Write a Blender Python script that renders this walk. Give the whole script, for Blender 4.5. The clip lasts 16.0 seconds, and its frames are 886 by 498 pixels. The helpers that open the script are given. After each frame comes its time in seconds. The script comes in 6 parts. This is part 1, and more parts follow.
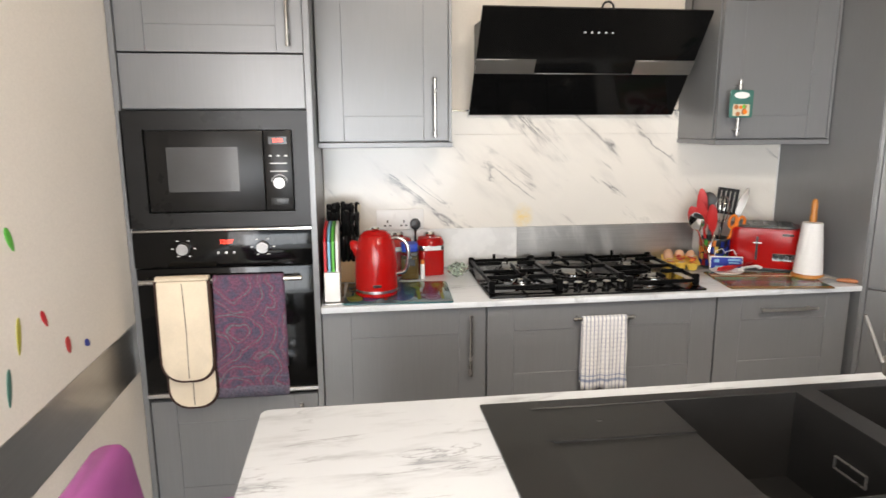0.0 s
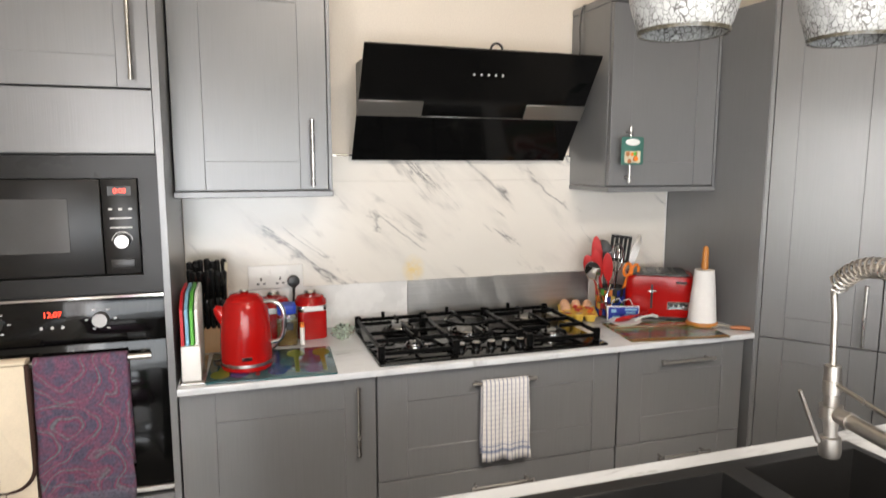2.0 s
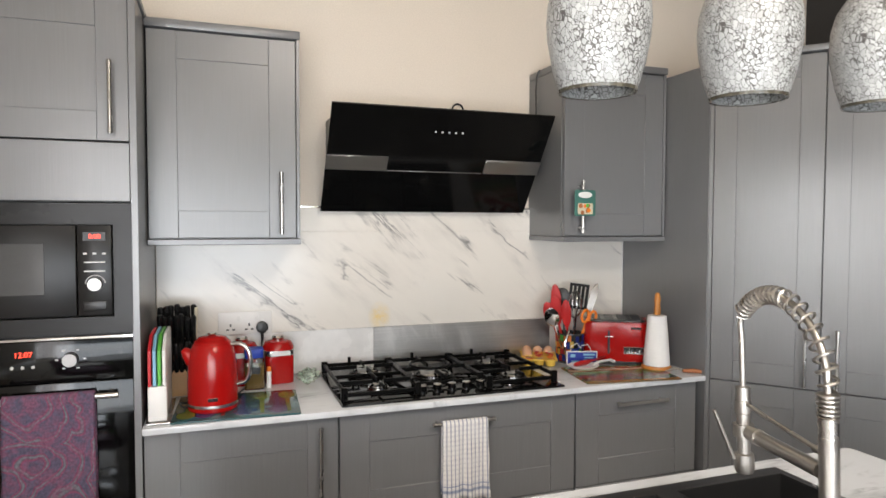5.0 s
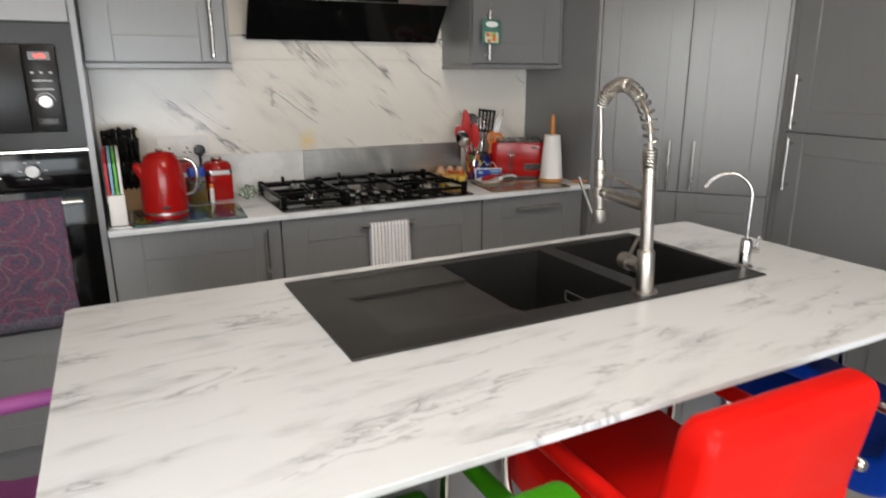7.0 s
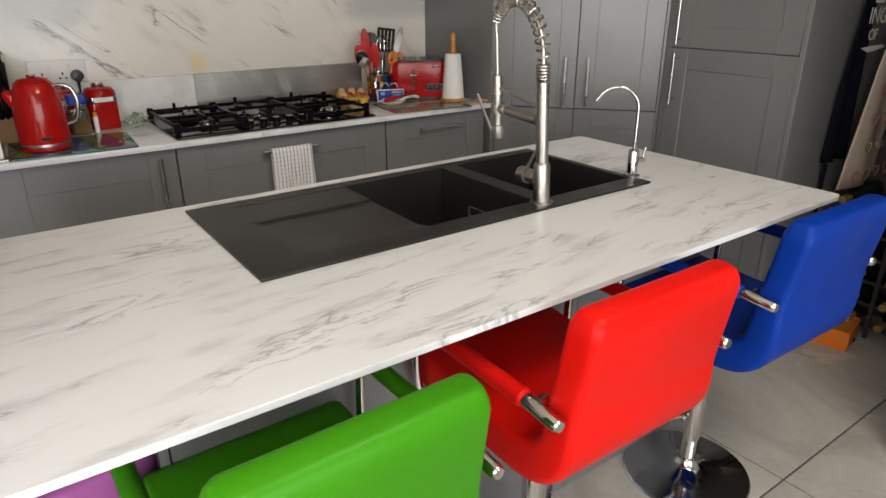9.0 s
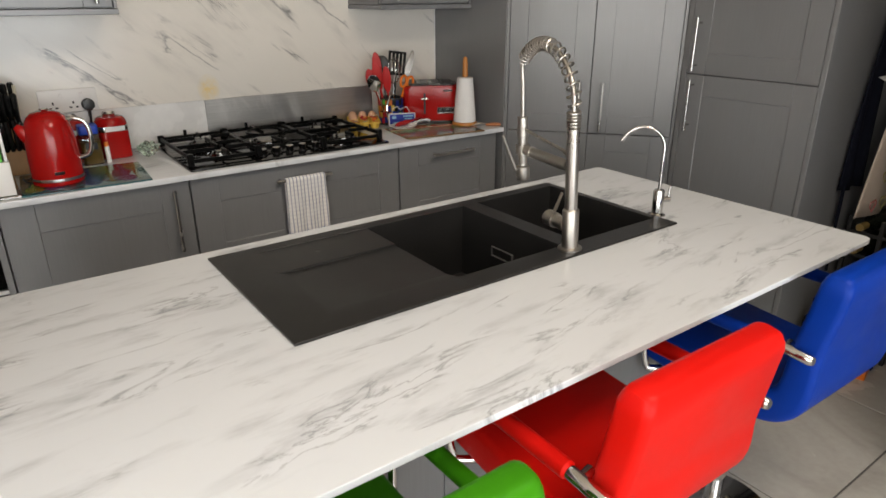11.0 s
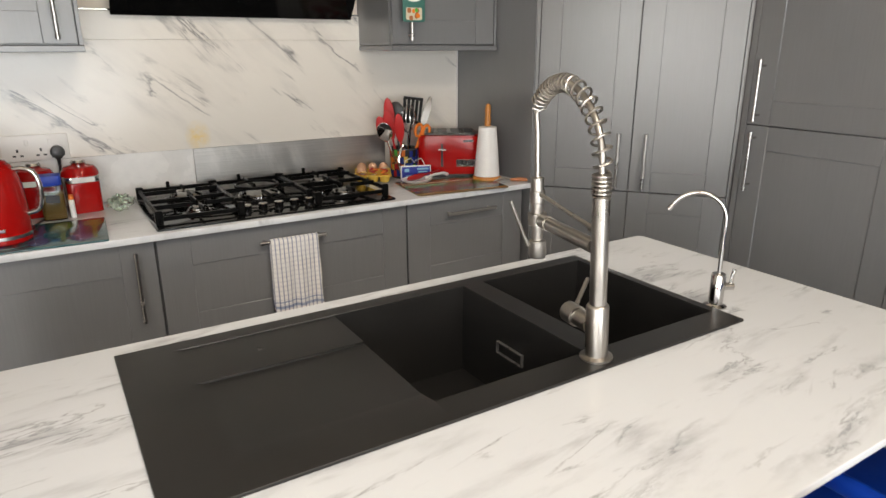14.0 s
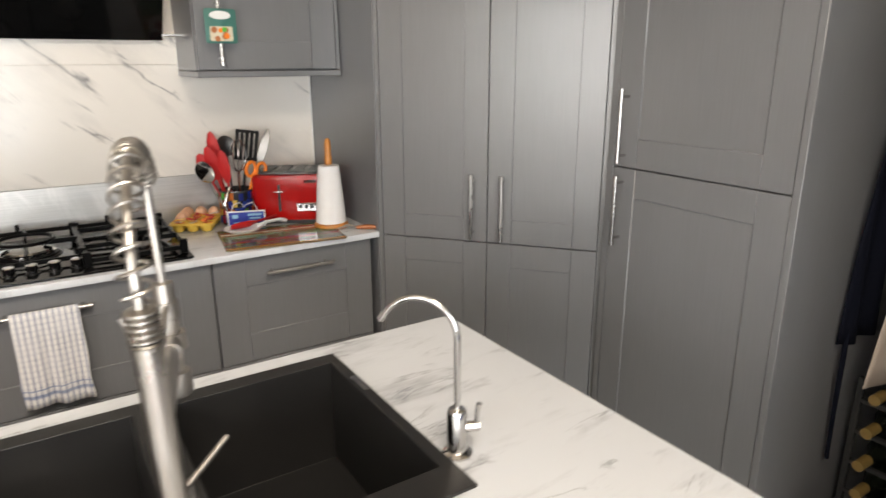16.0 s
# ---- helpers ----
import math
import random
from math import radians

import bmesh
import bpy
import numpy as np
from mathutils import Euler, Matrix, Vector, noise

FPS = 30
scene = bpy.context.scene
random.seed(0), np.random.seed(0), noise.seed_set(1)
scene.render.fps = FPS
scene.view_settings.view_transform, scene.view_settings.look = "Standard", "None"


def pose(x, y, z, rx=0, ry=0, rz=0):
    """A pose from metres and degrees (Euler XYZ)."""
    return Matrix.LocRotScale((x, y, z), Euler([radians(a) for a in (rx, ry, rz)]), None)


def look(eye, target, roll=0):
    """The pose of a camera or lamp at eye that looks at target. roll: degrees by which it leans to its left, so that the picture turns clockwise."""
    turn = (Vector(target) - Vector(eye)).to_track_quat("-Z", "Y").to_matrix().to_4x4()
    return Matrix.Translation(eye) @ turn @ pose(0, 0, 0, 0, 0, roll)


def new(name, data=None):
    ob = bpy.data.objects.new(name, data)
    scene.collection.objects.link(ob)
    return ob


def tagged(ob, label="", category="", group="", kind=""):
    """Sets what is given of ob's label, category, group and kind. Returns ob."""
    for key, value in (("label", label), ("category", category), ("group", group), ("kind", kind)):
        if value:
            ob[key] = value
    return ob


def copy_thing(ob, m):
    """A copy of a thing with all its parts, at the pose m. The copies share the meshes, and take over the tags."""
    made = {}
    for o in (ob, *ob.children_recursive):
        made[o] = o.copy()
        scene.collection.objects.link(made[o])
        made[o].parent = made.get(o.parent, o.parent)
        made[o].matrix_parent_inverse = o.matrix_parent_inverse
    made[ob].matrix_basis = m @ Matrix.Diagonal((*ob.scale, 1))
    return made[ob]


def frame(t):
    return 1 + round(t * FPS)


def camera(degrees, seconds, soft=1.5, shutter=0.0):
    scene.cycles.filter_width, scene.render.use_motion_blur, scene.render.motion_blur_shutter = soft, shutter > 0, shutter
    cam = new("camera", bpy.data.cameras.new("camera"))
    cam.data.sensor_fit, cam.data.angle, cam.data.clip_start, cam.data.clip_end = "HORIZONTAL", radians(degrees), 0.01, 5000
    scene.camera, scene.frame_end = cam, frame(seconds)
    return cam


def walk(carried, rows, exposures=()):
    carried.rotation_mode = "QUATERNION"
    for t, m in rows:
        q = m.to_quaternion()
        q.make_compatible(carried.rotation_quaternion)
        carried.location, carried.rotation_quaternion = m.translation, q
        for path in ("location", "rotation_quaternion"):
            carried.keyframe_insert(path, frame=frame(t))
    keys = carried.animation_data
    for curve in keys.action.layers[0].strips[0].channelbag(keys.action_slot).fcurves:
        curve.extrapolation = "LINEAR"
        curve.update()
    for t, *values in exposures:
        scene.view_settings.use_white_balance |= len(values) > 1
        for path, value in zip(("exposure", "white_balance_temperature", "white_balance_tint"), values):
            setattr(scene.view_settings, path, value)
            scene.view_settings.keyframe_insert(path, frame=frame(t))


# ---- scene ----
cam = camera(69.2, 16.0, 1.5, 0.4)
PATH = [
    (0, (1.329, 0.314, 1.534), (1.594, 2.258, 1.147), -0.2),
    (0.5, (1.384, 0.322, 1.52), (1.743, 2.253, 1.143), -0.1),
    (1, (1.404, 0.389, 1.515), (1.868, 2.298, 1.14), -0.1),
    (1.5, (1.393, 0.501, 1.534), (1.95, 2.387, 1.172), 0.0),
    (2, (1.383, 0.563, 1.558), (1.991, 2.449, 1.289), 0.1),
    (2.5, (1.398, 0.58, 1.586), (2.026, 2.476, 1.477), 0.1),
    (3, (1.409, 0.587, 1.596), (2.054, 2.48, 1.56), 0.2),
    (5.5, (1.412, 0.32, 1.493), (2.095, 2.196, 1.366), 0.1),
    (6, (1.337, 0.205, 1.466), (2.046, 2.065, 1.271), 0.1),
    (6.5, (1.284, 0.134, 1.438), (2.037, 1.959, 1.115), -0.3),
    (7, (1.248, 0.089, 1.417), (2.126, 1.808, 0.892), -0.2),
    (7.5, (1.245, 0.061, 1.392), (2.238, 1.68, 0.762), -0.1),
    (8, (1.255, 0.018, 1.389), (2.311, 1.574, 0.708), -0.2),
    (10.5, (1.203, 0.128, 1.478), (2.283, 1.624, 0.707), -0.1),
    (11, (1.215, 0.144, 1.5), (2.302, 1.653, 0.765), -0.2),
    (11.5, (1.239, 0.166, 1.511), (2.344, 1.692, 0.839), -0.1),
    (12, (1.301, 0.195, 1.509), (2.417, 1.731, 0.88), -0.1),
    (12.5, (1.381, 0.231, 1.499), (2.505, 1.773, 0.9), -0.1),
    (13, (1.432, 0.249, 1.48), (2.52, 1.817, 0.884), -0.0),
    (13.5, (1.477, 0.303, 1.462), (2.518, 1.9, 0.86), 0.0),
    (14, (1.542, 0.411, 1.452), (2.548, 2.033, 0.854), -0.1),
    (14.5, (1.644, 0.471, 1.438), (2.64, 2.1, 0.843), -0.3),
    (15, (1.805, 0.489, 1.454), (2.805, 2.113, 0.852), -0.3),
    (15.5, (2.032, 0.48, 1.48), (3.042, 2.102, 0.889), -0.2),
    (16, (2.252, 0.494, 1.491), (3.294, 2.106, 0.929), -0.2),
]
EXPOSURES = [(0, 0.60, 6800, 14), (2, 0.51, 6850, 14), (3, 0.31, 6900, 14), (5.5, 0.34, 6600, 13), (6.5, 0.19, 6550, 12), (7.5, -0.27, 6950, 13), (8, -0.28, 6950, 13), (10.5, -0.26, 6950, 13), (12, -0.08, 6980, 13), (14.5, 0.20, 6950, 13), (16, 0.45, 6950, 14)]
walk(cam, [(t, look(eye, target, roll)) for t, eye, target, roll in PATH], EXPOSURES)

# ---- light ----
world = bpy.data.worlds.new("sky")
scene.world = world
world.use_nodes = True
wn = world.node_tree
sky = wn.nodes.new("ShaderNodeTexSky")
sky.sky_type, sky.sun_disc = "NISHITA", False
sky.sun_elevation, sky.sun_rotation = radians(42), radians(200)
wn.links.new(sky.outputs[0], wn.nodes["Background"].inputs[0])
wn.nodes["Background"].inputs[1].default_value = 0.12

sun = new("sun", bpy.data.lights.new("sun", "SUN"))
sun.data.energy, sun.data.angle, sun.data.color = 1.0, radians(12), (1, 0.95, 0.88)
sun.matrix_world = look((0, -6, 8), (1.5, 6, -2.8))


# Area lamps added as fill light; their openings are assumed, out of view.
def fill_lamp(name, eye, target, w, h, power, colour):
    lamp = new(name, bpy.data.lights.new(name, "AREA"))
    lamp.data.shape, lamp.data.size, lamp.data.size_y = "RECTANGLE", w, h
    lamp.data.energy, lamp.data.color = power, colour
    lamp.matrix_world = look(eye, target)
    return lamp


# Added fill from the left, placed for the larder's sheen.
fill_lamp("fill_side", (0.60, -0.12, 1.52), (3.5, 2.0, 1.45), 1.3, 1.3, 28, (0.96, 0.975, 1.0))
# Added cool fill from behind the camera, kept low for the base units.
fill_lamp("fill_rear", (1.50, -2.14, 0.98), (1.70, 3, 0.45), 1.9, 1.6, 76, (0.83, 0.925, 1.0))
# Added warm fill from overhead, no skylight is known here.
fill_lamp("fill_roof", (2.25, -0.35, 2.96), (2.1, -0.1, 0), 1.1, 0.9, 44, (1.0, 0.925, 0.81))

# ---- materials ----


def mat(name, colour=(0.5, 0.5, 0.5), rough=0.5, metal=0.0):
    m = bpy.data.materials.new(name)
    m.use_nodes = True
    b = m.node_tree.nodes["Principled BSDF"]
    b.inputs["Base Color"].default_value = (*colour, 1)
    b.inputs["Roughness"].default_value = rough
    b.inputs["Metallic"].default_value = metal
    return m, m.node_tree, b


def nd(nt, kind, **kw):
    n = nt.nodes.new("ShaderNode" + kind)
    for k, v in kw.items():
        n.inputs[k.replace("_", " ")].default_value = v
    return n


def coords(nt, scale=(1, 1, 1), rot=(0, 0, 0), loc=(0, 0, 0)):
    c = nt.nodes.new("ShaderNodeTexCoord")
    m = nd(nt, "Mapping", Rotation=[radians(a) for a in rot])
    k = nd(nt, "Mapping", Scale=scale, Location=loc)
    nt.links.new(c.outputs["Object"], m.inputs[0])
    nt.links.new(m.outputs[0], k.inputs[0])
    return k.outputs[0]


def noise_of(nt, vec, scale, detail=4.0, rough=0.55, distort=0.0):
    n = nd(nt, "TexNoise", Scale=scale, Detail=detail, Roughness=rough, Distortion=distort)
    nt.links.new(vec, n.inputs["Vector"])
    return n.outputs["Fac"]


def ramp(nt, fac, stops):
    r = nt.nodes.new("ShaderNodeValToRGB")
    e = r.color_ramp.elements
    while len(e) < len(stops):
        e.new(0.5)
    for el, (p, c) in zip(e, stops):
        el.position = p
        el.color = (*c, 1) if len(c) == 3 else c
    nt.links.new(fac, r.inputs[0])
    return r.outputs[0]


def grey(v):
    return (v, v, v)


def mix(nt, fac, a, b, blend="MIX"):
    m = nt.nodes.new("ShaderNodeMix")
    m.data_type, m.blend_type = "RGBA", blend
    for s, v in ((0, fac), (6, a), (7, b)):
        if isinstance(v, (int, float)):
            m.inputs[s].default_value = v
        elif isinstance(v, tuple):
            m.inputs[s].default_value = (*v, 1)
        else:
            nt.links.new(v, m.inputs[s])
    return m.outputs[2]


def bump(nt, b, fac, strength=0.1, dist=0.002):
    n = nd(nt, "Bump", Strength=strength, Distance=dist)
    nt.links.new(fac, n.inputs["Height"])
    nt.links.new(n.outputs[0], b.inputs["Normal"])


def varied(name, colour, rough=0.5, metal=0.0, amount=0.12, scale=6.0, fine=90.0, relief=0.06, stretch=(1, 1, 1), rough_var=0.1, grain=0.35, spec=0.5):
    """A surface with soft blotches, fine grain and an uneven gloss."""
    m, nt, b = mat(name, colour, rough, metal)
    b.inputs["Specular IOR Level"].default_value = spec
    v = coords(nt)
    vs = coords(nt, stretch)
    big = noise_of(nt, v, scale)
    small = noise_of(nt, vs, fine, 3)
    dark = tuple(c * (1 - amount) for c in colour)
    lite = tuple(min(1, c * (1 + amount)) for c in colour)
    c1 = ramp(nt, big, [(0.2, dark), (0.8, lite)])
    c2 = mix(nt, grain, c1, mix(nt, 1.0, c1, ramp(nt, small, [(0.3, grey(0.78)), (0.7, grey(1.0))]), "MULTIPLY"))
    nt.links.new(c2, b.inputs["Base Color"])
    r = ramp(nt, big, [(0.2, grey(max(0.02, rough - rough_var))), (0.8, grey(min(1, rough + rough_var)))])
    nt.links.new(r, b.inputs["Roughness"])
    if relief:
        bump(nt, b, small, relief)
    return m


def marble(name, base, vein, rot, stretch, rough, seed, thin, patch, faint, strong, stain=None):
    """White laminate with soft grey streaks and a few sharp veins that run one way."""
    m, nt, b = mat(name, base, rough)
    wob = noise_of(nt, coords(nt, (1, 1, 1), rot, seed), 5.0, 3)
    v = coords(nt, stretch, rot, seed)
    iso = coords(nt, tuple(0.35 * q + 0.65 for q in stretch), rot, (seed[0] + 3.1, seed[1], seed[2] + 1.7))
    n1 = noise_of(nt, v, 1.0, 7, 0.60, 0.6)
    sub_ = nt.nodes.new("ShaderNodeMath")
    sub_.operation = "SUBTRACT"
    nt.links.new(n1, sub_.inputs[0])
    sub_.inputs[1].default_value = 0.5
    ab = nt.nodes.new("ShaderNodeMath")
    ab.operation = "ABSOLUTE"
    nt.links.new(sub_.outputs[0], ab.inputs[0])
    lines = ramp(nt, ab.outputs[0], [(0.0, grey(1)), (thin, grey(0.45)), (thin * 2.6, grey(0))])
    gate = noise_of(nt, iso, 2.6, 4, 0.5)
    where = ramp(nt, gate, [(patch, grey(0)), (patch + 0.10, grey(1))])
    v2 = coords(nt, tuple(q * 1.7 for q in stretch), rot, (7.3, 1.1, 4.2))
    n2 = noise_of(nt, v2, 1.0, 8, 0.62, 0.2)
    smoke = ramp(nt, n2, [(0.50, grey(0)), (0.72, grey(1))])
    gate2 = ramp(nt, gate, [(patch - 0.10, grey(0)), (patch + 0.10, grey(1))])
    fine = mix(nt, 1.0, lines, where, "MULTIPLY")
    haze = mix(nt, 1.0, smoke, gate2, "MULTIPLY")
    white = mix(nt, wob, tuple(c * 0.95 for c in base), base)
    c = mix(nt, haze, white, mix(nt, faint, white, vein))
    c = mix(nt, mix(nt, 1.0, fine, grey(strong), "MULTIPLY"), c, vein)
    if stain:
        gr = nt.nodes.new("ShaderNodeTexGradient")
        gr.gradient_type = "SPHERICAL"
        nt.links.new(coords(nt, (19, 19, 15), (0, 0, 0), (-19 * stain[0], -19 * stain[1], -15 * stain[2])), gr.inputs[0])
        ragged = ramp(nt, noise_of(nt, coords(nt), 42, 4), [(0.30, grey(0.1)), (0.62, grey(1))])
        spot = mix(nt, 1.0, ramp(nt, gr.outputs["Fac"], [(0.0, grey(0)), (0.75, grey(0.8))]), ragged, "MULTIPLY")
        c = mix(nt, spot, c, (0.80, 0.60, 0.22))
    nt.links.new(c, b.inputs["Base Color"])
    sm = noise_of(nt, coords(nt), 14, 4)
    nt.links.new(ramp(nt, sm, [(0.3, grey(rough * 0.8)), (0.7, grey(rough * 1.25))]), b.inputs["Roughness"])
    return m


def brushed(name, colour, rough, stretch, relief=0.08, var=0.12):
    m, nt, b = mat(name, colour, rough, 1.0)
    s = noise_of(nt, coords(nt, stretch), 1.0, 5, 0.6)
    big = noise_of(nt, coords(nt), 5, 5, 0.6)
    c = mix(nt, 0.5, ramp(nt, s, [(0.3, tuple(x * 0.82 for x in colour)), (0.7, colour)]), ramp(nt, big, [(0.3, tuple(x * 0.9 for x in colour)), (0.7, colour)]))
    nt.links.new(c, b.inputs["Base Color"])
    nt.links.new(ramp(nt, big, [(0.3, grey(max(0.05, rough - var))), (0.7, grey(rough + var))]), b.inputs["Roughness"])
    bump(nt, b, s, relief, 0.001)
    return m


def glow(name, colour, strength):
    m, nt, b = mat(name, (0.02, 0.0, 0.0), 0.4)
    b.inputs["Emission Color"].default_value = (*colour, 1)
    b.inputs["Emission Strength"].default_value = strength
    return m


M = {}
M["cab"] = varied("grey_woodgrain_paint", (0.164, 0.166, 0.171), 0.29, amount=0.06, scale=2.5, fine=1.0, relief=0.10, stretch=(260, 260, 7), rough_var=0.02, spec=0.86)
M["cab_in"] = varied("grey_cabinet_edge", (0.175, 0.175, 0.18), 0.42, amount=0.05, scale=3, fine=120)
M["plaster"] = varied("cream_painted_plaster", (0.80, 0.72, 0.62), 0.85, amount=0.03, scale=1.6, fine=160, relief=0.05)
M["white_wall"] = varied("white_painted_plaster", (0.88, 0.825, 0.75), 0.8, amount=0.03, scale=1.8, fine=160, relief=0.05)
# East wall: the alcove's shade is put into this dark tone, cutting bounce.
M["charcoal"] = varied("shade_dark_wall", (0.045, 0.043, 0.042), 0.85, amount=0.08, scale=2.0, fine=160, relief=0.05)
# Warm tint added so the unseen ceiling bounces warm light onto upper units.
M["ceiling"] = varied("warm_bounce_ceiling", (0.82, 0.71, 0.57), 0.9, amount=0.02, scale=1.5, fine=150, relief=0.04)
M["splash"] = marble("marble_splashback", (0.768, 0.735, 0.675), (0.19, 0.185, 0.185), (0, -41, 0), (1.3, 1.0, 6.5), 0.2, (0.9, 0, 0.35), 0.010, 0.525, 0.36, 0.95, (2.062, 3.062, 1.124))
M["top"] = marble("marble_worktop", (0.636, 0.658, 0.678), (0.17, 0.17, 0.185), (0, 0, -4), (2.9, 13.0, 1.0), 0.2, (0.2, 0.7, 0), 0.009, 0.505, 0.55, 0.6)
M["edge"] = varied("white_laminate", (0.82, 0.805, 0.78), 0.22, amount=0.02, scale=5, fine=80, relief=0.01, grain=0.05)
# Lower panel: smears plus cloudy white glare, both put into the colour.
M["smeared"] = varied("smeared_glare_panel", (0.74, 0.74, 0.73), 0.26, amount=0.09, scale=7, fine=25, relief=0.0, grain=0.3, rough_var=0.12)
M["steel"] = brushed("brushed_steel", (0.60, 0.59, 0.57), 0.34, (4, 4, 240), 0.06, 0.05)


def wiped_steel():
    """Brushed steel with pale dried smears from wiping."""
    m, nt, b = mat("wiped_brushed_steel", (0.5, 0.49, 0.47), 0.3, 1.0)
    s = noise_of(nt, coords(nt, (4, 4, 240)), 1.0, 5, 0.6)
    w1 = noise_of(nt, coords(nt, (1, 1, 0.32), (0, 14, 0), (0.3, 0, 0.7)), 8.0, 7, 0.66, 0.9)
    w2 = noise_of(nt, coords(nt), 3.2, 3)
    wisp = mix(nt, 1.0, ramp(nt, w1, [(0.48, grey(0)), (0.70, grey(1))]), ramp(nt, w2, [(0.40, grey(0)), (0.60, grey(1))]), "MULTIPLY")
    c = ramp(nt, s, [(0.3, (0.52, 0.51, 0.49)), (0.7, (0.64, 0.63, 0.61))])
    nt.links.new(mix(nt, wisp, c, (0.80, 0.78, 0.75)), b.inputs["Base Color"])
    nt.links.new(mix(nt, wisp, grey(0.36), grey(0.60)), b.inputs["Roughness"])
    bump(nt, b, s, 0.05, 0.001)
    return m


M["wiped_steel"] = wiped_steel()
M["dull_steel"] = brushed("dull_aluminium", (0.30, 0.29, 0.28), 0.38, (90, 90, 90), 0.04)
M["dark_polish"] = varied("dark_polished_metal", (0.21, 0.207, 0.20), 0.16, 1.0, amount=0.2, scale=30, fine=200, relief=0.0, rough_var=0.05)
M["satin"] = brushed("satin_nickel", (0.47, 0.445, 0.41), 0.33, (220, 220, 6), 0.05)
M["handle"] = brushed("satin_handle", (0.52, 0.505, 0.485), 0.27, (200, 200, 200), 0.03)
M["chrome"] = mat("polished_chrome", (0.56, 0.55, 0.54), 0.09, 1.0)[0]
M["granite"] = varied("black_granite_composite", (0.013, 0.0125, 0.012), 0.36, amount=0.2, scale=8, fine=900, relief=0.07, rough_var=0.06)
M["black_glass"] = varied("black_glass", (0.004, 0.004, 0.004), 0.08, amount=0.1, scale=5, fine=60, relief=0.0, rough_var=0.03)
M["black_glass"].node_tree.nodes["Principled BSDF"].inputs["Specular IOR Level"].default_value = 0.28
M["appliance"] = varied("black_enamel", (0.011, 0.0105, 0.010), 0.30, amount=0.15, scale=6, fine=300, relief=0.03, rough_var=0.08, spec=0.26)
M["dark_grey"] = varied("dark_grey_glass", (0.05, 0.05, 0.05), 0.2, amount=0.12, scale=7, fine=400, relief=0.0)
M["iron"] = varied("cast_iron", (0.004, 0.004, 0.004), 0.32, amount=0.3, scale=30, fine=400, relief=0.15, spec=0.09)
M["black_plastic"] = varied("black_plastic", (0.012, 0.012, 0.012), 0.35, amount=0.15, scale=20, fine=300, relief=0.04)
M["knife_black"] = varied("glossy_black_handle", (0.008, 0.008, 0.008), 0.22, amount=0.15, scale=20, fine=300, relief=0.0)
M["red_gloss"] = varied("red_enamel", (0.38, 0.006, 0.005), 0.16, amount=0.08, scale=8, fine=200, relief=0.0, rough_var=0.04, spec=0.36)
M["white"] = varied("white_plastic", (0.80, 0.79, 0.77), 0.35, amount=0.03, scale=12, fine=200, relief=0.02, grain=0.06)
M["paper"] = varied("white_kitchen_paper", (0.82, 0.81, 0.80), 0.9, amount=0.03, scale=20, fine=300, relief=0.25)
M["pine"] = varied("pale_wood", (0.46, 0.27, 0.12), 0.5, amount=0.25, scale=5, fine=1.0, relief=0.1, stretch=(120, 120, 12))
M["orange_wood"] = varied("varnished_orange_wood", (0.50, 0.19, 0.035), 0.35, amount=0.2, scale=12, fine=1.0, relief=0.08, stretch=(150, 150, 20))
M["led"] = glow("red_display", (1, 0.05, 0.02), 3.5)
M["led_white"] = mat("printed_white", (0.7, 0.7, 0.7), 0.5)[0]


def leather(name, colour):
    m, nt, b = mat(name, colour, 0.42)
    b.inputs["Specular IOR Level"].default_value = 0.14
    v = coords(nt)
    vor = nd(nt, "TexVoronoi", Scale=420.0)
    nt.links.new(v, vor.inputs["Vector"])
    big = noise_of(nt, v, 7, 4)
    nt.links.new(mix(nt, big, tuple(c * 0.86 for c in colour), tuple(min(1, c * 1.08) for c in colour)), b.inputs["Base Color"])
    nt.links.new(ramp(nt, big, [(0.3, grey(0.34)), (0.7, grey(0.50))]), b.inputs["Roughness"])
    crease = noise_of(nt, v, 22, 5)
    n1 = nd(nt, "Bump", Strength=0.12, Distance=0.001)
    nt.links.new(vor.outputs["Distance"], n1.inputs["Height"])
    n2 = nd(nt, "Bump", Strength=0.15, Distance=0.006)
    nt.links.new(crease, n2.inputs["Height"])
    nt.links.new(n1.outputs[0], n2.inputs["Normal"])
    nt.links.new(n2.outputs[0], b.inputs["Normal"])
    return m


M["l_red"] = leather("red_faux_leather", (0.62, 0.007, 0.004))
M["l_green"] = leather("green_faux_leather", (0.032, 0.21, 0.004))
M["l_blue"] = leather("blue_faux_leather", (0.0, 0.030, 0.27))
M["l_purple"] = leather("purple_faux_leather", (0.33, 0.09, 0.28))


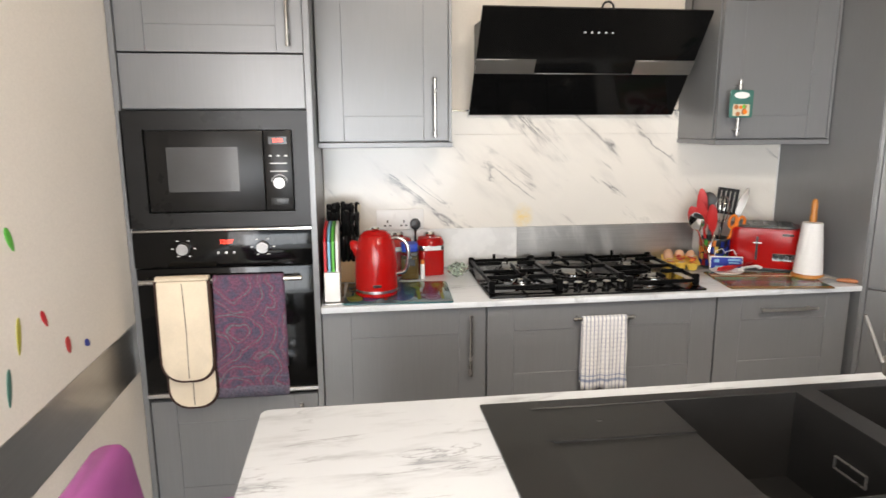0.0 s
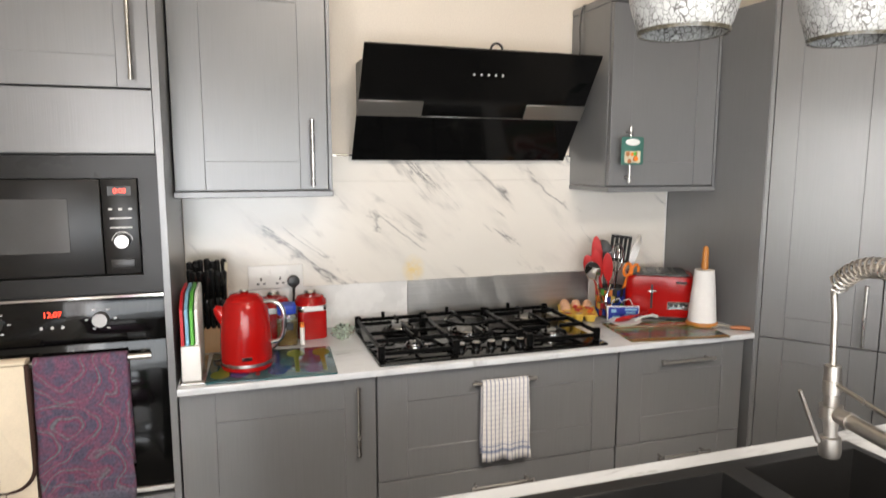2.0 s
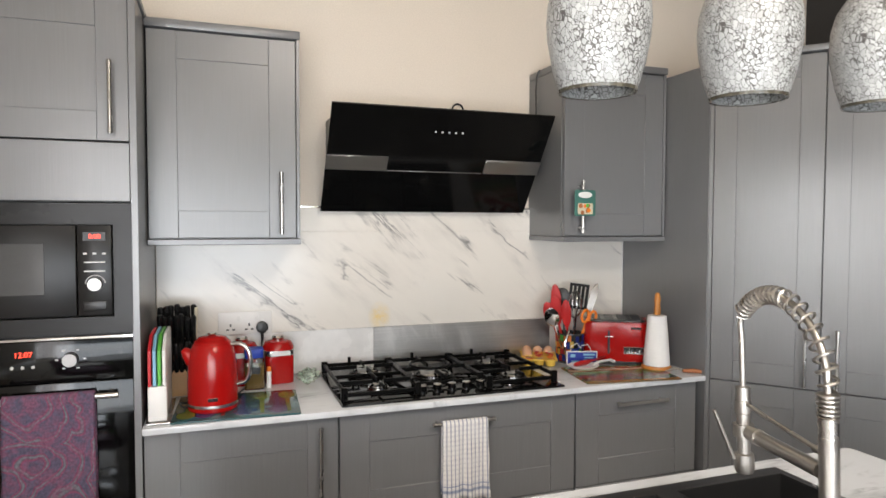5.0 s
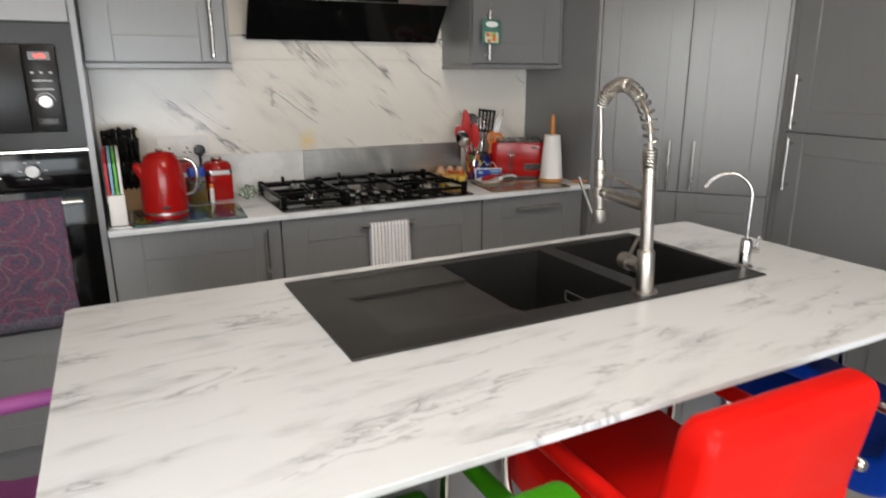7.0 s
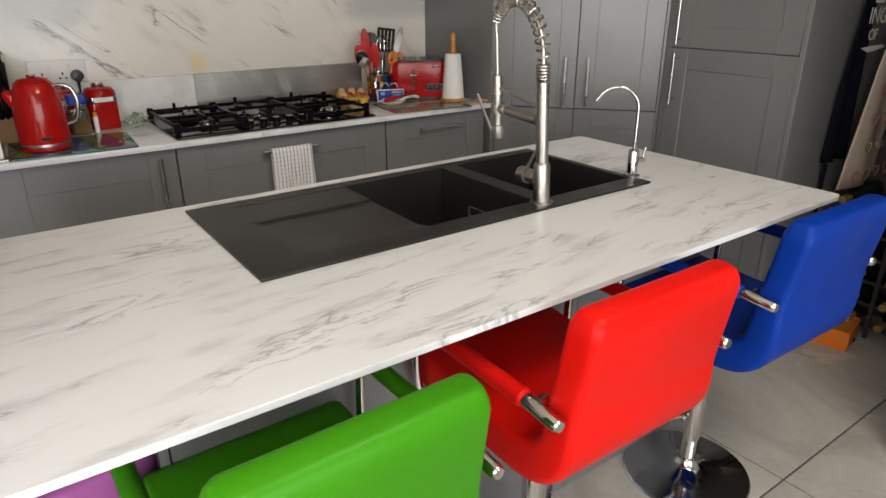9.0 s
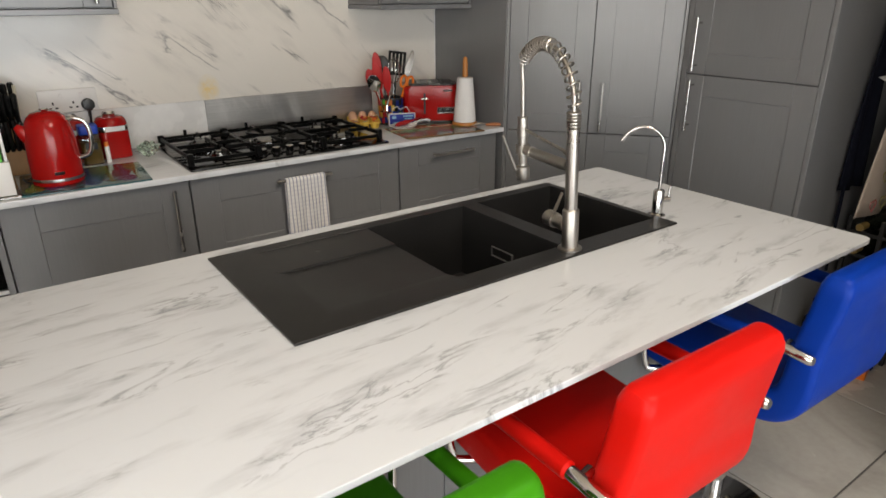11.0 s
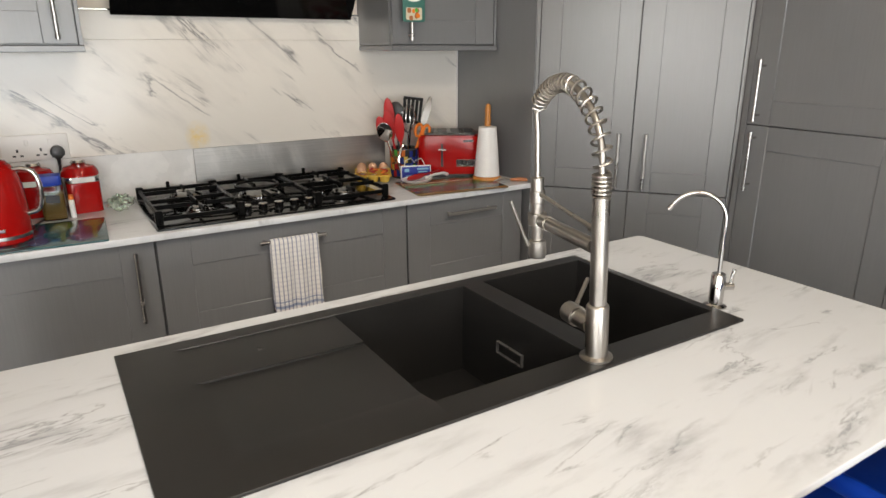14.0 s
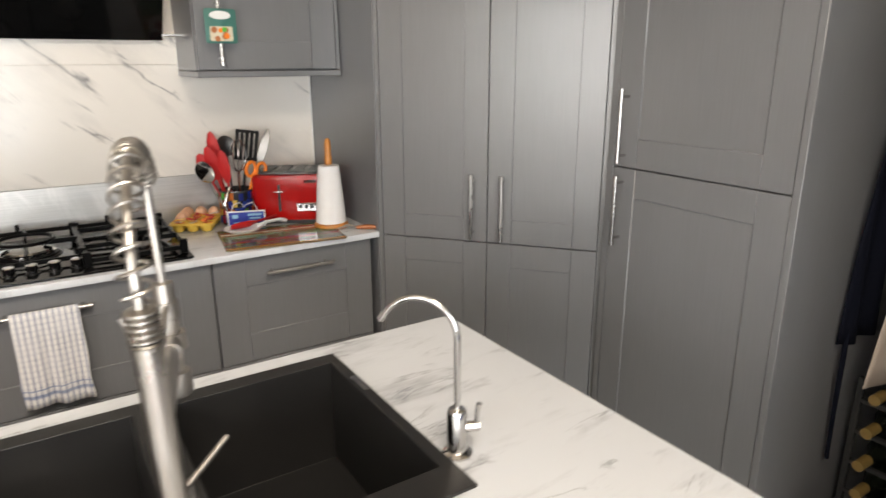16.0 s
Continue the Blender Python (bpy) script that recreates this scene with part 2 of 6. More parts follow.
def cloth(name, stops, scale, rot=(0, 0, 0), weave=900.0, kind="X"):
    m, nt, b = mat(name, (0.7, 0.7, 0.7), 0.95)
    w = nd(nt, "TexWave", Scale=scale, Distortion=0.15, Detail=1.0)
    w.wave_profile = "SIN"
    w.bands_direction = kind
    nt.links.new(coords(nt, (1, 1, 1), rot), w.inputs["Vector"])
    c = ramp(nt, w.outputs["Fac"], stops)
    w2 = nd(nt, "TexWave", Scale=scale * 0.9, Distortion=0.15, Detail=1.0)
    w2.bands_direction = "Z"
    nt.links.new(coords(nt, (1, 1, 1), rot), w2.inputs["Vector"])
    c = mix(nt, 0.42, c, mix(nt, 1.0, c, ramp(nt, w2.outputs["Fac"], [(0.05, (0.55, 0.58, 0.68)), (0.25, grey(1.0))]), "MULTIPLY"))
    sep = nt.nodes.new("ShaderNodeSeparateXYZ")
    nt.links.new(coords(nt, (1, 1, 4.0), (0, 0, 0), (0, 0, -2.2)), sep.inputs[0])
    band = ramp(nt, sep.outputs["Z"], [(0.13, grey(1)), (0.14, (0.36, 0.42, 0.58)), (0.17, (0.36, 0.42, 0.58)), (0.18, grey(1)), (0.215, grey(1)), (0.22, (0.40, 0.46, 0.62)), (0.235, (0.40, 0.46, 0.62)), (0.24, grey(1))])
    c = mix(nt, 1.0, c, band, "MULTIPLY")
    worn = noise_of(nt, coords(nt), 16, 4)
    c = mix(nt, ramp(nt, worn, [(0.45, grey(0)), (0.75, grey(0.5))]), c, (0.66, 0.66, 0.68))
    n = noise_of(nt, coords(nt), weave, 2)
    nt.links.new(mix(nt, 0.4, c, mix(nt, 1.0, c, ramp(nt, n, [(0.3, grey(0.6)), (0.7, grey(1))]), "MULTIPLY")), b.inputs["Base Color"])
    bump(nt, b, n, 0.3, 0.001)
    return m, nt, b, c


M["stripe"] = cloth("striped_tea_towel", [(0.0, (0.26, 0.28, 0.36)), (0.16, (0.36, 0.38, 0.45)), (0.28, (0.76, 0.74, 0.71))], 21)[0]


def paisley():
    m, nt, b = mat("paisley_cloth", (0.2, 0.08, 0.12), 0.95)
    v = coords(nt)
    warp = nd(nt, "TexNoise", Scale=7.0, Detail=2.0)
    nt.links.new(v, warp.inputs["Vector"])
    vm = nt.nodes.new("ShaderNodeVectorMath")
    vm.operation = "MULTIPLY_ADD"
    nt.links.new(warp.outputs["Color"], vm.inputs[0])
    vm.inputs[1].default_value = (0.12, 0.12, 0.12)
    nt.links.new(v, vm.inputs[2])
    vor = nd(nt, "TexVoronoi", Scale=6.0)
    nt.links.new(vm.outputs[0], vor.inputs["Vector"])
    w = nt.nodes.new("ShaderNodeMath")
    w.operation = "MULTIPLY"
    nt.links.new(vor.outputs["Distance"], w.inputs[0])
    w.inputs[1].default_value = 34.0
    s = nt.nodes.new("ShaderNodeMath")
    s.operation = "SINE"
    nt.links.new(w.outputs[0], s.inputs[0])
    c = ramp(nt, s.outputs[0], [(0.0, (0.10, 0.090, 0.145)), (0.4, (0.19, 0.060, 0.13)), (0.65, (0.25, 0.065, 0.11)), (0.82, (0.12, 0.085, 0.13)), (1.0, (0.17, 0.19, 0.21))])
    blot = noise_of(nt, v, 28, 4, 0.6, 0.8)
    c = mix(nt, ramp(nt, blot, [(0.42, grey(0)), (0.62, grey(0.75))]), c, (0.23, 0.080, 0.14))
    sep = nt.nodes.new("ShaderNodeSeparateXYZ")
    nt.links.new(coords(nt, (1, 1, 5.0), (0, 0, 0), (0, 0, -3.0)), sep.inputs[0])
    hem = ramp(nt, sep.outputs["Z"], [(0.10, grey(0.75)), (0.24, grey(0.75)), (0.26, grey(0)), (0.40, grey(0)), (0.41, grey(0.7)), (0.43, grey(0.7)), (0.44, grey(0))])
    c = mix(nt, hem, c, (0.15, 0.155, 0.205))
    n = noise_of(nt, v, 140, 4)
    nt.links.new(mix(nt, 0.7, c, mix(nt, 1.0, c, ramp(nt, n, [(0.35, grey(0.45)), (0.65, grey(1))]), "MULTIPLY")), b.inputs["Base Color"])
    bump(nt, b, n, 0.3, 0.001)
    return m


M["paisley"] = paisley()
M["mitt"] = varied("cream_terry_cloth", (0.80, 0.69, 0.53), 0.95, amount=0.1, scale=9, fine=300, relief=0.5)
M["brown"] = varied("dark_brown_binding", (0.045, 0.02, 0.014), 0.9, amount=0.2, scale=30, fine=300)
M["navy"] = varied("navy_cotton", (0.004, 0.005, 0.010), 0.9, amount=0.2, scale=5, fine=500, relief=0.2, spec=0.1)
M["cream_cotton"] = varied("cream_cotton", (0.50, 0.42, 0.35), 0.9, amount=0.08, scale=5, fine=500, relief=0.2)


def floor_tile_mat():
    m, nt, b = mat("pale_marbled_floor_tile", (0.5, 0.49, 0.46), 0.22)
    info = nt.nodes.new("ShaderNodeObjectInfo")
    off = nt.nodes.new("ShaderNodeCombineXYZ")
    for i in (0, 1):
        k = nt.nodes.new("ShaderNodeMath")
        k.operation = "MULTIPLY"
        k.inputs[1].default_value = (17.0, 31.0)[i]
        nt.links.new(info.outputs["Random"], k.inputs[0])
        nt.links.new(k.outputs[0], off.inputs[i])
    add = nt.nodes.new("ShaderNodeVectorMath")
    nt.links.new(coords(nt, (1, 1, 1), (0, 0, 30)), add.inputs[0])
    nt.links.new(off.outputs[0], add.inputs[1])
    n1 = noise_of(nt, add.outputs[0], 2.4, 8, 0.6, 1.2)
    n2 = noise_of(nt, add.outputs[0], 40, 4)
    c = ramp(nt, n1, [(0.3, (0.33, 0.31, 0.28)), (0.5, (0.42, 0.40, 0.365)), (0.7, (0.47, 0.45, 0.415))])
    nt.links.new(mix(nt, 0.25, c, mix(nt, 1.0, c, ramp(nt, n2, [(0.3, grey(0.7)), (0.7, grey(1))]), "MULTIPLY")), b.inputs["Base Color"])
    nt.links.new(ramp(nt, n1, [(0.3, grey(0.16)), (0.7, grey(0.30))]), b.inputs["Roughness"])
    return m


M["tile"] = floor_tile_mat()
M["grout"] = varied("dark_grey_grout", (0.10, 0.095, 0.09), 0.9, amount=0.2, scale=30, fine=300, relief=0.2)


def crackle():
    m, nt, b = mat("crackle_mosaic_glass", (0.7, 0.7, 0.69), 0.36)
    v = coords(nt, (1, 1, 0.72))
    vor = nd(nt, "TexVoronoi", Scale=120.0)
    vor.feature = "DISTANCE_TO_EDGE"
    wv = nd(nt, "TexNoise", Scale=60.0, Detail=2.0)
    nt.links.new(v, wv.inputs["Vector"])
    vm = nt.nodes.new("ShaderNodeVectorMath")
    vm.operation = "MULTIPLY_ADD"
    nt.links.new(wv.outputs["Color"], vm.inputs[0])
    vm.inputs[1].default_value = (0.015, 0.015, 0.015)
    nt.links.new(v, vm.inputs[2])
    nt.links.new(vm.outputs[0], vor.inputs["Vector"])
    thick = noise_of(nt, v, 13, 4)
    d = nt.nodes.new("ShaderNodeMath")
    d.operation = "MULTIPLY_ADD"
    nt.links.new(thick, d.inputs[0])
    d.inputs[1].default_value = -0.30
    nt.links.new(vor.outputs["Distance"], d.inputs[2])
    lifted = nt.nodes.new("ShaderNodeMath")
    lifted.operation = "ADD"
    nt.links.new(d.outputs[0], lifted.inputs[0])
    lifted.inputs[1].default_value = 0.115
    line = ramp(nt, lifted.outputs[0], [(0.0, grey(0)), (0.05, grey(1))])
    chips = nd(nt, "TexVoronoi", Scale=120.0)
    nt.links.new(vm.outputs[0], chips.inputs["Vector"])
    bw = nt.nodes.new("ShaderNodeRGBToBW")
    nt.links.new(chips.outputs["Color"], bw.inputs[0])
    white = ramp(nt, bw.outputs[0], [(0.10, (0.31, 0.32, 0.315)), (0.85, (0.44, 0.455, 0.45))])
    nt.links.new(mix(nt, line, (0.07, 0.067, 0.063), white), b.inputs["Base Color"])
    bump(nt, b, line, 0.35, 0.0015)
    b.inputs["Coat Weight"].default_value = 0.08
    b.inputs["Coat Roughness"].default_value = 0.06
    return m


M["crackle"] = crackle()


def clear_glass(name, colour=(0.9, 0.97, 0.95), rough=0.02):
    m, nt, b = mat(name, colour, rough)
    b.inputs["Transmission Weight"].default_value = 1.0
    b.inputs["IOR"].default_value = 1.45
    return m


M["glass"] = clear_glass("window_glass")
M["jar_glass"] = clear_glass("jar_glass", (0.92, 0.93, 0.92))
M["green_plastic"] = clear_glass("thin_green_plastic", (0.72, 0.86, 0.74), 0.25)


def flat(key, name, colour, rough=0.45, **kw):
    M[key] = varied(name, colour, rough, amount=kw.get("amount", 0.08), scale=15, fine=200, relief=0.03, grain=0.12)


flat("b_red", "red_plastic", (0.55, 0.02, 0.03))
flat("b_blue", "pale_blue_plastic", (0.22, 0.45, 0.62))
flat("b_green", "green_plastic", (0.10, 0.45, 0.06))
flat("b_white", "white_board", (0.75, 0.76, 0.74))
flat("coffee", "brown_granules", (0.22, 0.14, 0.035), 0.9, amount=0.4)
flat("royal", "royal_blue_plastic", (0.01, 0.05, 0.42))
flat("orange", "orange_plastic", (0.80, 0.20, 0.015))
flat("yellow", "yellow_card", (0.75, 0.50, 0.08))
flat("egg", "brown_eggshell", (0.66, 0.38, 0.24), 0.6)
flat("silicone", "red_silicone", (0.48, 0.012, 0.012))
flat("rubber", "dark_rubber", (0.02, 0.02, 0.02), 0.8)
# Plain grey for the overflow's painted highlight lines and the maker mark.
flat("bright_rim", "outline_and_mark_grey", (0.09, 0.088, 0.086), 0.3)
flat("teal", "teal_card", (0.05, 0.17, 0.14))
flat("card", "cream_card", (0.62, 0.56, 0.42))
flat("brownpic", "brown_print", (0.40, 0.14, 0.05))
flat("bottle", "dark_bottle_glass", (0.010, 0.012, 0.008), 0.1)
flat("foil", "gold_foil", (0.22, 0.145, 0.045), 0.35)
flat("purple", "purple_print", (0.06, 0.02, 0.22))
flat("deepblue", "deep_blue_print", (0.01, 0.03, 0.30))
flat("p_blue", "dark_blue_print", (0.015, 0.05, 0.17), 0.15)
flat("p_red", "dull_red_print", (0.22, 0.03, 0.03), 0.15)
flat("p_green", "dull_green_print", (0.14, 0.17, 0.03), 0.15)
flat("p_violet", "dull_violet_print", (0.05, 0.03, 0.13), 0.15)
flat("p_crimson", "crimson_print", (0.30, 0.02, 0.02), 0.12)
flat("p_leaf", "leaf_green_print", (0.04, 0.16, 0.04), 0.12)
flat("p_rust", "rust_print", (0.36, 0.12, 0.03), 0.12)
flat("leaf_yellow", "yellow_green_sticker", (0.42, 0.38, 0.05))
flat("tealglass", "teal_printed_glass", (0.012, 0.075, 0.085), 0.08)
M["olive_rim"] = varied("dark_bare_glass", (0.075, 0.068, 0.05), 0.25, amount=0.7, scale=45, fine=200, relief=0.1)
flat("pinkline", "pink_stitch", (0.36, 0.10, 0.10), 0.9)
flat("oliveline", "olive_stitch", (0.25, 0.22, 0.08), 0.9)
flat("mauveline", "mauve_stitch", (0.28, 0.14, 0.20), 0.9)


def tartan():
    m, nt, b = mat("striped_printed_glass", (0.3, 0.1, 0.05), 0.08)
    v = coords(nt)
    sep = nt.nodes.new("ShaderNodeSeparateXYZ")
    nt.links.new(v, sep.inputs[0])
    cb = nt.nodes.new("ShaderNodeCombineXYZ")
    nt.links.new(sep.outputs["Y"], cb.inputs["X"])
    cb.inputs["Y"].default_value, cb.inputs["Z"].default_value = 0.37, 0.61
    n = noise_of(nt, cb.outputs[0], 55, 1, 0.5)
    c = ramp(nt, n, [(0.28, (0.03, 0.11, 0.03)), (0.38, (0.30, 0.02, 0.02)), (0.44, (0.04, 0.13, 0.04)), (0.50, (0.32, 0.22, 0.10)), (0.55, (0.30, 0.015, 0.02)), (0.62, (0.04, 0.12, 0.04))])
    nt.links.new(c, b.inputs["Base Color"])
    return m


M["tartan"] = tartan()

# ---- builders ----


def thing(name, loc=(0, 0, 0), label="", category="", group="", rz=0.0):
    ob = new(name)
    ob.empty_display_size = 0.05
    ob.matrix_world = pose(*loc, 0, 0, rz)
    return tagged(ob, label, category, group)


def part(name, bm, material, parent=None, label="", smooth=True):
    bmesh.ops.recalc_face_normals(bm, faces=bm.faces[:])
    me = bpy.data.meshes.new(name)
    bm.to_mesh(me)
    bm.free()
    mats = material if isinstance(material, (list, tuple)) else [material]
    for k in mats:
        me.materials.append(M[k] if isinstance(k, str) else k)
    if smooth:
        me.shade_smooth()
        me.set_sharp_from_angle(angle=radians(38))
    ob = new(name, me)
    if parent is not None:
        ob.parent = parent
    if label:
        tagged(ob, label)
    return ob


def structure(ob, label, category):
    return tagged(ob, label, category, "", "structure")


def B():
    return bmesh.new()


def box(bm, a, b, bev=0.0, seg=2, rot=None):
    c = [(p + q) / 2 for p, q in zip(a, b)]
    s = [abs(q - p) for p, q in zip(a, b)]
    m = Matrix.Translation(c) @ (rot or Matrix()) @ Matrix.Diagonal((*s, 1))
    vs = bmesh.ops.create_cube(bm, size=1, matrix=m)["verts"]
    if bev:
        es = list({e for v in vs for e in v.link_edges})
        bmesh.ops.bevel(bm, geom=es, offset=bev, segments=seg, affect="EDGES", profile=0.5, clamp_overlap=True)
    return bm


def cyl(bm, p, q, r, r2=None, seg=20, caps=True):
    p, q = Vector(p), Vector(q)
    d = q - p
    m = Matrix.Translation((p + q) / 2) @ d.to_track_quat("Z", "Y").to_matrix().to_4x4()
    bmesh.ops.create_cone(bm, cap_ends=caps, segments=seg, radius1=r, radius2=r if r2 is None else r2, depth=d.length, matrix=m)
    return bm


def lathe(bm, prof, seg=32, at=(0, 0, 0), close=False):
    rings = []
    for r, z in prof:
        rings.append([bm.verts.new((at[0] + max(r, 0.0004) * math.cos(2 * math.pi * i / seg), at[1] + max(r, 0.0004) * math.sin(2 * math.pi * i / seg), at[2] + z)) for i in range(seg)])
    pairs = list(zip(rings, rings[1:]))
    if close:
        pairs.append((rings[-1], rings[0]))
    for a, b in pairs:
        for i in range(seg):
            bm.faces.new((a[i], a[(i + 1) % seg], b[(i + 1) % seg], b[i]))
    if not close:
        bm.faces.new(rings[0])
        bm.faces.new(rings[-1])
    return bm


def tube(bm, pts, r, seg=10, closed=False, flatten=1.0):
    """A round bar swept along points; r may be a list."""
    pts = [Vector(p) for p in pts]
    n = len(pts)
    rs = r if isinstance(r, (list, tuple)) else [r] * n
    rings, up = [], None
    for i, p in enumerate(pts):
        a = pts[(i - 1) % n] if closed or i else p
        b = pts[(i + 1) % n] if closed or i < n - 1 else p
        t = (b - a).normalized()
        if up is None:
            up = t.orthogonal().normalized()
        up = (up - t * up.dot(t)).normalized()
        side = t.cross(up)
        rings.append([bm.verts.new(p + (up * math.cos(2 * math.pi * k / seg) * flatten + side * math.sin(2 * math.pi * k / seg)) * rs[i]) for k in range(seg)])
    pairs = list(zip(rings, rings[1:])) + ([(rings[-1], rings[0])] if closed else [])
    for a, b in pairs:
        for k in range(seg):
            bm.faces.new((a[k], a[(k + 1) % seg], b[(k + 1) % seg], b[k]))
    if not closed:
        bm.faces.new(rings[0])
        bm.faces.new(rings[-1])
    return bm


def smooth(pts, n=6):
    """More points along a soft curve through the given ones."""
    p = [Vector(q) for q in pts]
    p = [p[0] * 2 - p[1]] + p + [p[-1] * 2 - p[-2]]
    out = []
    for a, b, c, d in zip(p, p[1:], p[2:], p[3:]):
        for k in range(n):
            t = k / n
            out.append(0.5 * (2 * b + (c - a) * t + (2 * a - 5 * b + 4 * c - d) * t * t + (3 * b - a - 3 * c + d) * t ** 3))
    return out + [p[-2]]


def arc(c, r, a0, a1, n, u=(1, 0, 0), v=(0, 0, 1)):
    c, u, v = Vector(c), Vector(u), Vector(v)
    return [c + u * r * math.cos(radians(a0 + (a1 - a0) * i / n)) + v * r * math.sin(radians(a0 + (a1 - a0) * i / n)) for i in range(n + 1)]


def rounded_rect(x0, x1, y0, y1, r, n=4):
    out = []
    for cx, cy, a in ((x1 - r, y0 + r, -90), (x1 - r, y1 - r, 0), (x0 + r, y1 - r, 90), (x0 + r, y0 + r, 180)):
        for i in range(n + 1):
            t = radians(a + 90 * i / n)
            out.append((cx + r * math.cos(t), cy + r * math.sin(t)))
    return out


def prism(bm, outline, z0, z1, bev=0.0, m=None):
    m = m or Matrix()
    a = [bm.verts.new(m @ Vector((x, y, z0))) for x, y in outline]
    b = [bm.verts.new(m @ Vector((x, y, z1))) for x, y in outline]
    n = len(a)
    f = [bm.faces.new(a[::-1]), bm.faces.new(b)]
    for i in range(n):
        bm.faces.new((a[i], a[(i + 1) % n], b[(i + 1) % n], b[i]))
    if bev:
        es = [e for fc in f for e in fc.edges]
        bmesh.ops.bevel(bm, geom=es, offset=bev, segments=2, affect="EDGES", profile=0.5)
    return bm


def bar_handle(parent, p, q, out, stand=0.032, r=0.0062):
    """A bar handle with two posts and ring grooves, from p to q, standing off along out."""
    p, q, out = Vector(p), Vector(q), Vector(out)
    d = (q - p).normalized()
    bm = B()
    a, b = p + out * stand, q + out * stand
    cyl(bm, a, b, r, seg=14)
    for e, s in ((a, 1), (b, -1)):
        cyl(bm, e + d * s * 0.004, e + d * s * 0.012, r * 1.22, seg=14)
        cyl(bm, e + d * s * 0.022 - out * stand, e + d * s * 0.022, r * 0.72, seg=10)
    return part("handle", bm, "handle", parent, "satin steel bar handle")


def door_part(parent, name, x0, x1, z0, z1, y, rail=0.085, m=None):
    """A shaker door or drawer front that faces -y: a recessed panel that carries its stiles and rails."""
    t, deep = 0.02, 0.0045
    rr = rail

    def piece(nm, a, b, own, bev=0.0014):
        bm = B()
        box(bm, a, b, bev, 1)
        if m is not None:
            bmesh.ops.transform(bm, matrix=m, verts=bm.verts[:])
        return part(nm, bm, "cab", own)

    d = piece(name, (x0 + rr - 0.006, y + deep, z0 + rr - 0.006), (x1 - rr + 0.006, y + t - 0.003, z1 - rr + 0.006), parent, 0)
    piece("stile", (x0, y, z0), (x0 + rr, y + t, z1), d)
    piece("stile", (x1 - rr, y, z0), (x1, y + t, z1), d)
    piece("rail", (x0 + rr, y + 0.0006, z0), (x1 - rr, y + t, z0 + rr), d)
    piece("rail", (x0 + rr, y + 0.0006, z1 - rr), (x1 - rr, y + t, z1), d)
    return d


def words(name, text, size, m, material, parent, label=""):
    cu = bpy.data.curves.new(name, "FONT")
    cu.body, cu.size, cu.align_x, cu.align_y, cu.extrude = text, size, "CENTER", "CENTER", 0.0004
    tmp = bpy.data.objects.new(name, cu)
    scene.collection.objects.link(tmp)
    me = bpy.data.meshes.new_from_object(tmp.evaluated_get(bpy.context.evaluated_depsgraph_get()))
    bpy.data.objects.remove(tmp)
    me.materials.clear()
    me.materials.append(M[material])
    ob = new(name, me)
    ob.parent = parent
    ob.matrix_basis = m
    if label:
        tagged(ob, label)
    return ob


FACE = Matrix.Rotation(radians(90), 4, "X")  # a flat drawing turned to face -y

# ---- the room ----
LEFT, RIGHT, BACK, REAR, CEIL = 0.577, 4.42, 3.075, -2.2, 3.0

bm = B()
box(bm, (LEFT - 0.2, BACK, -0.1), (RIGHT + 0.2, BACK + 0.2, CEIL + 0.1))
structure(part("wall_north", bm, "plaster"), "cream painted plaster wall behind the cooking run", "wall")
bm = B()
box(bm, (LEFT - 0.2, 0.58, -0.1), (LEFT, BACK, CEIL + 0.1))
box(bm, (LEFT - 0.2, REAR - 0.2, -0.1), (LEFT, -1.12, CEIL + 0.1))
box(bm, (LEFT - 0.2, -1.12, -0.1), (LEFT, 0.58, 0.80))
box(bm, (LEFT - 0.2, -1.12, 2.20), (LEFT, 0.58, CEIL + 0.1))
structure(part("wall_west", bm, "white_wall"), "white painted wall with a steel strip and leaf stickers", "wall")
bm = B()
box(bm, (RIGHT, REAR - 0.2, -0.1), (RIGHT + 0.2, BACK, CEIL + 0.1))
structure(part("wall_east", bm, "charcoal"), "wall behind the wine rack, coloured dark for the alcove's shade", "wall")
# Unseen wall; the gap in it is added to suit the rear fill.
bm = B()
box(bm, (LEFT, REAR - 0.2, -0.1), (0.75, REAR, CEIL + 0.1))
box(bm, (2.75, REAR - 0.2, -0.1), (RIGHT, REAR, CEIL + 0.1))
box(bm, (0.75, REAR - 0.2, 2.25), (2.75, REAR, CEIL + 0.1))
structure(part("wall_south", bm, "white_wall"), "unseen white wall with an opening added for the rear light", "wall")
# Added out of view: keeps rear light off the fridge end and alcove.
bm = B()
box(bm, (3.40, REAR, -0.1), (RIGHT, 0.58, CEIL))
structure(part("wall_partition", bm, "cab_in"), "unseen grey block added to shade the fridge end panel", "wall")
bm = B()
box(bm, (LEFT, REAR, CEIL), (RIGHT, -0.85, CEIL + 0.1))
box(bm, (LEFT, 0.15, CEIL), (RIGHT, BACK, CEIL + 0.1))
box(bm, (LEFT, -0.85, CEIL), (1.35, 0.15, CEIL + 0.1))
box(bm, (2.85, -0.85, CEIL), (RIGHT, 0.15, CEIL + 0.1))
structure(part("ceiling", bm, "ceiling"), "unseen ceiling tinted warm for its bounce light", "ceiling")
bm = B()
box(bm, (-40, -60, -0.16), (45, 40, -0.11))
structure(part("ground", bm, "grout"), "unseen paved ground outside the added glazed doors", "ground")
# Glazed doors made up to fill the rear gap, never in view.
win = structure(thing("window_1", (0.75, REAR - 0.1, 0)), "unseen glazed doors added around the rear fill light", "window")
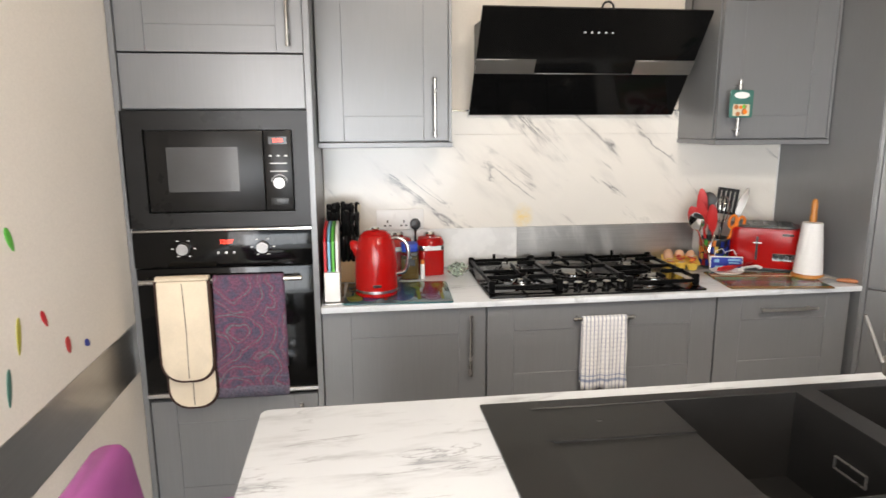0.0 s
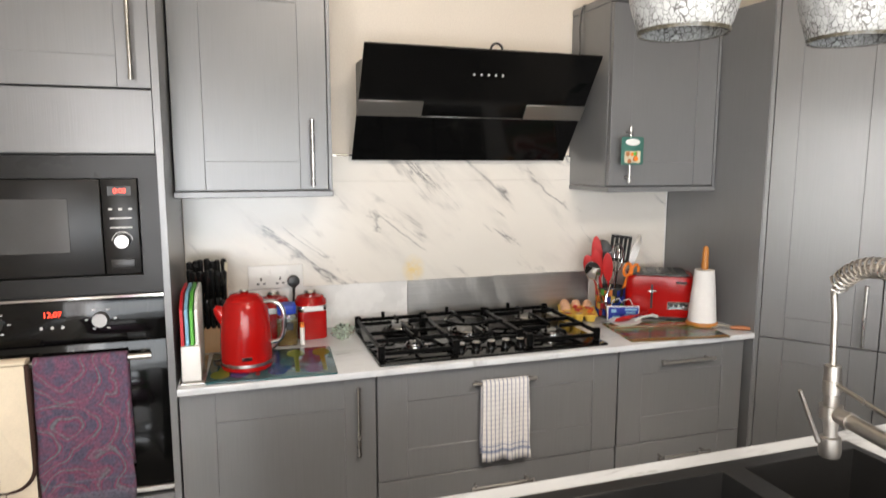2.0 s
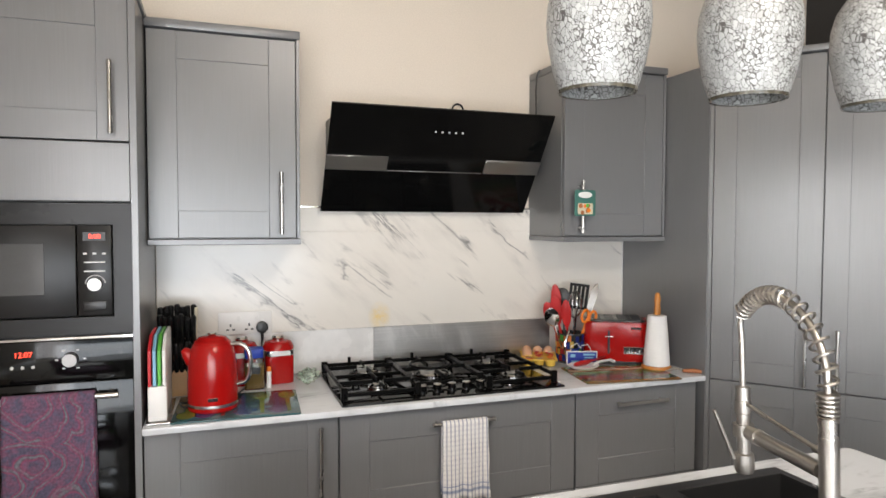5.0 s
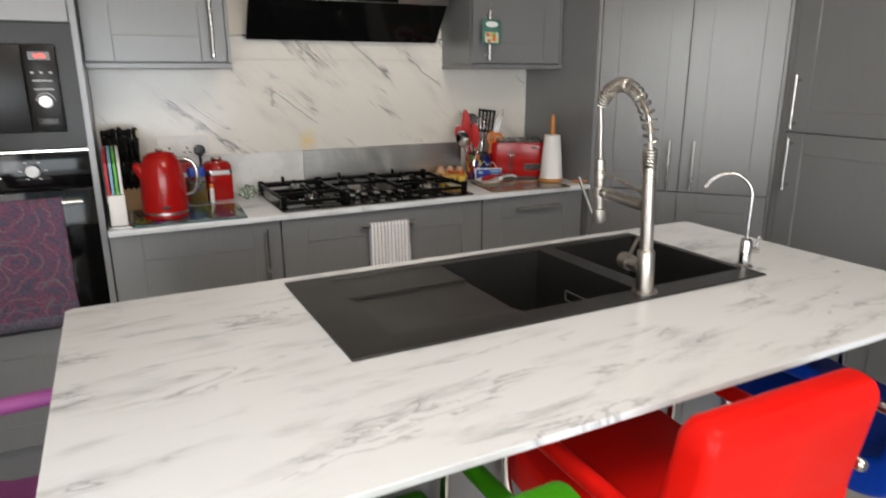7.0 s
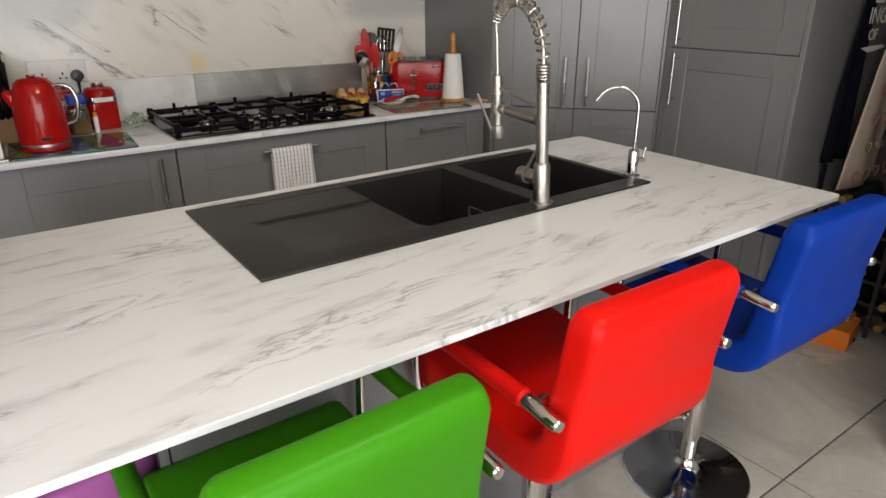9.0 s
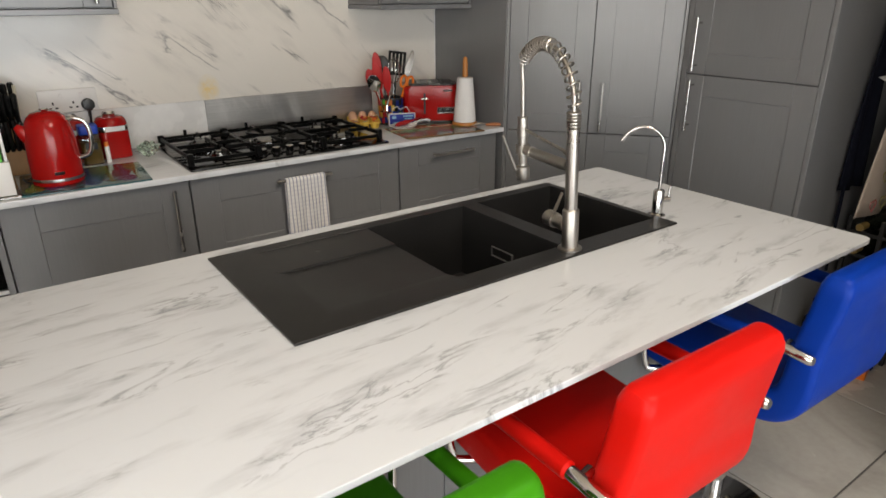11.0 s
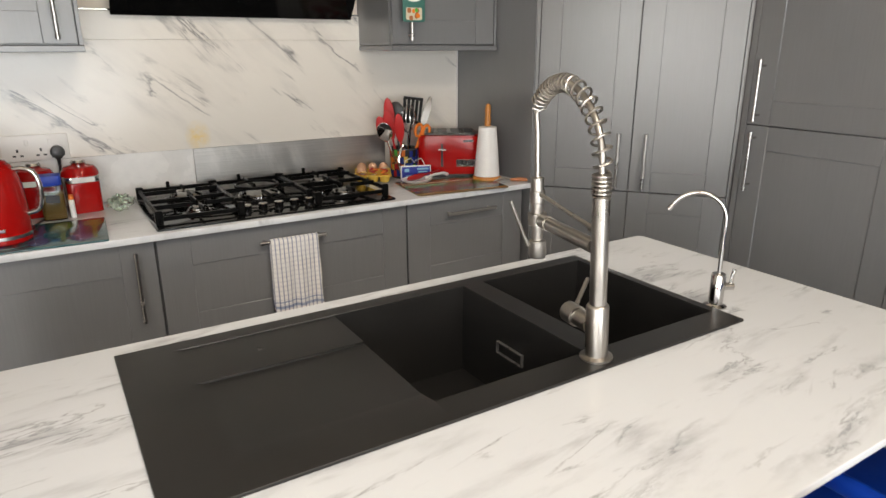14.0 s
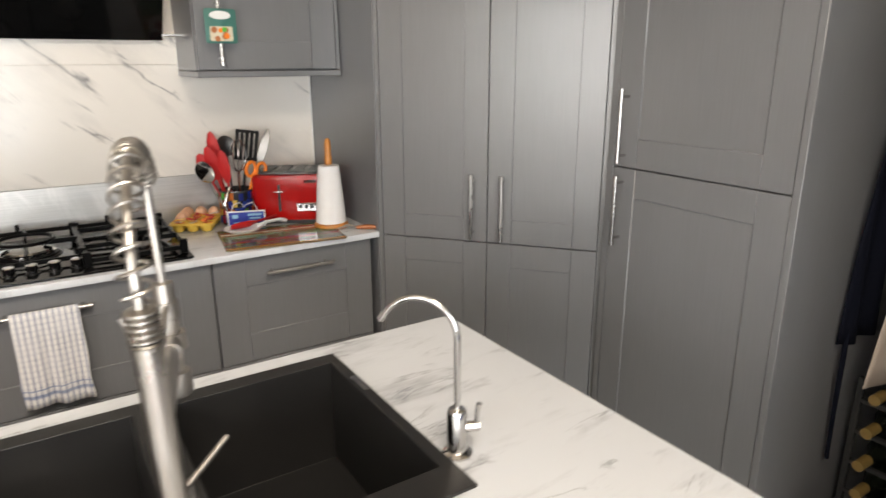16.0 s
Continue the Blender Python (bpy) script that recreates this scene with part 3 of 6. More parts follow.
for i in range(4):
    bm = B()
    x = i * 2.0 / 3
    box(bm, (max(0, x - 0.035), -0.035, 0.06), (min(2.0, x + 0.035), 0.035, 2.19), 0.004, 1)
    part("window_frame", bm, "white", win)
for z in (0.0, 2.19):
    bm = B()
    box(bm, (0, -0.035, z), (2.0, 0.035, z + 0.06), 0.004, 1)
    part("window_frame", bm, "white", win)
for i in range(3):
    bm = B()
    box(bm, (i * 2.0 / 3 + 0.035, -0.006, 0.06), ((i + 1) * 2.0 / 3 - 0.035, 0.006, 2.19))
    g = part("pane", bm, "glass", win)
    g.visible_shadow = False

# Unseen window added to go with the left fill lamp.
side_win = structure(thing("window_3", (LEFT - 0.1, -1.12, 0.80)), "unseen side window added around the side fill light", "window")
for a, b in (((-0.03, 0, 0), (0.03, 1.7, 0.06)), ((-0.03, 0, 1.34), (0.03, 1.7, 1.4)), ((-0.03, 0, 0.06), (0.03, 0.06, 1.34)), ((-0.03, 1.64, 0.06), (0.03, 1.7, 1.34)), ((-0.03, 0.82, 0.06), (0.03, 0.88, 1.34))):
    bm = B()
    box(bm, a, b, 0.003, 1)
    part("window_frame", bm, "white", side_win)
for y in (0.06, 0.88):
    bm = B()
    box(bm, (-0.006, y, 0.06), (0.006, y + 0.76, 1.34))
    g = part("pane", bm, "glass", side_win)
    g.visible_shadow = False

# Skylight made up to house the overhead fill, out of view.
roof = structure(thing("window_2", (1.35, -0.85, CEIL + 0.05)), "unseen roof window added around the top fill light", "window")
for a, b in (((0, 0, 0), (1.5, 0.05, 0.05)), ((0, 0.95, 0), (1.5, 1.0, 0.05)), ((0, 0.05, 0), (0.05, 0.95, 0.05)), ((1.45, 0.05, 0), (1.5, 0.95, 0.05))):
    bm = B()
    box(bm, a, b, 0.003, 1)
    part("window_frame", bm, "white", roof)
bm = B()
box(bm, (0.05, 0.05, 0.015), (1.45, 0.95, 0.027))
g = part("pane", bm, "glass", roof)
g.visible_shadow = False

# the steel strip along the white wall
bm = B()
box(bm, (LEFT, 0.62, 0.700), (LEFT + 0.003, 2.53, 0.872), 0.0008, 1)
structure(part("trim", bm, "steel"), "brushed steel protective strip on the white wall", "trim")

# ---- floor base (tiles come last) ----
bm = B()
box(bm, (LEFT - 0.2, REAR - 0.2, -0.1), (RIGHT + 0.2, BACK + 0.2, -0.004))
FLOOR = structure(part("floor", bm, "grout"), "large pale marbled floor tiles with dark grout", "floor")

# ---- fitted units ----
YF = 2.52  # the fronts of the base units
WT = 0.905  # the top of the back worktop


def plinth(ob, x0, x1, y):
    bm = B()
    box(bm, (x0, y + 0.05, 0), (x1, y + 0.066, 0.15))
    part("plinth", bm, "cab_in", ob)


# tall housing for the oven and microwave
hx0, hx1, hy = LEFT + 0.002, 1.196, 2.532
tall = thing("oven_housing", (0, 0, 0), "tall grey shaker unit that houses oven and microwave", "cabinet")
for a, b in ((hx0, hx0 + 0.018), (1.176, hx1)):
    bm = B()
    box(bm, (a, hy - 0.012, 0), (b, BACK - 0.002, 2.185), 0.001, 1)
    part("side_panel", bm, "cab", tall)
bm = B()
box(bm, (hx0, hy - 0.02, 2.186), (hx1 + 0.008, BACK - 0.002, 2.206), 0.004)
part("cornice", bm, "cab", tall)
for z in (0.15, 0.575, 1.178, 1.578):
    bm = B()
    box(bm, (hx0 + 0.019, hy + 0.03, z), (1.175, BACK - 0.02, z + 0.016))
    part("shelf", bm, "cab_in", tall)
bm = B()
box(bm, (hx0 + 0.019, BACK - 0.018, 0.15), (1.175, BACK - 0.004, 2.18))
part("back_panel", bm, "cab_in", tall)
d = door_part(tall, "door", hx0 + 0.020, 1.174, 1.757, 2.172, hy)
bar_handle(d, (1.128, hy, 1.775), (1.128, hy, 1.985), (0, -1, 0))
bm = B()
box(bm, (hx0 + 0.020, hy, 1.580), (1.174, hy + 0.02, 1.752), 0.0015, 1)
part("filler_panel", bm, "cab", tall)
d = door_part(tall, "door", hx0 + 0.020, 1.174, 0.155, 0.575, hy)
bar_handle(d, (1.118, hy, 0.345), (1.118, hy, 0.555), (0, -1, 0))
plinth(tall, hx0, hx1, hy)

# base units
BASES = [("base_cabinet", 1.199, 1.788, "grey shaker base cabinet with a tall bar handle"),
         ("drawer_unit", 1.791, 2.686, "wide grey shaker drawer unit below the hob"),
         ("drawer_unit", 2.689, 3.250, "grey shaker drawer unit with a bar handle")]
for i, (nm, x0, x1, lab) in enumerate(BASES):
    ob = thing(nm, (0, 0, 0), lab, "cabinet")
    bm = B()
    box(bm, (x0, YF + 0.024, 0.15), (x0 + 0.016, BACK - 0.002, 0.882))
    box(bm, (x1 - 0.016, YF + 0.024, 0.15), (x1, BACK - 0.002, 0.882))
    box(bm, (x0 + 0.016, YF + 0.024, 0.15), (x1 - 0.016, BACK - 0.002, 0.166))
    box(bm, (x0 + 0.016, BACK - 0.02, 0.166), (x1 - 0.016, BACK - 0.002, 0.882))
    part("body", bm, "cab_in", ob)
    plinth(ob, x0, x1, YF)
    if i == 0:
        d = door_part(ob, "door", x0 + 0.002, x1 - 0.002, 0.155, 0.878, YF, 0.1)
        bar_handle(d, (1.727, YF, 0.625), (1.727, YF, 0.855), (0, -1, 0))
    else:
        for z0, z1 in ((0.512, 0.878), (0.155, 0.508)):
            d = door_part(ob, "drawer", x0 + 0.002, x1 - 0.002, z0, z1, YF, 0.1)
            hz = z1 - 0.055
            xm = 2.226 if i == 1 else 2.972
            bar_handle(d, (xm - 0.118, YF, hz), (xm + 0.118, YF, hz), (0, -1, 0))

# back worktop
bm = B()
prism(bm, [(1.199, YF - 0.030), (3.2695, YF - 0.030), (3.2695, BACK - 0.002), (1.199, BACK - 0.002)], 0.884, WT, 0.0015)
tagged(part("worktop", bm, "top"), "white marble-effect worktop along the cooking wall", "worktop")

# splashback panels, joint, trim and steel upstand
SY = 3.062
sp = thing("splashback", (0, 0, 0), "white marble-effect splashback with diagonal grey veins", "splashback")
bm = B()
box(bm, (1.199, SY, 1.0776), (3.268, BACK - 0.002, 1.4822), 0.0006, 1)
part("panel", bm, "splash", sp)
bm = B()
box(bm, (1.199, SY, 1.4828), (3.268, BACK - 0.002, 1.578), 0.0006, 1)
part("panel", bm, "splash", sp)
bm = B()
box(bm, (1.699, SY - 0.004, 1.579), (2.764, BACK - 0.002, 1.586), 0.001, 1)
part("edge_trim", bm, "chrome", sp, "thin bright metal edge trim")
bm = B()
box(bm, (3.262, SY - 0.006, WT + 0.001), (3.268, SY - 0.0005, 1.44), 0.001, 1)
part("corner_trim", bm, "white", sp, "white corner trim")
bm = B()
box(bm, (2.036, SY - 0.003, WT + 0.0005), (2.872, BACK - 0.002, 1.077), 0.001, 1)
tagged(part("steel_upstand", bm, "wiped_steel"), "brushed steel upstand behind the gas hob", "upstand")
bm = B()
box(bm, (1.199, SY, WT + 0.0005), (2.0354, BACK - 0.002, 1.0770), 0.0006, 1)
part("lower_panel", bm, "smeared", sp, "smeared glossy lower panel with white glare in its colour")
bm = B()
box(bm, (2.874, SY, WT + 0.0005), (3.2615, BACK - 0.002, 1.077), 0.0006, 1)
part("panel", bm, "splash", sp)
# wall units


def wall_unit(x0, x1, hinge):
    ob = thing("wall_cabinet", (0, 0, 0), "grey shaker wall cabinet with cornice and bar handle", "cabinet")
    y, z0, z1 = 2.757, 1.462, 2.160
    bm = B()
    box(bm, (x0, y + 0.024, z0), (x1, BACK - 0.002, z1), 0.001, 1)
    part("body", bm, "cab", ob)
    d = door_part(ob, "door", x0 + 0.003, x1 - 0.014, z0 + 0.004, z1 - 0.004, y, 0.092)
    bar_handle(d, (hinge, y, 1.478), (hinge, y, 1.695), (0, -1, 0))
    bm = B()
    box(bm, (x1 - 0.012, y - 0.002, z0), (x1, y + 0.0235, z1), 0.001, 1)
    part("end_panel", bm, "cab", ob)
    bm = B()
    box(bm, (x0 - 0.002, y - 0.006, 1.441), (x1 + 0.002, BACK - 0.002, 1.461), 0.002, 1)
    part("light_pelmet", bm, "cab", ob)
    bm = B()
    box(bm, (x0 - 0.002, y - 0.010, 2.161), (x1 + 0.002, BACK - 0.002, 2.190), 0.004)
    part("cornice", bm, "cab", ob)
    return ob


wall_unit(1.199, 1.697, 1.630)
wall_unit(2.765, 3.266, 2.838)

# corner larder with a slanting front
LD = thing("corner_larder", (3.276, 2.491, 0), "tall grey shaker corner larder with two slanting doors", "cabinet", "", -50.8)
LL = 0.772
bm = B()
box(bm, (0.0, 0.0245, 0.15), (LL, 0.05, 2.15))
box(bm, (0.0, 0.06, 2.13), (LL, 0.30, 2.15))
part("body", bm, "cab_in", LD)
h = LL / 2 + 0.006
for k in (0, 1):
    for z0, z1 in ((0.8965, 2.146), (0.155, 0.8925)):
        x1 = h - 0.0015 if k == 0 else LL - 0.012
        x0 = 0.012 if k == 0 else h + 0.0015
        d = door_part(LD, "door", x0, x1, z0, z1, 0, 0.082)
        if z0 > 0.5:
            xh = h - 0.049 if k == 0 else h + 0.054
            bar_handle(d, (xh, 0, 0.908), (xh, 0, 1.130), (0, -1, 0))
for a, b in ((-0.004, 0.010), (LL - 0.010, LL + 0.004)):
    bm = B()
    box(bm, (a, 0.001, 0.0), (b, 0.024, 2.15), 0.001, 1)
    part("filler_strip", bm, "cab", LD)
bm = B()
box(bm, (-0.012, -0.014, 2.152), (LL + 0.012, 0.30, 2.176), 0.004)
part("cornice", bm, "cab", LD)
plinth(LD, 0, LL, 0)
bm = B()
box(bm, (3.2700, 2.495, 0.0), (3.288, BACK - 0.001, 2.150), 0.001, 1)
tagged(part("larder_end_panel", bm, "cab"), "grey end panel between worktop and corner larder", "panel")

# tall fridge housing on the side wall
FR = thing("fridge_housing", (3.752, 1.880, 0), "tall grey shaker fridge freezer unit with split doors", "cabinet", "", -90)
FD, FL = 0.584, 0.606
bm = B()
box(bm, (0.002, 0.0245, 0.15), (FD, 0.62, 2.15))
part("body", bm, "cab_in", FR)
for z0, z1 in ((1.184, 2.146), (0.155, 1.180)):
    d = door_part(FR, "door", 0.026, FD, z0, z1, 0, 0.086)
    zh = (1.197, 1.412) if z0 > 1 else (0.945, 1.160)
    bar_handle(d, (0.068, 0, zh[0]), (0.068, 0, zh[1]), (0, -1, 0))
bm = B()
box(bm, (FD + 0.002, -0.004, 0), (FL, 0.664, 2.15), 0.0015, 1)
part("end_panel", bm, "cab", FR)
bm = B()
box(bm, (0.0, 0.002, 0), (0.0235, 0.0242, 2.15), 0.001, 1)
part("filler_strip", bm, "cab", FR)
bm = B()
box(bm, (-0.006, -0.016, 2.152), (FL + 0.006, 0.664, 2.176), 0.004)
part("cornice", bm, "cab", FR)
plinth(FR, 0, FD, 0)

# ---- island ----
IX0, IX1, IY0, IY1, IZ = 1.109, 3.034, 0.757, 1.684, 0.910
SX0, SX1, SY0, SY1 = 1.590, 2.716, 1.123, 1.630


def ring_slab(bm, outer, inner, z0, z1):
    """A slab with one rectangular hole."""
    o = [[bm.verts.new((x, y, z)) for x, y in outer] for z in (z0, z1)]
    i = [[bm.verts.new((x, y, z)) for x, y in inner] for z in (z0, z1)]
    for lev in (0, 1):
        es = []
        for ring in (o[lev], i[lev]):
            for a in range(len(ring)):
                p, q = ring[a], ring[(a + 1) % len(ring)]
                es.append(bm.edges.get((p, q)) or bm.edges.new((p, q)))
        bmesh.ops.triangle_fill(bm, edges=es, use_beauty=True)
    for ring in (o, i):
        c = len(ring[0])
        for a in range(c):
            bm.faces.new((ring[0][a], ring[0][(a + 1) % c], ring[1][(a + 1) % c], ring[1][a]))
    return bm


bm = B()
e = 0.010
ring_slab(bm, rounded_rect(IX0, IX1, IY0, IY1, 0.022), [(SX0 + e, SY0 + e), (SX1 - e, SY0 + e), (SX1 - e, SY1 - e), (SX0 + e, SY1 - e)], IZ - 0.0135, IZ)
top = part("island_worktop", bm, "top", None, "", False)
tagged(top, "white marble-effect island worktop with a thin edge", "worktop")
md = top.modifiers.new("edge", "BEVEL")
md.width, md.segments, md.limit_method, md.angle_limit = 0.0022, 2, "ANGLE", radians(60)

isl = thing("island_unit", (0, 0, 0), "grey base units under the island worktop", "cabinet")
ix0, ix1, iy0, iy1 = 1.36, 2.98, 1.10, 1.655
for a, b in ((ix0, ix0 + 0.018), (ix1 - 0.018, ix1)):
    bm = B()
    box(bm, (a, iy0, 0.0), (b, iy1, IZ - 0.014), 0.001, 1)
    part("end_panel", bm, "cab", isl)
for k in range(3):
    bm = B()
    w = (ix1 - ix0 - 0.04) / 3
    box(bm, (ix0 + 0.02 + k * w + 0.001, iy0 + 0.002, 0.0), (ix0 + 0.02 + (k + 1) * w - 0.001, iy0 + 0.020, IZ - 0.014), 0.001, 1)
    part("back_panel", bm, "cab", isl)
    door_part(isl, "door", -(ix0 + 0.02 + (k + 1) * w - 0.002), -(ix0 + 0.02 + k * w + 0.002), 0.155, 0.888, -iy1, 0.09, Matrix.Rotation(math.pi, 4, "Z"))
bm = B()
box(bm, (ix0 + 0.02, iy1 - 0.07, 0.0), (ix1 - 0.02, iy1 - 0.055, 0.15))
part("plinth", bm, "cab_in", isl)


def stepped(bm, xs, ys, Z, seg_drop):
    """A stepped surface of cells with upright walls between unlike heights."""
    nx, ny = len(xs) - 1, len(ys) - 1
    cache = {}

    def v(x, y, z):
        k = (round(x, 5), round(y, 5), round(z, 5))
        if k not in cache:
            cache[k] = bm.verts.new(k)
        return cache[k]

    for i in range(nx):
        for j in range(ny):
            z = Z[i][j]
            bm.faces.new((v(xs[i], ys[j], z), v(xs[i + 1], ys[j], z), v(xs[i + 1], ys[j + 1], z), v(xs[i], ys[j + 1], z)))
            if i + 1 < nx and Z[i + 1][j] != z:
                w = Z[i + 1][j]
                bm.faces.new((v(xs[i + 1], ys[j], z), v(xs[i + 1], ys[j + 1], z), v(xs[i + 1], ys[j + 1], w), v(xs[i + 1], ys[j], w)))
            if j + 1 < ny and Z[i][j + 1] != z:
                w = Z[i][j + 1]
                bm.faces.new((v(xs[i], ys[j + 1], z), v(xs[i + 1], ys[j + 1], z), v(xs[i + 1], ys[j + 1], w), v(xs[i], ys[j + 1], w)))
    d = seg_drop
    for a, b, c, e2 in ((xs[0], ys[0], xs[-1], ys[0]), (xs[-1], ys[0], xs[-1], ys[-1]), (xs[-1], ys[-1], xs[0], ys[-1]), (xs[0], ys[-1], xs[0], ys[0])):
        pts = sorted({(x, y) for x in xs for y in ys if min(a, c) - 1e-6 <= x <= max(a, c) + 1e-6 and min(b, e2) - 1e-6 <= y <= max(b, e2) + 1e-6})
        for p, q in zip(pts, pts[1:]):
            bm.faces.new((v(*p, RIM), v(*q, RIM), v(*q, d), v(*p, d)))
    return bm


RIM = IZ + 0.006
xs = [SX0, 1.685, 2.006, 2.331, 2.388, 2.694, SX1]
ys = [SY0, 1.186, 1.448, 1.592, SY1]
F0, F1, F2 = RIM - 0.0072, RIM - 0.0026, RIM - 0.215
Z = [[RIM] * 4,
     [RIM, F0, F1, RIM],
     [RIM, F2, F2, RIM],
     [RIM] * 4,
     [RIM, F2, F2, RIM],
     [RIM] * 4]
sink = thing("sink", (0, 0, 0), "black granite composite double sink with drainer", "sink")
bm = B()
stepped(bm, xs, ys, Z, IZ + 0.0006)
for v in bm.verts:  # the drainer runs out softly to the left and front
    if abs(v.co.x - 1.685) < 1e-4 and v.co.z < RIM - 0.001 and v.co.z > RIM - 0.01:
        v.co.x += 0.020 if v.co.z > F0 + 0.001 else 0.026
    if abs(v.co.y - 1.186) < 1e-4 and abs(v.co.z - F0) < 1e-4:
        v.co.y += 0.04
corner = [v for v in bm.verts if abs(v.co.y - 1.448) < 1e-4 and 1.68 < v.co.x < 1.76 and v.co.z > RIM - 0.01]
if len(corner) == 3:
    bm.faces.new(corner)
basin = part("basin", bm, "granite", sink, "", True)
md = basin.modifiers.new("soft", "BEVEL")
md.harden_normals = True
md.width, md.segments, md.limit_method, md.angle_limit = 0.0040, 3, "ANGLE", radians(50)
for cx, cy in ((2.17, 1.40), (2.54, 1.40)):
    bm = B()
    lathe(bm, [(0.0, 0.0), (0.044, 0.0), (0.046, 0.002), (0.040, 0.004), (0.034, 0.002), (0.0, 0.0025)], 24, (cx, cy, F2 + 0.0005))
    part("drain", bm, "chrome", sink, "chrome basket drain")
# Highlights around the chrome overflow, drawn as thin grey bars.
bm = B()
for y0, y1, z0, z1 in ((1.361, 1.449, 0.8315, 0.8335), (1.361, 1.449, 0.805, 0.807), (1.361, 1.363, 0.807, 0.8315), (1.447, 1.449, 0.807, 0.8315)):
    box(bm, (2.3235, y0, z0), (2.3305, y1, z1))
part("overflow", bm, "bright_rim", sink, "grey bars for the highlight outline of the chrome overflow")
bm = B()
prism(bm, rounded_rect(2.700, 2.711, 1.452, 1.515, 0.004, 3), RIM, RIM + 0.0014)
part("badge", bm, "chrome", sink, "small chrome badge")
bm = B()
prism(bm, [(1.822, 1.515), (1.836, 1.520), (1.824, 1.532)], F1 + 0.0001, F1 + 0.0006)
part("maker_mark", bm, "bright_rim", sink, "tiny white maker mark")

# pull-down tap
TX, TY = 2.333, 1.160
tap = thing("kitchen_tap", (TX, TY, RIM), "brushed steel pull-down kitchen tap with spring hose", "tap")
bm = B()
lathe(bm, [(0.030, 0.0), (0.030, 0.004), (0.0205, 0.007), (0.0205, 0.098), (0.0188, 0.102), (0.0152, 0.104), (0.0152, 0.296), (0.0170, 0.298), (0.0150, 0.300)], 28)
part("column", bm, "satin", tap)
bm = B()
lathe(bm, [(0.0155 + (0.0020 if k % 3 else -0.002), 0.3005 + k * 0.0024) for k in range(16)], 22)
part("collar", bm, "satin", tap, "ribbed steel collar")
# the spring bends over towards the sink
HD = Vector((0.055, 0.232, 0)).normalized()
reach = 0.238
hz = 0.392
line = [Vector((0, 0, 0.30 + 0.017 * i)) for i in range(4)]
K = [(0.0, 0.36), (0.006, 0.450), (0.136, 0.535), (reach, 0.432)]
for i in range(1, 33):
    t = i / 32
    w = ((1 - t) ** 3, 3 * t * (1 - t) ** 2, 3 * t * t * (1 - t), t ** 3)
    line.append(HD * sum(a * k[0] for a, k in zip(w, K)) + Vector((0, 0, sum(a * k[1] for a, k in zip(w, K)))))
bm = B()
tube(bm, line, 0.0060, 10)
part("hose", bm, "satin", tap, "steel hose inside the spring")
fine = []
for a, b in zip(line, line[1:]):
    for k in range(8):
        fine.append(a.lerp(b, k / 8))
tot, acc, coil = 0.0, 0.0, []
for i in range(1, len(fine) - 1):
    t = (fine[i + 1] - fine[i - 1]).normalized()
    acc += (fine[i] - fine[i - 1]).length
    sd = t.cross(Vector((HD.y, -HD.x, 0))).normalized()
    bn = t.cross(sd)
    pitch = 0.0215 if acc < 0.23 else 0.0122
    tot += (fine[i] - fine[i - 1]).length / pitch * 2 * math.pi
    coil.append(fine[i] + (sd * math.cos(tot) + bn * math.sin(tot)) * (0.0158 if acc > 0.05 else 0.0135))
bm = B()
tube(bm, coil, 0.0023, 6)
part("spring", bm, "satin", tap, "open coiled steel spring")
end = line[-1]
hp = HD * reach
bm = B()
tube(bm, [end, end + HD * 0.004 + Vector((0, 0, -0.016)), Vector((hp.x, hp.y, end.z - 0.05)), Vector((hp.x, hp.y, 0.29))], 0.0058, 10)
part("hose", bm, "satin", tap)
bm = B()
lathe(bm, [(0.006, 0.292), (0.0135, 0.290), (0.0140, 0.264), (0.0155, 0.263), (0.0155, 0.240), (0.0128, 0.238), (0.0128, 0.186), (0.0115, 0.172), (0.0115, 0.160), (0.0180, 0.158), (0.0187, 0.130), (0.0165, 0.122)], 24, (hp.x, hp.y, 0))
part("spray_head", bm, "satin", tap, "steel spray head with trigger")
bm = B()
side = Vector((-HD.y, HD.x, 0))
p0 = hp + side * 0.022 + Vector((0, 0, 0.150))
tube(bm, [p0, p0 + side * 0.012 + Vector((0, 0, 0.03)), p0 + side * 0.038 + Vector((0, 0, 0.098))], [0.0045, 0.004, 0.0036], 10)
part("trigger", bm, "satin", tap)
bm = B()
za = 0.205
cyl(bm, Vector((0, 0, za)) + HD * 0.018, hp + Vector((0, 0, za)) - HD * 0.02, 0.0135, seg=18)
cyl(bm, hp + Vector((0, 0, za)) - HD * 0.052, hp + Vector((0, 0, za)) - HD * 0.044, 0.0155, seg=18)
part("arm", bm, "satin", tap, "swivel arm that holds the spray head")
bm = B()
lathe(bm, [(0.0135, -0.012), (0.0195, -0.012), (0.0195, 0.012), (0.0135, 0.012)], 24, (hp.x, hp.y, za), True)
part("holder", bm, "satin", tap)
bm = B()
cyl(bm, Vector((0, 0, 0.236)) + HD * 0.02, hp + Vector((0, 0, 0.258)) - HD * 0.016, 0.0042, seg=10)
cyl(bm, Vector((0, 0, 0.236)) + HD * 0.016 - side * 0.004, Vector((0, 0, 0.236)) + HD * 0.034, 0.0065, seg=12)
part("stay_rod", bm, "satin", tap)
bm = B()
cyl(bm, (0.003, 0.018, 0.056), (0.010, 0.058, 0.056), 0.0165, seg=22)
cyl(bm, (0.0105, 0.060, 0.056), (0.016, 0.092, 0.056), 0.0200, seg=22)
part("valve", bm, "satin", tap)
bm = B()
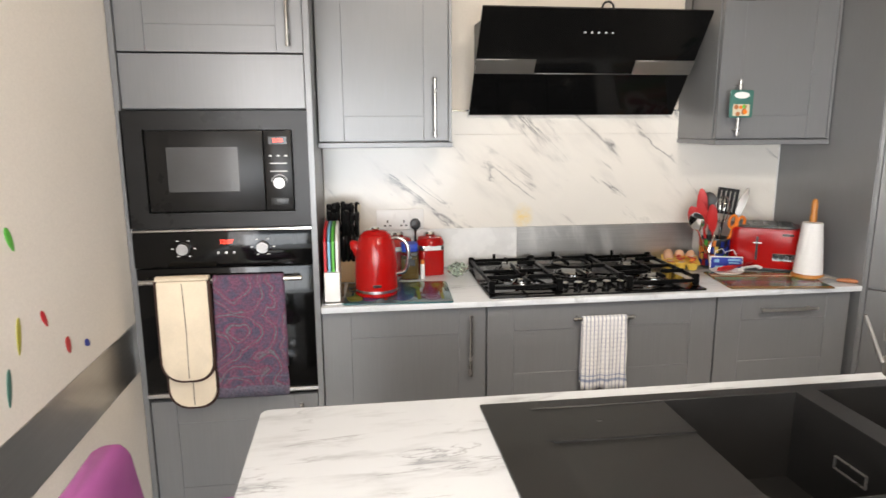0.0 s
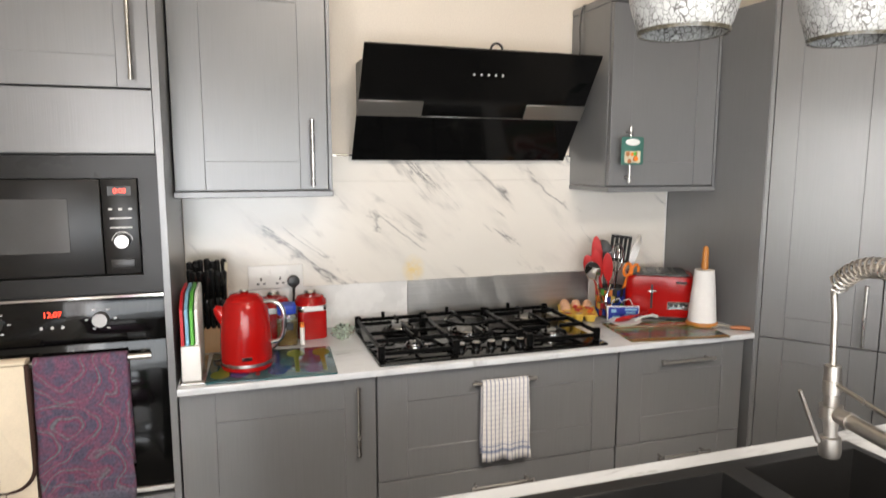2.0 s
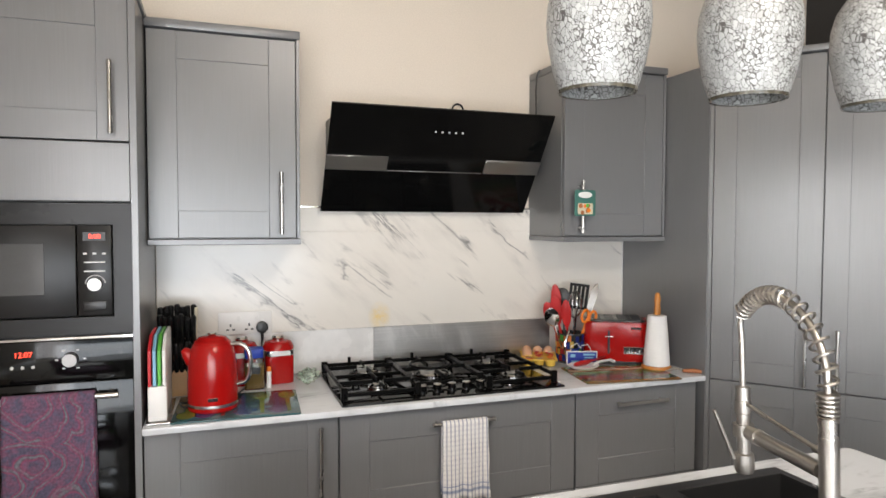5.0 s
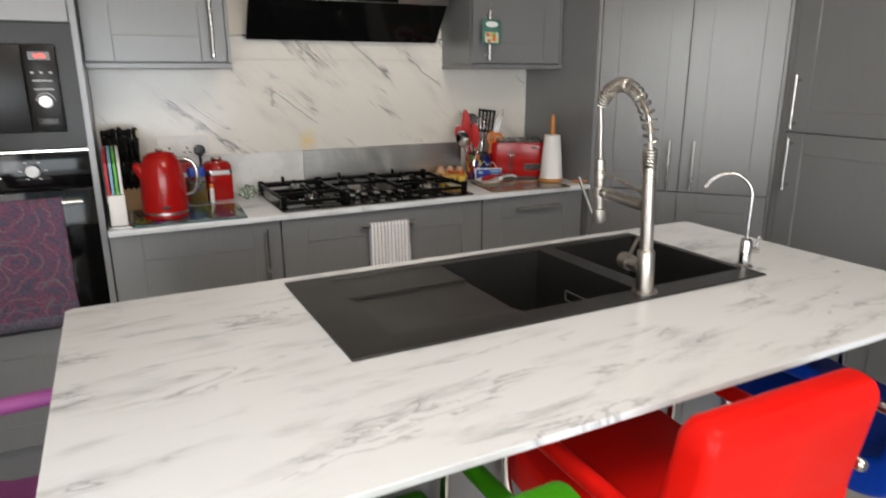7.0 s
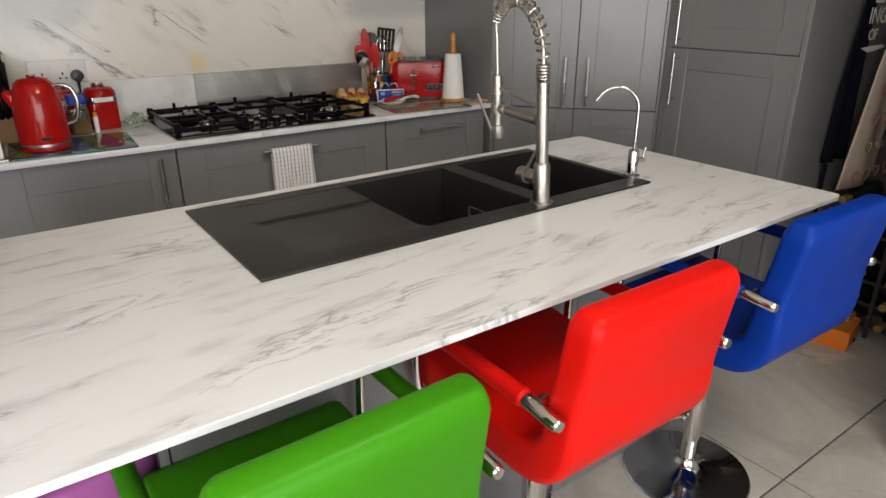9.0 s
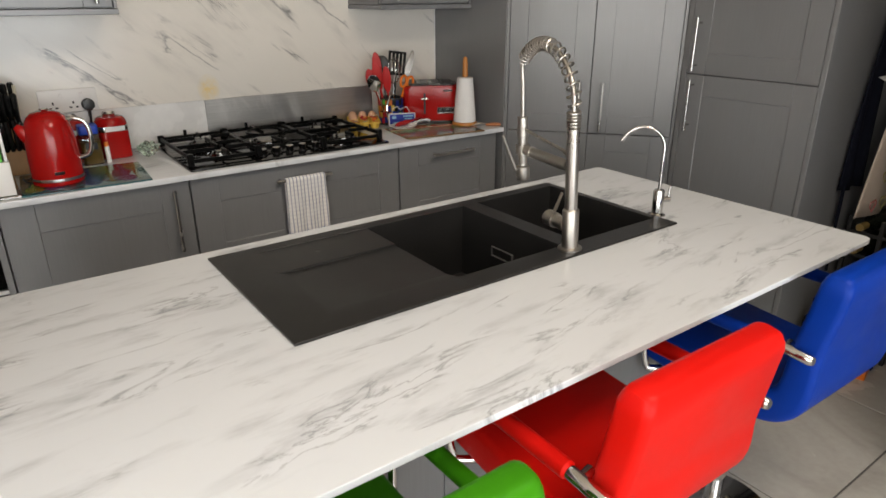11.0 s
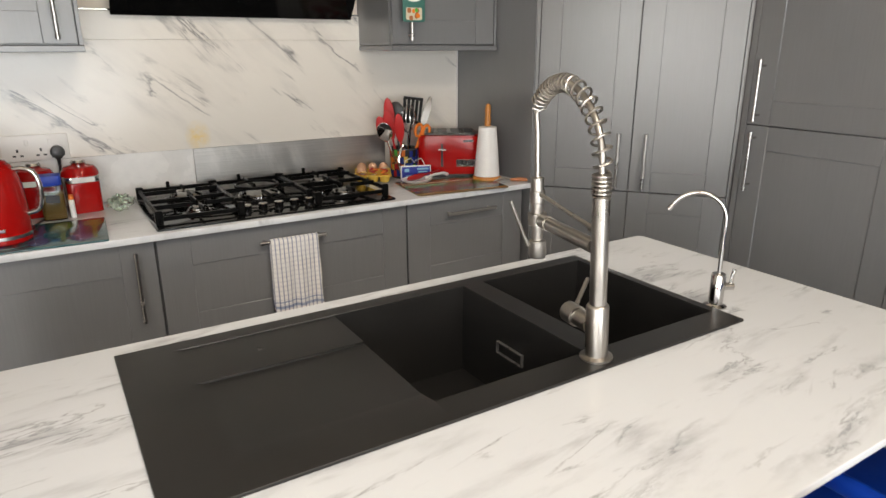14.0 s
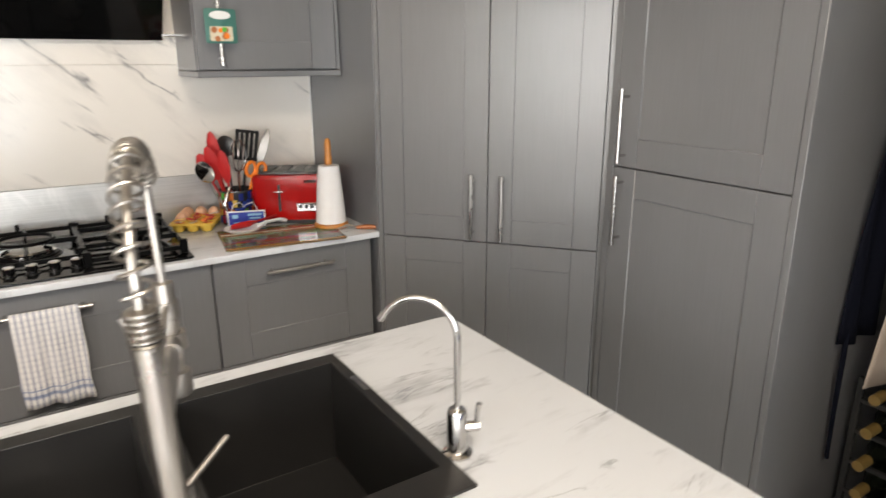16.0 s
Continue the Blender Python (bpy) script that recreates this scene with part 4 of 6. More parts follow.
tube(bm, [(0.024, 0.080, 0.070), (0.046, 0.092, 0.080), (0.086, 0.114, 0.100)], [0.0050, 0.0044, 0.0042], 10)
part("lever", bm, "satin", tap, "slim steel lever")

tap.matrix_world = pose(TX, TY, RIM, -1.5, -1.6, 0)

# small filtered-water tap
t2 = thing("water_filter_tap", (2.738, 1.208, IZ), "slim chrome drinking-water tap with a swan neck", "tap")
bm = B()
lathe(bm, [(0.024, 0.0), (0.024, 0.003), (0.0175, 0.006), (0.0155, 0.008), (0.0155, 0.072), (0.0135, 0.076), (0.006, 0.078)], 24)
part("body", bm, "chrome", t2)
D2 = Vector((-0.085, 0.088, 0)).normalized()
R2 = 0.059
neck = [Vector((0, 0, 0.07)), Vector((0, 0, 0.13)), Vector((0, 0, 0.185))] + [Vector((0, 0, 0.192)) + D2 * R2 + Vector(p) for p in [D2 * (-R2 * math.cos(math.pi * k / 18)) + Vector((0, 0, R2 * math.sin(math.pi * k / 18))) for k in range(16)]]
bm = B()
tube(bm, neck, 0.0048, 12)
part("spout", bm, "chrome", t2)
bm = B()
q = neck[-1]
dq = (neck[-1] - neck[-2]).normalized()
cyl(bm, q, q + dq * 0.012, 0.0058, seg=14)
part("nozzle", bm, "chrome", t2)
bm = B()
cyl(bm, (0.010, -0.006, 0.046), (0.030, -0.016, 0.046), 0.0085, seg=16)
tube(bm, [(0.026, -0.014, 0.050), (0.027, -0.0145, 0.070), (0.030, -0.016, 0.084)], [0.0042, 0.0042, 0.0048], 10)
part("lever", bm, "chrome", t2)

# ---- appliances ----
mw = thing("microwave", (0, 0, 0), "black built-in microwave with red digits and silver dial", "microwave")
my = 2.520
bm = B()
for a, b in (((0.590, my, 1.192), (0.655, my + 0.02, 1.574)), ((1.128, my, 1.192), (1.178, my + 0.02, 1.574)), ((0.655, my, 1.514), (1.128, my + 0.02, 1.574)), ((0.655, my, 1.192), (1.128, my + 0.02, 1.242))):
    box(bm, a, b)
part("frame", bm, "appliance", mw, "black trim frame")
bm = B()
box(bm, (0.60, my + 0.05, 1.20), (1.165, 2.95, 1.56))
part("body", bm, "black_plastic", mw)
bm = B()
box(bm, (0.660, my + 0.003, 1.246), (1.030, my + 0.03, 1.510), 0.003)
door = part("door", bm, "appliance", mw)
bm = B()
box(bm, (0.722, my + 0.0018, 1.310), (0.950, my + 0.004, 1.458), 0.001, 1)
part("window", bm, "dark_grey", door, "dark grey mesh window")
bm = B()
box(bm, (1.033, my + 0.003, 1.246), (1.123, my + 0.03, 1.510), 0.003)
panel = part("control_panel", bm, "appliance", mw)
bm = B()
box(bm, (1.048, my + 0.0014, 1.464), (1.108, my + 0.0035, 1.490), 0.0006, 1)
part("display", bm, "black_glass", panel)
words("digits", "0:00", 0.019, pose(1.079, my + 0.001, 1.477, 90, 0, 0), "led", panel, "glowing red digits")
for k in range(3):
    bm = B()
    box(bm, (1.048 + k * 0.025, my + 0.001, 1.424), (1.058 + k * 0.025, my + 0.004, 1.430), 0.001, 1)
    part("button", bm, "led_white", panel)
for z in (1.400, 1.374):
    bm = B()
    box(bm, (1.050, my + 0.001, z), (1.106, my + 0.004, z + 0.004), 0.001, 1)
    part("button", bm, "led_white", panel)
bm = B()
cyl(bm, (1.079, my + 0.004, 1.338), (1.079, my - 0.016, 1.338), 0.0205, 0.0185, 28)
part("dial", bm, "dull_steel", panel, "silver dial")
bm = B()
tube(bm, arc((1.079, my + 0.002, 1.338), 0.026, 5, 175, 20), 0.0012, 6)
part("dial_scale", bm, "led_white", panel)
bm = B()
box(bm, (1.048, my - 0.001, 1.262), (1.108, my + 0.006, 1.288), 0.002)
part("door_button", bm, "black_plastic", panel)

ov = thing("oven", (0, 0, 0), "black built-in electric oven with knobs and towel-hung handle", "oven")
bm = B()
box(bm, (0.595, 2.56, 0.60), (1.170, 3.0, 1.17))
part("body", bm, "black_plastic", ov)
bm = B()
box(bm, (0.592, my, 1.058), (1.177, my + 0.03, 1.177), 0.002)
cp = part("control_panel", bm, "black_glass", ov)
bm = B()
box(bm, (0.592, my - 0.001, 1.1785), (1.177, my + 0.02, 1.187), 0.0015, 1)
part("trim", bm, "chrome", ov, "bright steel trim strip")
for x in (0.754, 1.012):
    bm = B()
    cyl(bm, (x, my - 0.0005, 1.122), (x, my - 0.022, 1.122), 0.0215, 0.019, 28)
    box(bm, (x - 0.002, my - 0.0235, 1.124), (x + 0.002, my - 0.0215, 1.141))
    part("knob", bm, "dull_steel", cp, "silver control knob")
    for a in range(0, 360, 60):
        bm = B()
        c = (x + 0.036 * math.cos(radians(a)), 1.122 + 0.030 * math.sin(radians(a)))
        box(bm, (c[0] - 0.004, my - 0.0006, c[1] - 0.0015), (c[0] + 0.004, my + 0.001, c[1] + 0.0015))
        part("mark", bm, "led_white", cp)
words("digits", "12:07", 0.021, pose(0.893, my - 0.0006, 1.141, 90, 0, 0), "led", cp, "glowing red clock digits")
for k in range(3):
    bm = B()
    cyl(bm, (0.866 + k * 0.026, my + 0.001, 1.106), (0.866 + k * 0.026, my - 0.004, 1.106), 0.0045, seg=14)
    part("button", bm, "handle", cp)
bm = B()
box(bm, (0.592, my + 0.002, 0.612), (1.177, my + 0.03, 1.054), 0.003)
od = part("door", bm, "black_glass", ov)
bm = B()
box(bm, (0.592, my, 0.594), (1.177, my + 0.03, 0.609), 0.002, 1)
part("trim", bm, "steel", ov, "bright steel bottom strip")
bm = B()
cyl(bm, (0.616, my - 0.045, 1.020), (1.140, my - 0.045, 1.020), 0.0095, seg=18)
for x in (0.640, 1.116):
    cyl(bm, (x, my + 0.003, 1.020), (x, my - 0.045, 1.020), 0.008, seg=14)
part("handle", bm, "handle", od, "steel bar handle")


def drape(name, x0, x1, y, zbar, zf, zb, material, label, category, waves=3.0, depth=0.006, taper=0.0, rnd=0, rbar=0.012, parts=None):
    """A cloth hung over a bar: a front fall to zf, a back fall to zb."""
    bm = B()
    nx = 26
    prof = []
    for k in range(12):
        prof.append((y - rbar, zf + (zbar - zf) * k / 12, 1 - k / 12))
    for k in range(7):
        a = math.pi * k / 6
        prof.append((y - rbar * math.cos(a), zbar + rbar * math.sin(a), 0.0))
    for k in range(1, 10):
        prof.append((y + rbar, zbar - (zbar - zb) * k / 9, k / 9 * 0.5))
    rr = random.Random(rnd)
    ph = [rr.random() * 6 for _ in range(4)]
    grid = []
    for py, pz, hang in prof:
        row = []
        for i in range(nx + 1):
            u = i / nx
            x = x0 + (x1 - x0) * u + taper * hang * (u - 0.5) * 2
            f = math.sin(u * waves * 6.28 + ph[0] + hang * 0.6) + 0.5 * math.sin(u * waves * 11 + ph[1])
            off = -abs(depth) * hang * (0.8 + f * 0.7) if py <= y else depth * 0.35 * hang * (1 + f * 0.4)
            row.append(bm.verts.new((x + 0.003 * math.sin(pz * 40 + ph[2]) * hang, py + off, pz + 0.004 * hang * math.sin(u * 7 + ph[3]))))
        grid.append(row)
    for a, b in zip(grid, grid[1:]):
        for i in range(nx):
            bm.faces.new((a[i], a[i + 1], b[i + 1], b[i]))
    ob = part(name, bm, material)
    md = ob.modifiers.new("thick", "SOLIDIFY")
    md.thickness, md.offset = 0.0035, 0
    return tagged(ob, label, category)


drape("paisley_towel", 0.852, 1.080, my - 0.045, 1.022, 0.612, 0.70, "paisley", "purple and red paisley towel hung over the oven handle", "towel", 1.3, 0.009, 0.004, 2, 0.0145)
drape("tea_towel", 2.141, 2.309, YF - 0.032, 0.823, 0.552, 0.575, "stripe", "white tea towel with blue-grey stripes on the drawer handle", "tea towel", 2.6, 0.009, 0.003, 5, 0.010)

# double oven glove: two padded falls with dark binding
gl = thing("oven_glove", (0, 0, 0), "cream padded oven glove with brown binding on the oven handle", "oven glove")


def pad(bm, x0, x1, z0, z1, y, thick):
    xs_ = rounded_rect(x0, x1, z0, z1, 0.062, 8)
    low = [p for p in xs_ if p[1] < (z0 + z1) / 2]
    outline = [(x1, z1), (x0, z1)] + sorted([p for p in low if p[0] < (x0 + x1) / 2], key=lambda p: -p[1]) + sorted([p for p in low if p[0] >= (x0 + x1) / 2], key=lambda p: p[1])
    prism(bm, [(x, z) for x, z in outline], 0, thick, 0.004, Matrix.Translation((0, y, 0)) @ FACE)
    return outline


for x0, x1, z0, y in ((0.683, 0.838, 0.575, my - 0.032), (0.676, 0.840, 0.684, my - 0.064)):
    bm = B()
    o = pad(bm, x0, x1, z0, 1.028, y, 0.014)
    p_ = part("pad", bm, "mitt", gl)
    bm = B()
    tube(bm, [(x, y - 0.007, z) for x, z in o[1:]] + [(o[0][0], y - 0.007, o[0][1])], 0.0076, 8)
    part("binding", bm, "brown", p_, "dark brown binding")
    bm = B()
    tube(bm, [((x0 + x1) / 2, y - 0.0142, 1.02), ((x0 + x1) / 2 + 0.003, y - 0.0142, (z0 + 1.02) / 2), ((x0 + x1) / 2, y - 0.0142, z0 + 0.01)], 0.0014, 6)
    part("seam", bm, "brown", p_)
bm = B()
prism(bm, [(my - 0.078, 1.030)] + [(my - 0.055 + 0.024 * math.cos(radians(a)), 1.030 + 0.012 * math.sin(radians(a))) for a in range(170, -1, -17)] + [(my - 0.032, 1.030)], 0.674, 0.840, 0, Matrix(((0, 0, 1, 0), (1, 0, 0, 0), (0, 1, 0, 0), (0, 0, 0, 1))))
part("fold", bm, "mitt", gl)

# extractor hood
hd = thing("cooker_hood", (0, 0, 0), "black glass angled cooker hood with steel insets", "cooker hood")
b0, b1 = Vector((0, 3.030, 1.563)), Vector((0, 2.746, 1.952))
up = (b1 - b0).normalized()
nrm = Vector((0, -up.z, up.y)).normalized()
if nrm.y > 0:
    nrm = -nrm
HL = (b1 - b0).length
HM = Matrix((Vector((1, 0, 0)), up, Vector((1, 0, 0)).cross(up))).transposed().to_4x4()
HM.translation = b0


def hood_box(x0, x1, s0, s1, n0, n1, bev=0.001):
    """A slab in the slanting plane; n is the depth, positive to the front."""
    bm = B()
    box(bm, (x0, s0, n0), (x1, s1, n1), bev, 1)
    bmesh.ops.transform(bm, matrix=HM, verts=bm.verts[:])
    return bm


front = 1 if (HM.to_3x3() @ Vector((0, 0, 1))).y < 0 else -1
hx0_, hx1_ = 1.810, 2.716


def fr(a, b):
    return tuple(sorted((a * front, b * front)))


part("lower_glass", hood_box(hx0_, hx1_, 0.0, 0.200, *fr(-0.006, 0.0)), "black_glass", hd)
part("upper_glass", hood_box(hx0_, hx1_, 0.204, HL, *fr(-0.006, 0.004)), "black_glass", hd)
part("inset", hood_box(hx0_ + 0.001, 2.050, 0.2045, 0.268, *fr(0.0042, 0.010)), "steel", hd, "brushed steel inset")
part("inset", hood_box(2.464, hx1_ - 0.001, 0.2045, 0.268, *fr(0.0042, 0.010)), "steel", hd, "brushed steel inset")
part("joint_strip", hood_box(2.052, 2.462, 0.2005, 0.2035, *fr(-0.004, 0.003)), "steel", hd)
for k in range(5):
    bm = B()
    x = 2.222 + k * 0.028
    lathe(bm, [(0.0, 0), (0.0042, 0), (0.0042, 0.0012), (0.0, 0.0012)], 14)
    bmesh.ops.transform(bm, matrix=HM @ Matrix.Translation((x, 0.385, 0.0045 * front)), verts=bm.verts[:])
    part("touch_button", bm, "led_white", hd)
bm = B()
prism(bm, [(3.036, 1.585), (BACK - 0.001, 1.60), (BACK - 0.001, 1.930), (2.800, 1.930), (2.790, 1.915)], 1.84, 2.69, 0, Matrix(((0, 0, 1, 0), (1, 0, 0, 0), (0, 1, 0, 0), (0, 0, 0, 1))))
part("body", bm, "black_plastic", hd)
bm = B()
tube(bm, [(2.335, 2.93, 1.925)] + arc((2.362, 2.93, 1.985), 0.024, 180, 0, 12) + [(2.388, 2.93, 1.925)], 0.0045, 8)
part("cable_loop", bm, "black_plastic", hd, "black cable loop")

# wire beside the wall cabinet
bm = B()
tube(bm, [(2.756, 2.99, 1.96), (2.757, 2.99, 2.03), (2.754, 2.99, 2.10), (2.757, 2.985, 2.165), (2.761, 2.975, 2.188), (2.79, 2.965, 2.189), (2.84, 2.96, 2.1885)], 0.0038, 8)
tagged(part("cable", bm, "black_plastic"), "black cable clipped beside the wall cabinet", "cable")

# gas hob
hb = thing("gas_hob", (0, 0, 0), "black glass five-burner gas hob with iron pan supports", "hob")
gx0, gx1, gy0, gy1, gz = 1.800, 2.640, 2.514, 3.022, WT + 0.0075
bm = B()
prism(bm, rounded_rect(gx0, gx1, gy0, gy1, 0.008), WT + 0.0006, gz, 0.0012)
part("glass_plate", bm, "black_glass", hb)
for x, y, r in ((1.965, 2.905, 0.046), (1.958, 2.660, 0.030), (2.205, 2.800, 0.062), (2.495, 2.905, 0.041), (2.495, 2.668, 0.039)):
    bm = B()
    lathe(bm, [(0.0, 0), (r * 1.55, 0), (r * 1.5, 0.004), (r * 1.1, 0.006), (r * 1.08, 0.014), (r * 0.9, 0.016), (0, 0.016)], 32, (x, y, gz))
    bu = part("burner", bm, "iron", hb, "black burner ring")
    bm = B()
    lathe(bm, [(0.0, 0.0165), (r * 1.10, 0.0165), (r * 1.14, 0.019), (r * 1.10, 0.0235), (r * 0.8, 0.0285), (r * 0.4, 0.031), (0, 0.0315)], 32, (x, y, gz))
    part("burner_cap", bm, "dark_polish", bu, "dark polished burner cap")
    bm = B()
    lathe(bm, [(r * 1.12, 0.0105), (r * 1.24, 0.0105), (r * 1.24, 0.0160), (r * 1.12, 0.0160)], 28, (x, y, gz), True)
    part("burner_band", bm, "chrome", bu, "bright metal band")
    bm = B()
    lathe(bm, [(r * 1.26, 0.004), (r * 1.42, 0.004), (r * 1.40, 0.010), (r * 1.26, 0.010)], 28, (x, y, gz), True)
    part("burner_shell", bm, "iron", bu)
gt = gz + 0.043


def bar(bm, p, q, w=0.0050, h=0.014):
    p, q = Vector(p), Vector(q)
    d = q - p
    m = Matrix.Translation((p + q) / 2) @ Matrix.Rotation(math.atan2(d.y, d.x), 4, "Z") @ Matrix.Diagonal((d.length, w * 2, h, 1))
    vs = bmesh.ops.create_cube(bm, size=1, matrix=m)["verts"]
    bmesh.ops.bevel(bm, geom=list({e for v in vs for e in v.link_edges}), offset=0.002, segments=1, affect="EDGES")


for x0, x1, cs in ((1.818, 2.078, ((1.965, 2.905), (1.958, 2.660))), (2.086, 2.346, ((2.205, 2.800),)), (2.354, 2.622, ((2.495, 2.905), (2.495, 2.668)))):
    bm = B()
    y0, y1 = (2.570, 2.995) if len(cs) > 1 else (2.635, 3.002)
    for a, b in (((x0, y0), (x1, y0)), ((x0, y1), (x1, y1)), ((x0, y0), (x0, y1)), ((x1, y0), (x1, y1))):
        low = 0.024 if a[1] == b[1] == y0 else 0.012
        bar(bm, (*a, gt - low), (*b, gt - low))
    for a in ((x0, y0), (x1, y0), (x0, y1), (x1, y1)):
        box(bm, (a[0] - 0.012, a[1] - 0.008, gz + 0.0003), (a[0] + 0.012, a[1] + 0.008, gt + 0.003), 0.003, 1)
    if len(cs) > 1:
        ym = (cs[0][1] + cs[1][1]) / 2
        bar(bm, (x0, ym, gt - 0.012), (x1, ym, gt - 0.012))
    for cx, cy in cs:
        fin = {(1.965, 2.905): 0.042, (1.958, 2.660): 0.026, (2.205, 2.800): 0.060, (2.495, 2.905): 0.036, (2.495, 2.668): 0.034}[(cx, cy)] * 0.8
        ylo, yhi = (y0, y1) if len(cs) == 1 else ((y0, ym) if cy < ym else (ym, y1))
        for p, q in (((x0, cy), (cx - fin, cy)), ((x1, cy), (cx + fin, cy)), ((cx, ylo), (cx, cy - fin)), ((cx, yhi), (cx, cy + fin))):
            bar(bm, (*p, gt - 0.006), (*q, gt - 0.006), 0.0042, 0.015)
    for x in (x0 + 0.10, ):
        box(bm, (x - 0.006, y1 - 0.006, gt - 0.018), (x + 0.006, y1 + 0.006, gt + 0.016), 0.002, 1)
    if len(cs) == 1:
        tube(bm, [(cs[0][0] + 0.078 * math.cos(a * 0.2244), cs[0][1] + 0.02 + 0.078 * math.sin(a * 0.2244), gt + 0.004) for a in range(28)], 0.0055, 8, True)
    part("pan_support", bm, "iron", hb, "black cast-iron pan support")
for k in range(5):
    bm = B()
    x = 2.102 + k * 0.056
    lathe(bm, [(0.0, 0), (0.020, 0), (0.019, 0.004), (0.0155, 0.006), (0.0145, 0.024), (0.0, 0.024)], 24, (x, 2.588, gz))
    kn = part("knob", bm, "black_glass", hb, "black knob with silver cap")
    bm = B()
    lathe(bm, [(0.0, 0.0242), (0.0150, 0.0242), (0.0155, 0.0262), (0.0135, 0.0285), (0, 0.029)], 24, (x, 2.588, gz))
    part("knob_cap", bm, "handle", kn)

# ---- bar stools ----


def stool(x, y, colour, word, rz, seat_z=0.655, lift=0.0):
    ob = thing("bar_stool", (x, y, 0), word + " faux-leather bar stool with arms and chrome base", "bar stool", "bar stools at the island", rz)
    s = seat_z
    bm = B()
    lathe(bm, [(0.0, 0.0), (0.198, 0.0), (0.200, 0.004), (0.196, 0.009), (0.12, 0.022), (0.05, 0.034), (0.036, 0.046), (0.030, 0.060), (0.0, 0.060)], 48)
    part("base", bm, "chrome", ob, "chrome trumpet base")
    bm = B()
    cyl(bm, (0, 0, 0.055), (0, 0, 0.165), 0.0265, seg=24)
    cyl(bm, (0, 0, 0.158), (0, 0, 0.166), 0.0300, seg=24)
    part("pole", bm, "chrome", ob)
    bm = B()
    cyl(bm, (0, 0, 0.1665), (0, 0, s + lift - 0.165), 0.0305, seg=24)
    part("pole_cover", bm, "chrome", ob)
    bm = B()
    tube(bm, [(0.0, 0.030, 0.245), (0.0, 0.05, 0.240)] + [(0.15 * math.sin(radians(a)), 0.16 - 0.13 * math.cos(radians(a)) - 0.02, 0.225) for a in range(15, 346, 15)] + [(0.0, 0.05, 0.232), (0.0, 0.030, 0.228)], 0.009, 8)
    part("footrest", bm, "chrome", ob, "chrome footrest loop")
    bm = B()
    cyl(bm, (0.02, 0, s + lift - 0.176), (0.19, -0.02, s + lift - 0.186), 0.005, seg=8)
    part("height_lever", bm, "chrome", ob)
    # one padded shell that bends from the seat up into the back
    line = smooth([(0, 0.190, s + lift - 0.108), (0, 0.05, s + lift - 0.120), (0, -0.10, s + lift - 0.128), (0, -0.196, s + lift - 0.118), (0, -0.250, s + lift - 0.066), (0, -0.262, s + 0.060), (0, -0.277, s + 0.150), (0, -0.290, s + 0.232)], 5)
    n = len(line)
    spots = []
    for i, p in enumerate(line):
        t = (line[min(i + 1, n - 1)] - line[max(i - 1, 0)]).normalized()
        u = i / (n - 1)
        half = 0.046 - 0.010 * min(1.0, max(0.0, (u - 0.45) / 0.25))
        wide = 0.211 + 0.004 * math.sin(u * 5.0) - 0.010 * max(0.0, u - 0.6)
        spots.append((p, t, wide, half))
    p, t, wide, half = spots[0]
    head = [(p - t * 0.030, t, wide - 0.034, half - 0.026), (p - t * 0.024, t, wide - 0.018, half - 0.013), (p - t * 0.012, t, wide - 0.005, half - 0.004)]
    p, t, wide, half = spots[-1]
    tail = [(p + t * 0.016, t, wide - 0.004, half - 0.003), (p + t * 0.030, t, wide - 0.009, half - 0.009), (p + t * 0.036, t, wide - 0.019, half - 0.019)]
    bm = B()
    rings = []
    for p, t, wide, half in head + spots + tail:
        nrm_ = t.cross(Vector((1, 0, 0))).normalized()
        ring = []
        for a, b in rounded_rect(-wide, wide, -half, half, min(0.017, half * 0.9), 4):
            puff = 0.006 * max(0.0, 1 - (a / wide) ** 2) * (1 if abs(b) > half * 0.9 else 0)
            ring.append(bm.verts.new(p + Vector((a, 0, 0)) + nrm_ * (b + math.copysign(puff, b))))
        rings.append(ring)
    for a, b in zip(rings, rings[1:]):
        for i in range(len(a)):
            bm.faces.new((a[i], a[(i + 1) % len(a)], b[(i + 1) % len(a)], b[i]))
    bm.faces.new(rings[0])
    bm.faces.new(rings[-1])
    part("seat_shell", bm, colour, ob)
    for sx in (-1, 1):
        ax = sx * 0.240
        bm = B()
        path = [(sx * 0.205, -0.225, s + 0.074), (ax, -0.230, s + 0.075), (ax, -0.20, s + 0.076), (ax, 0.08, s + 0.078), (ax, 0.128, s + 0.078), (ax, 0.150, s + 0.085), (ax, 0.158, s - 0.04), (ax * 0.97, 0.150, s + lift - 0.155), (ax * 0.86, 0.130, s + lift - 0.176), (0.05 * sx, 0.06, s + lift - 0.174)]
        tube(bm, smooth(path, 4), 0.0105, 12)
        arm = part("arm", bm, "chrome", ob, "chrome arm tube")
        bm = B()
        tube(bm, [(ax, -0.210, s + 0.0765), (ax, -0.205, s + 0.077), (ax, 0.075, s + 0.078), (ax, 0.118, s + 0.088)], [0.014, 0.0185, 0.0185, 0.016], 14)
        part("arm_pad", bm, colour, arm, word + " padded arm sleeve")
        bm = B()
        tube(bm, [(ax, -0.298, s + 0.070), (ax, -0.292, s + 0.070), (ax, -0.212, s + 0.0765)], [0.010, 0.0138, 0.0142], 14)
        part("arm_cap", bm, "chrome", arm)
    for c in ob.children_recursive:
        c.data.transform(Matrix.Scale(0.95, 4))
    return ob


stool(1.523, 0.911, "l_green", "green", 1, 0.698, 0.015)
stool(2.112, 0.908, "l_red", "red", -1, 0.732, 0.032)
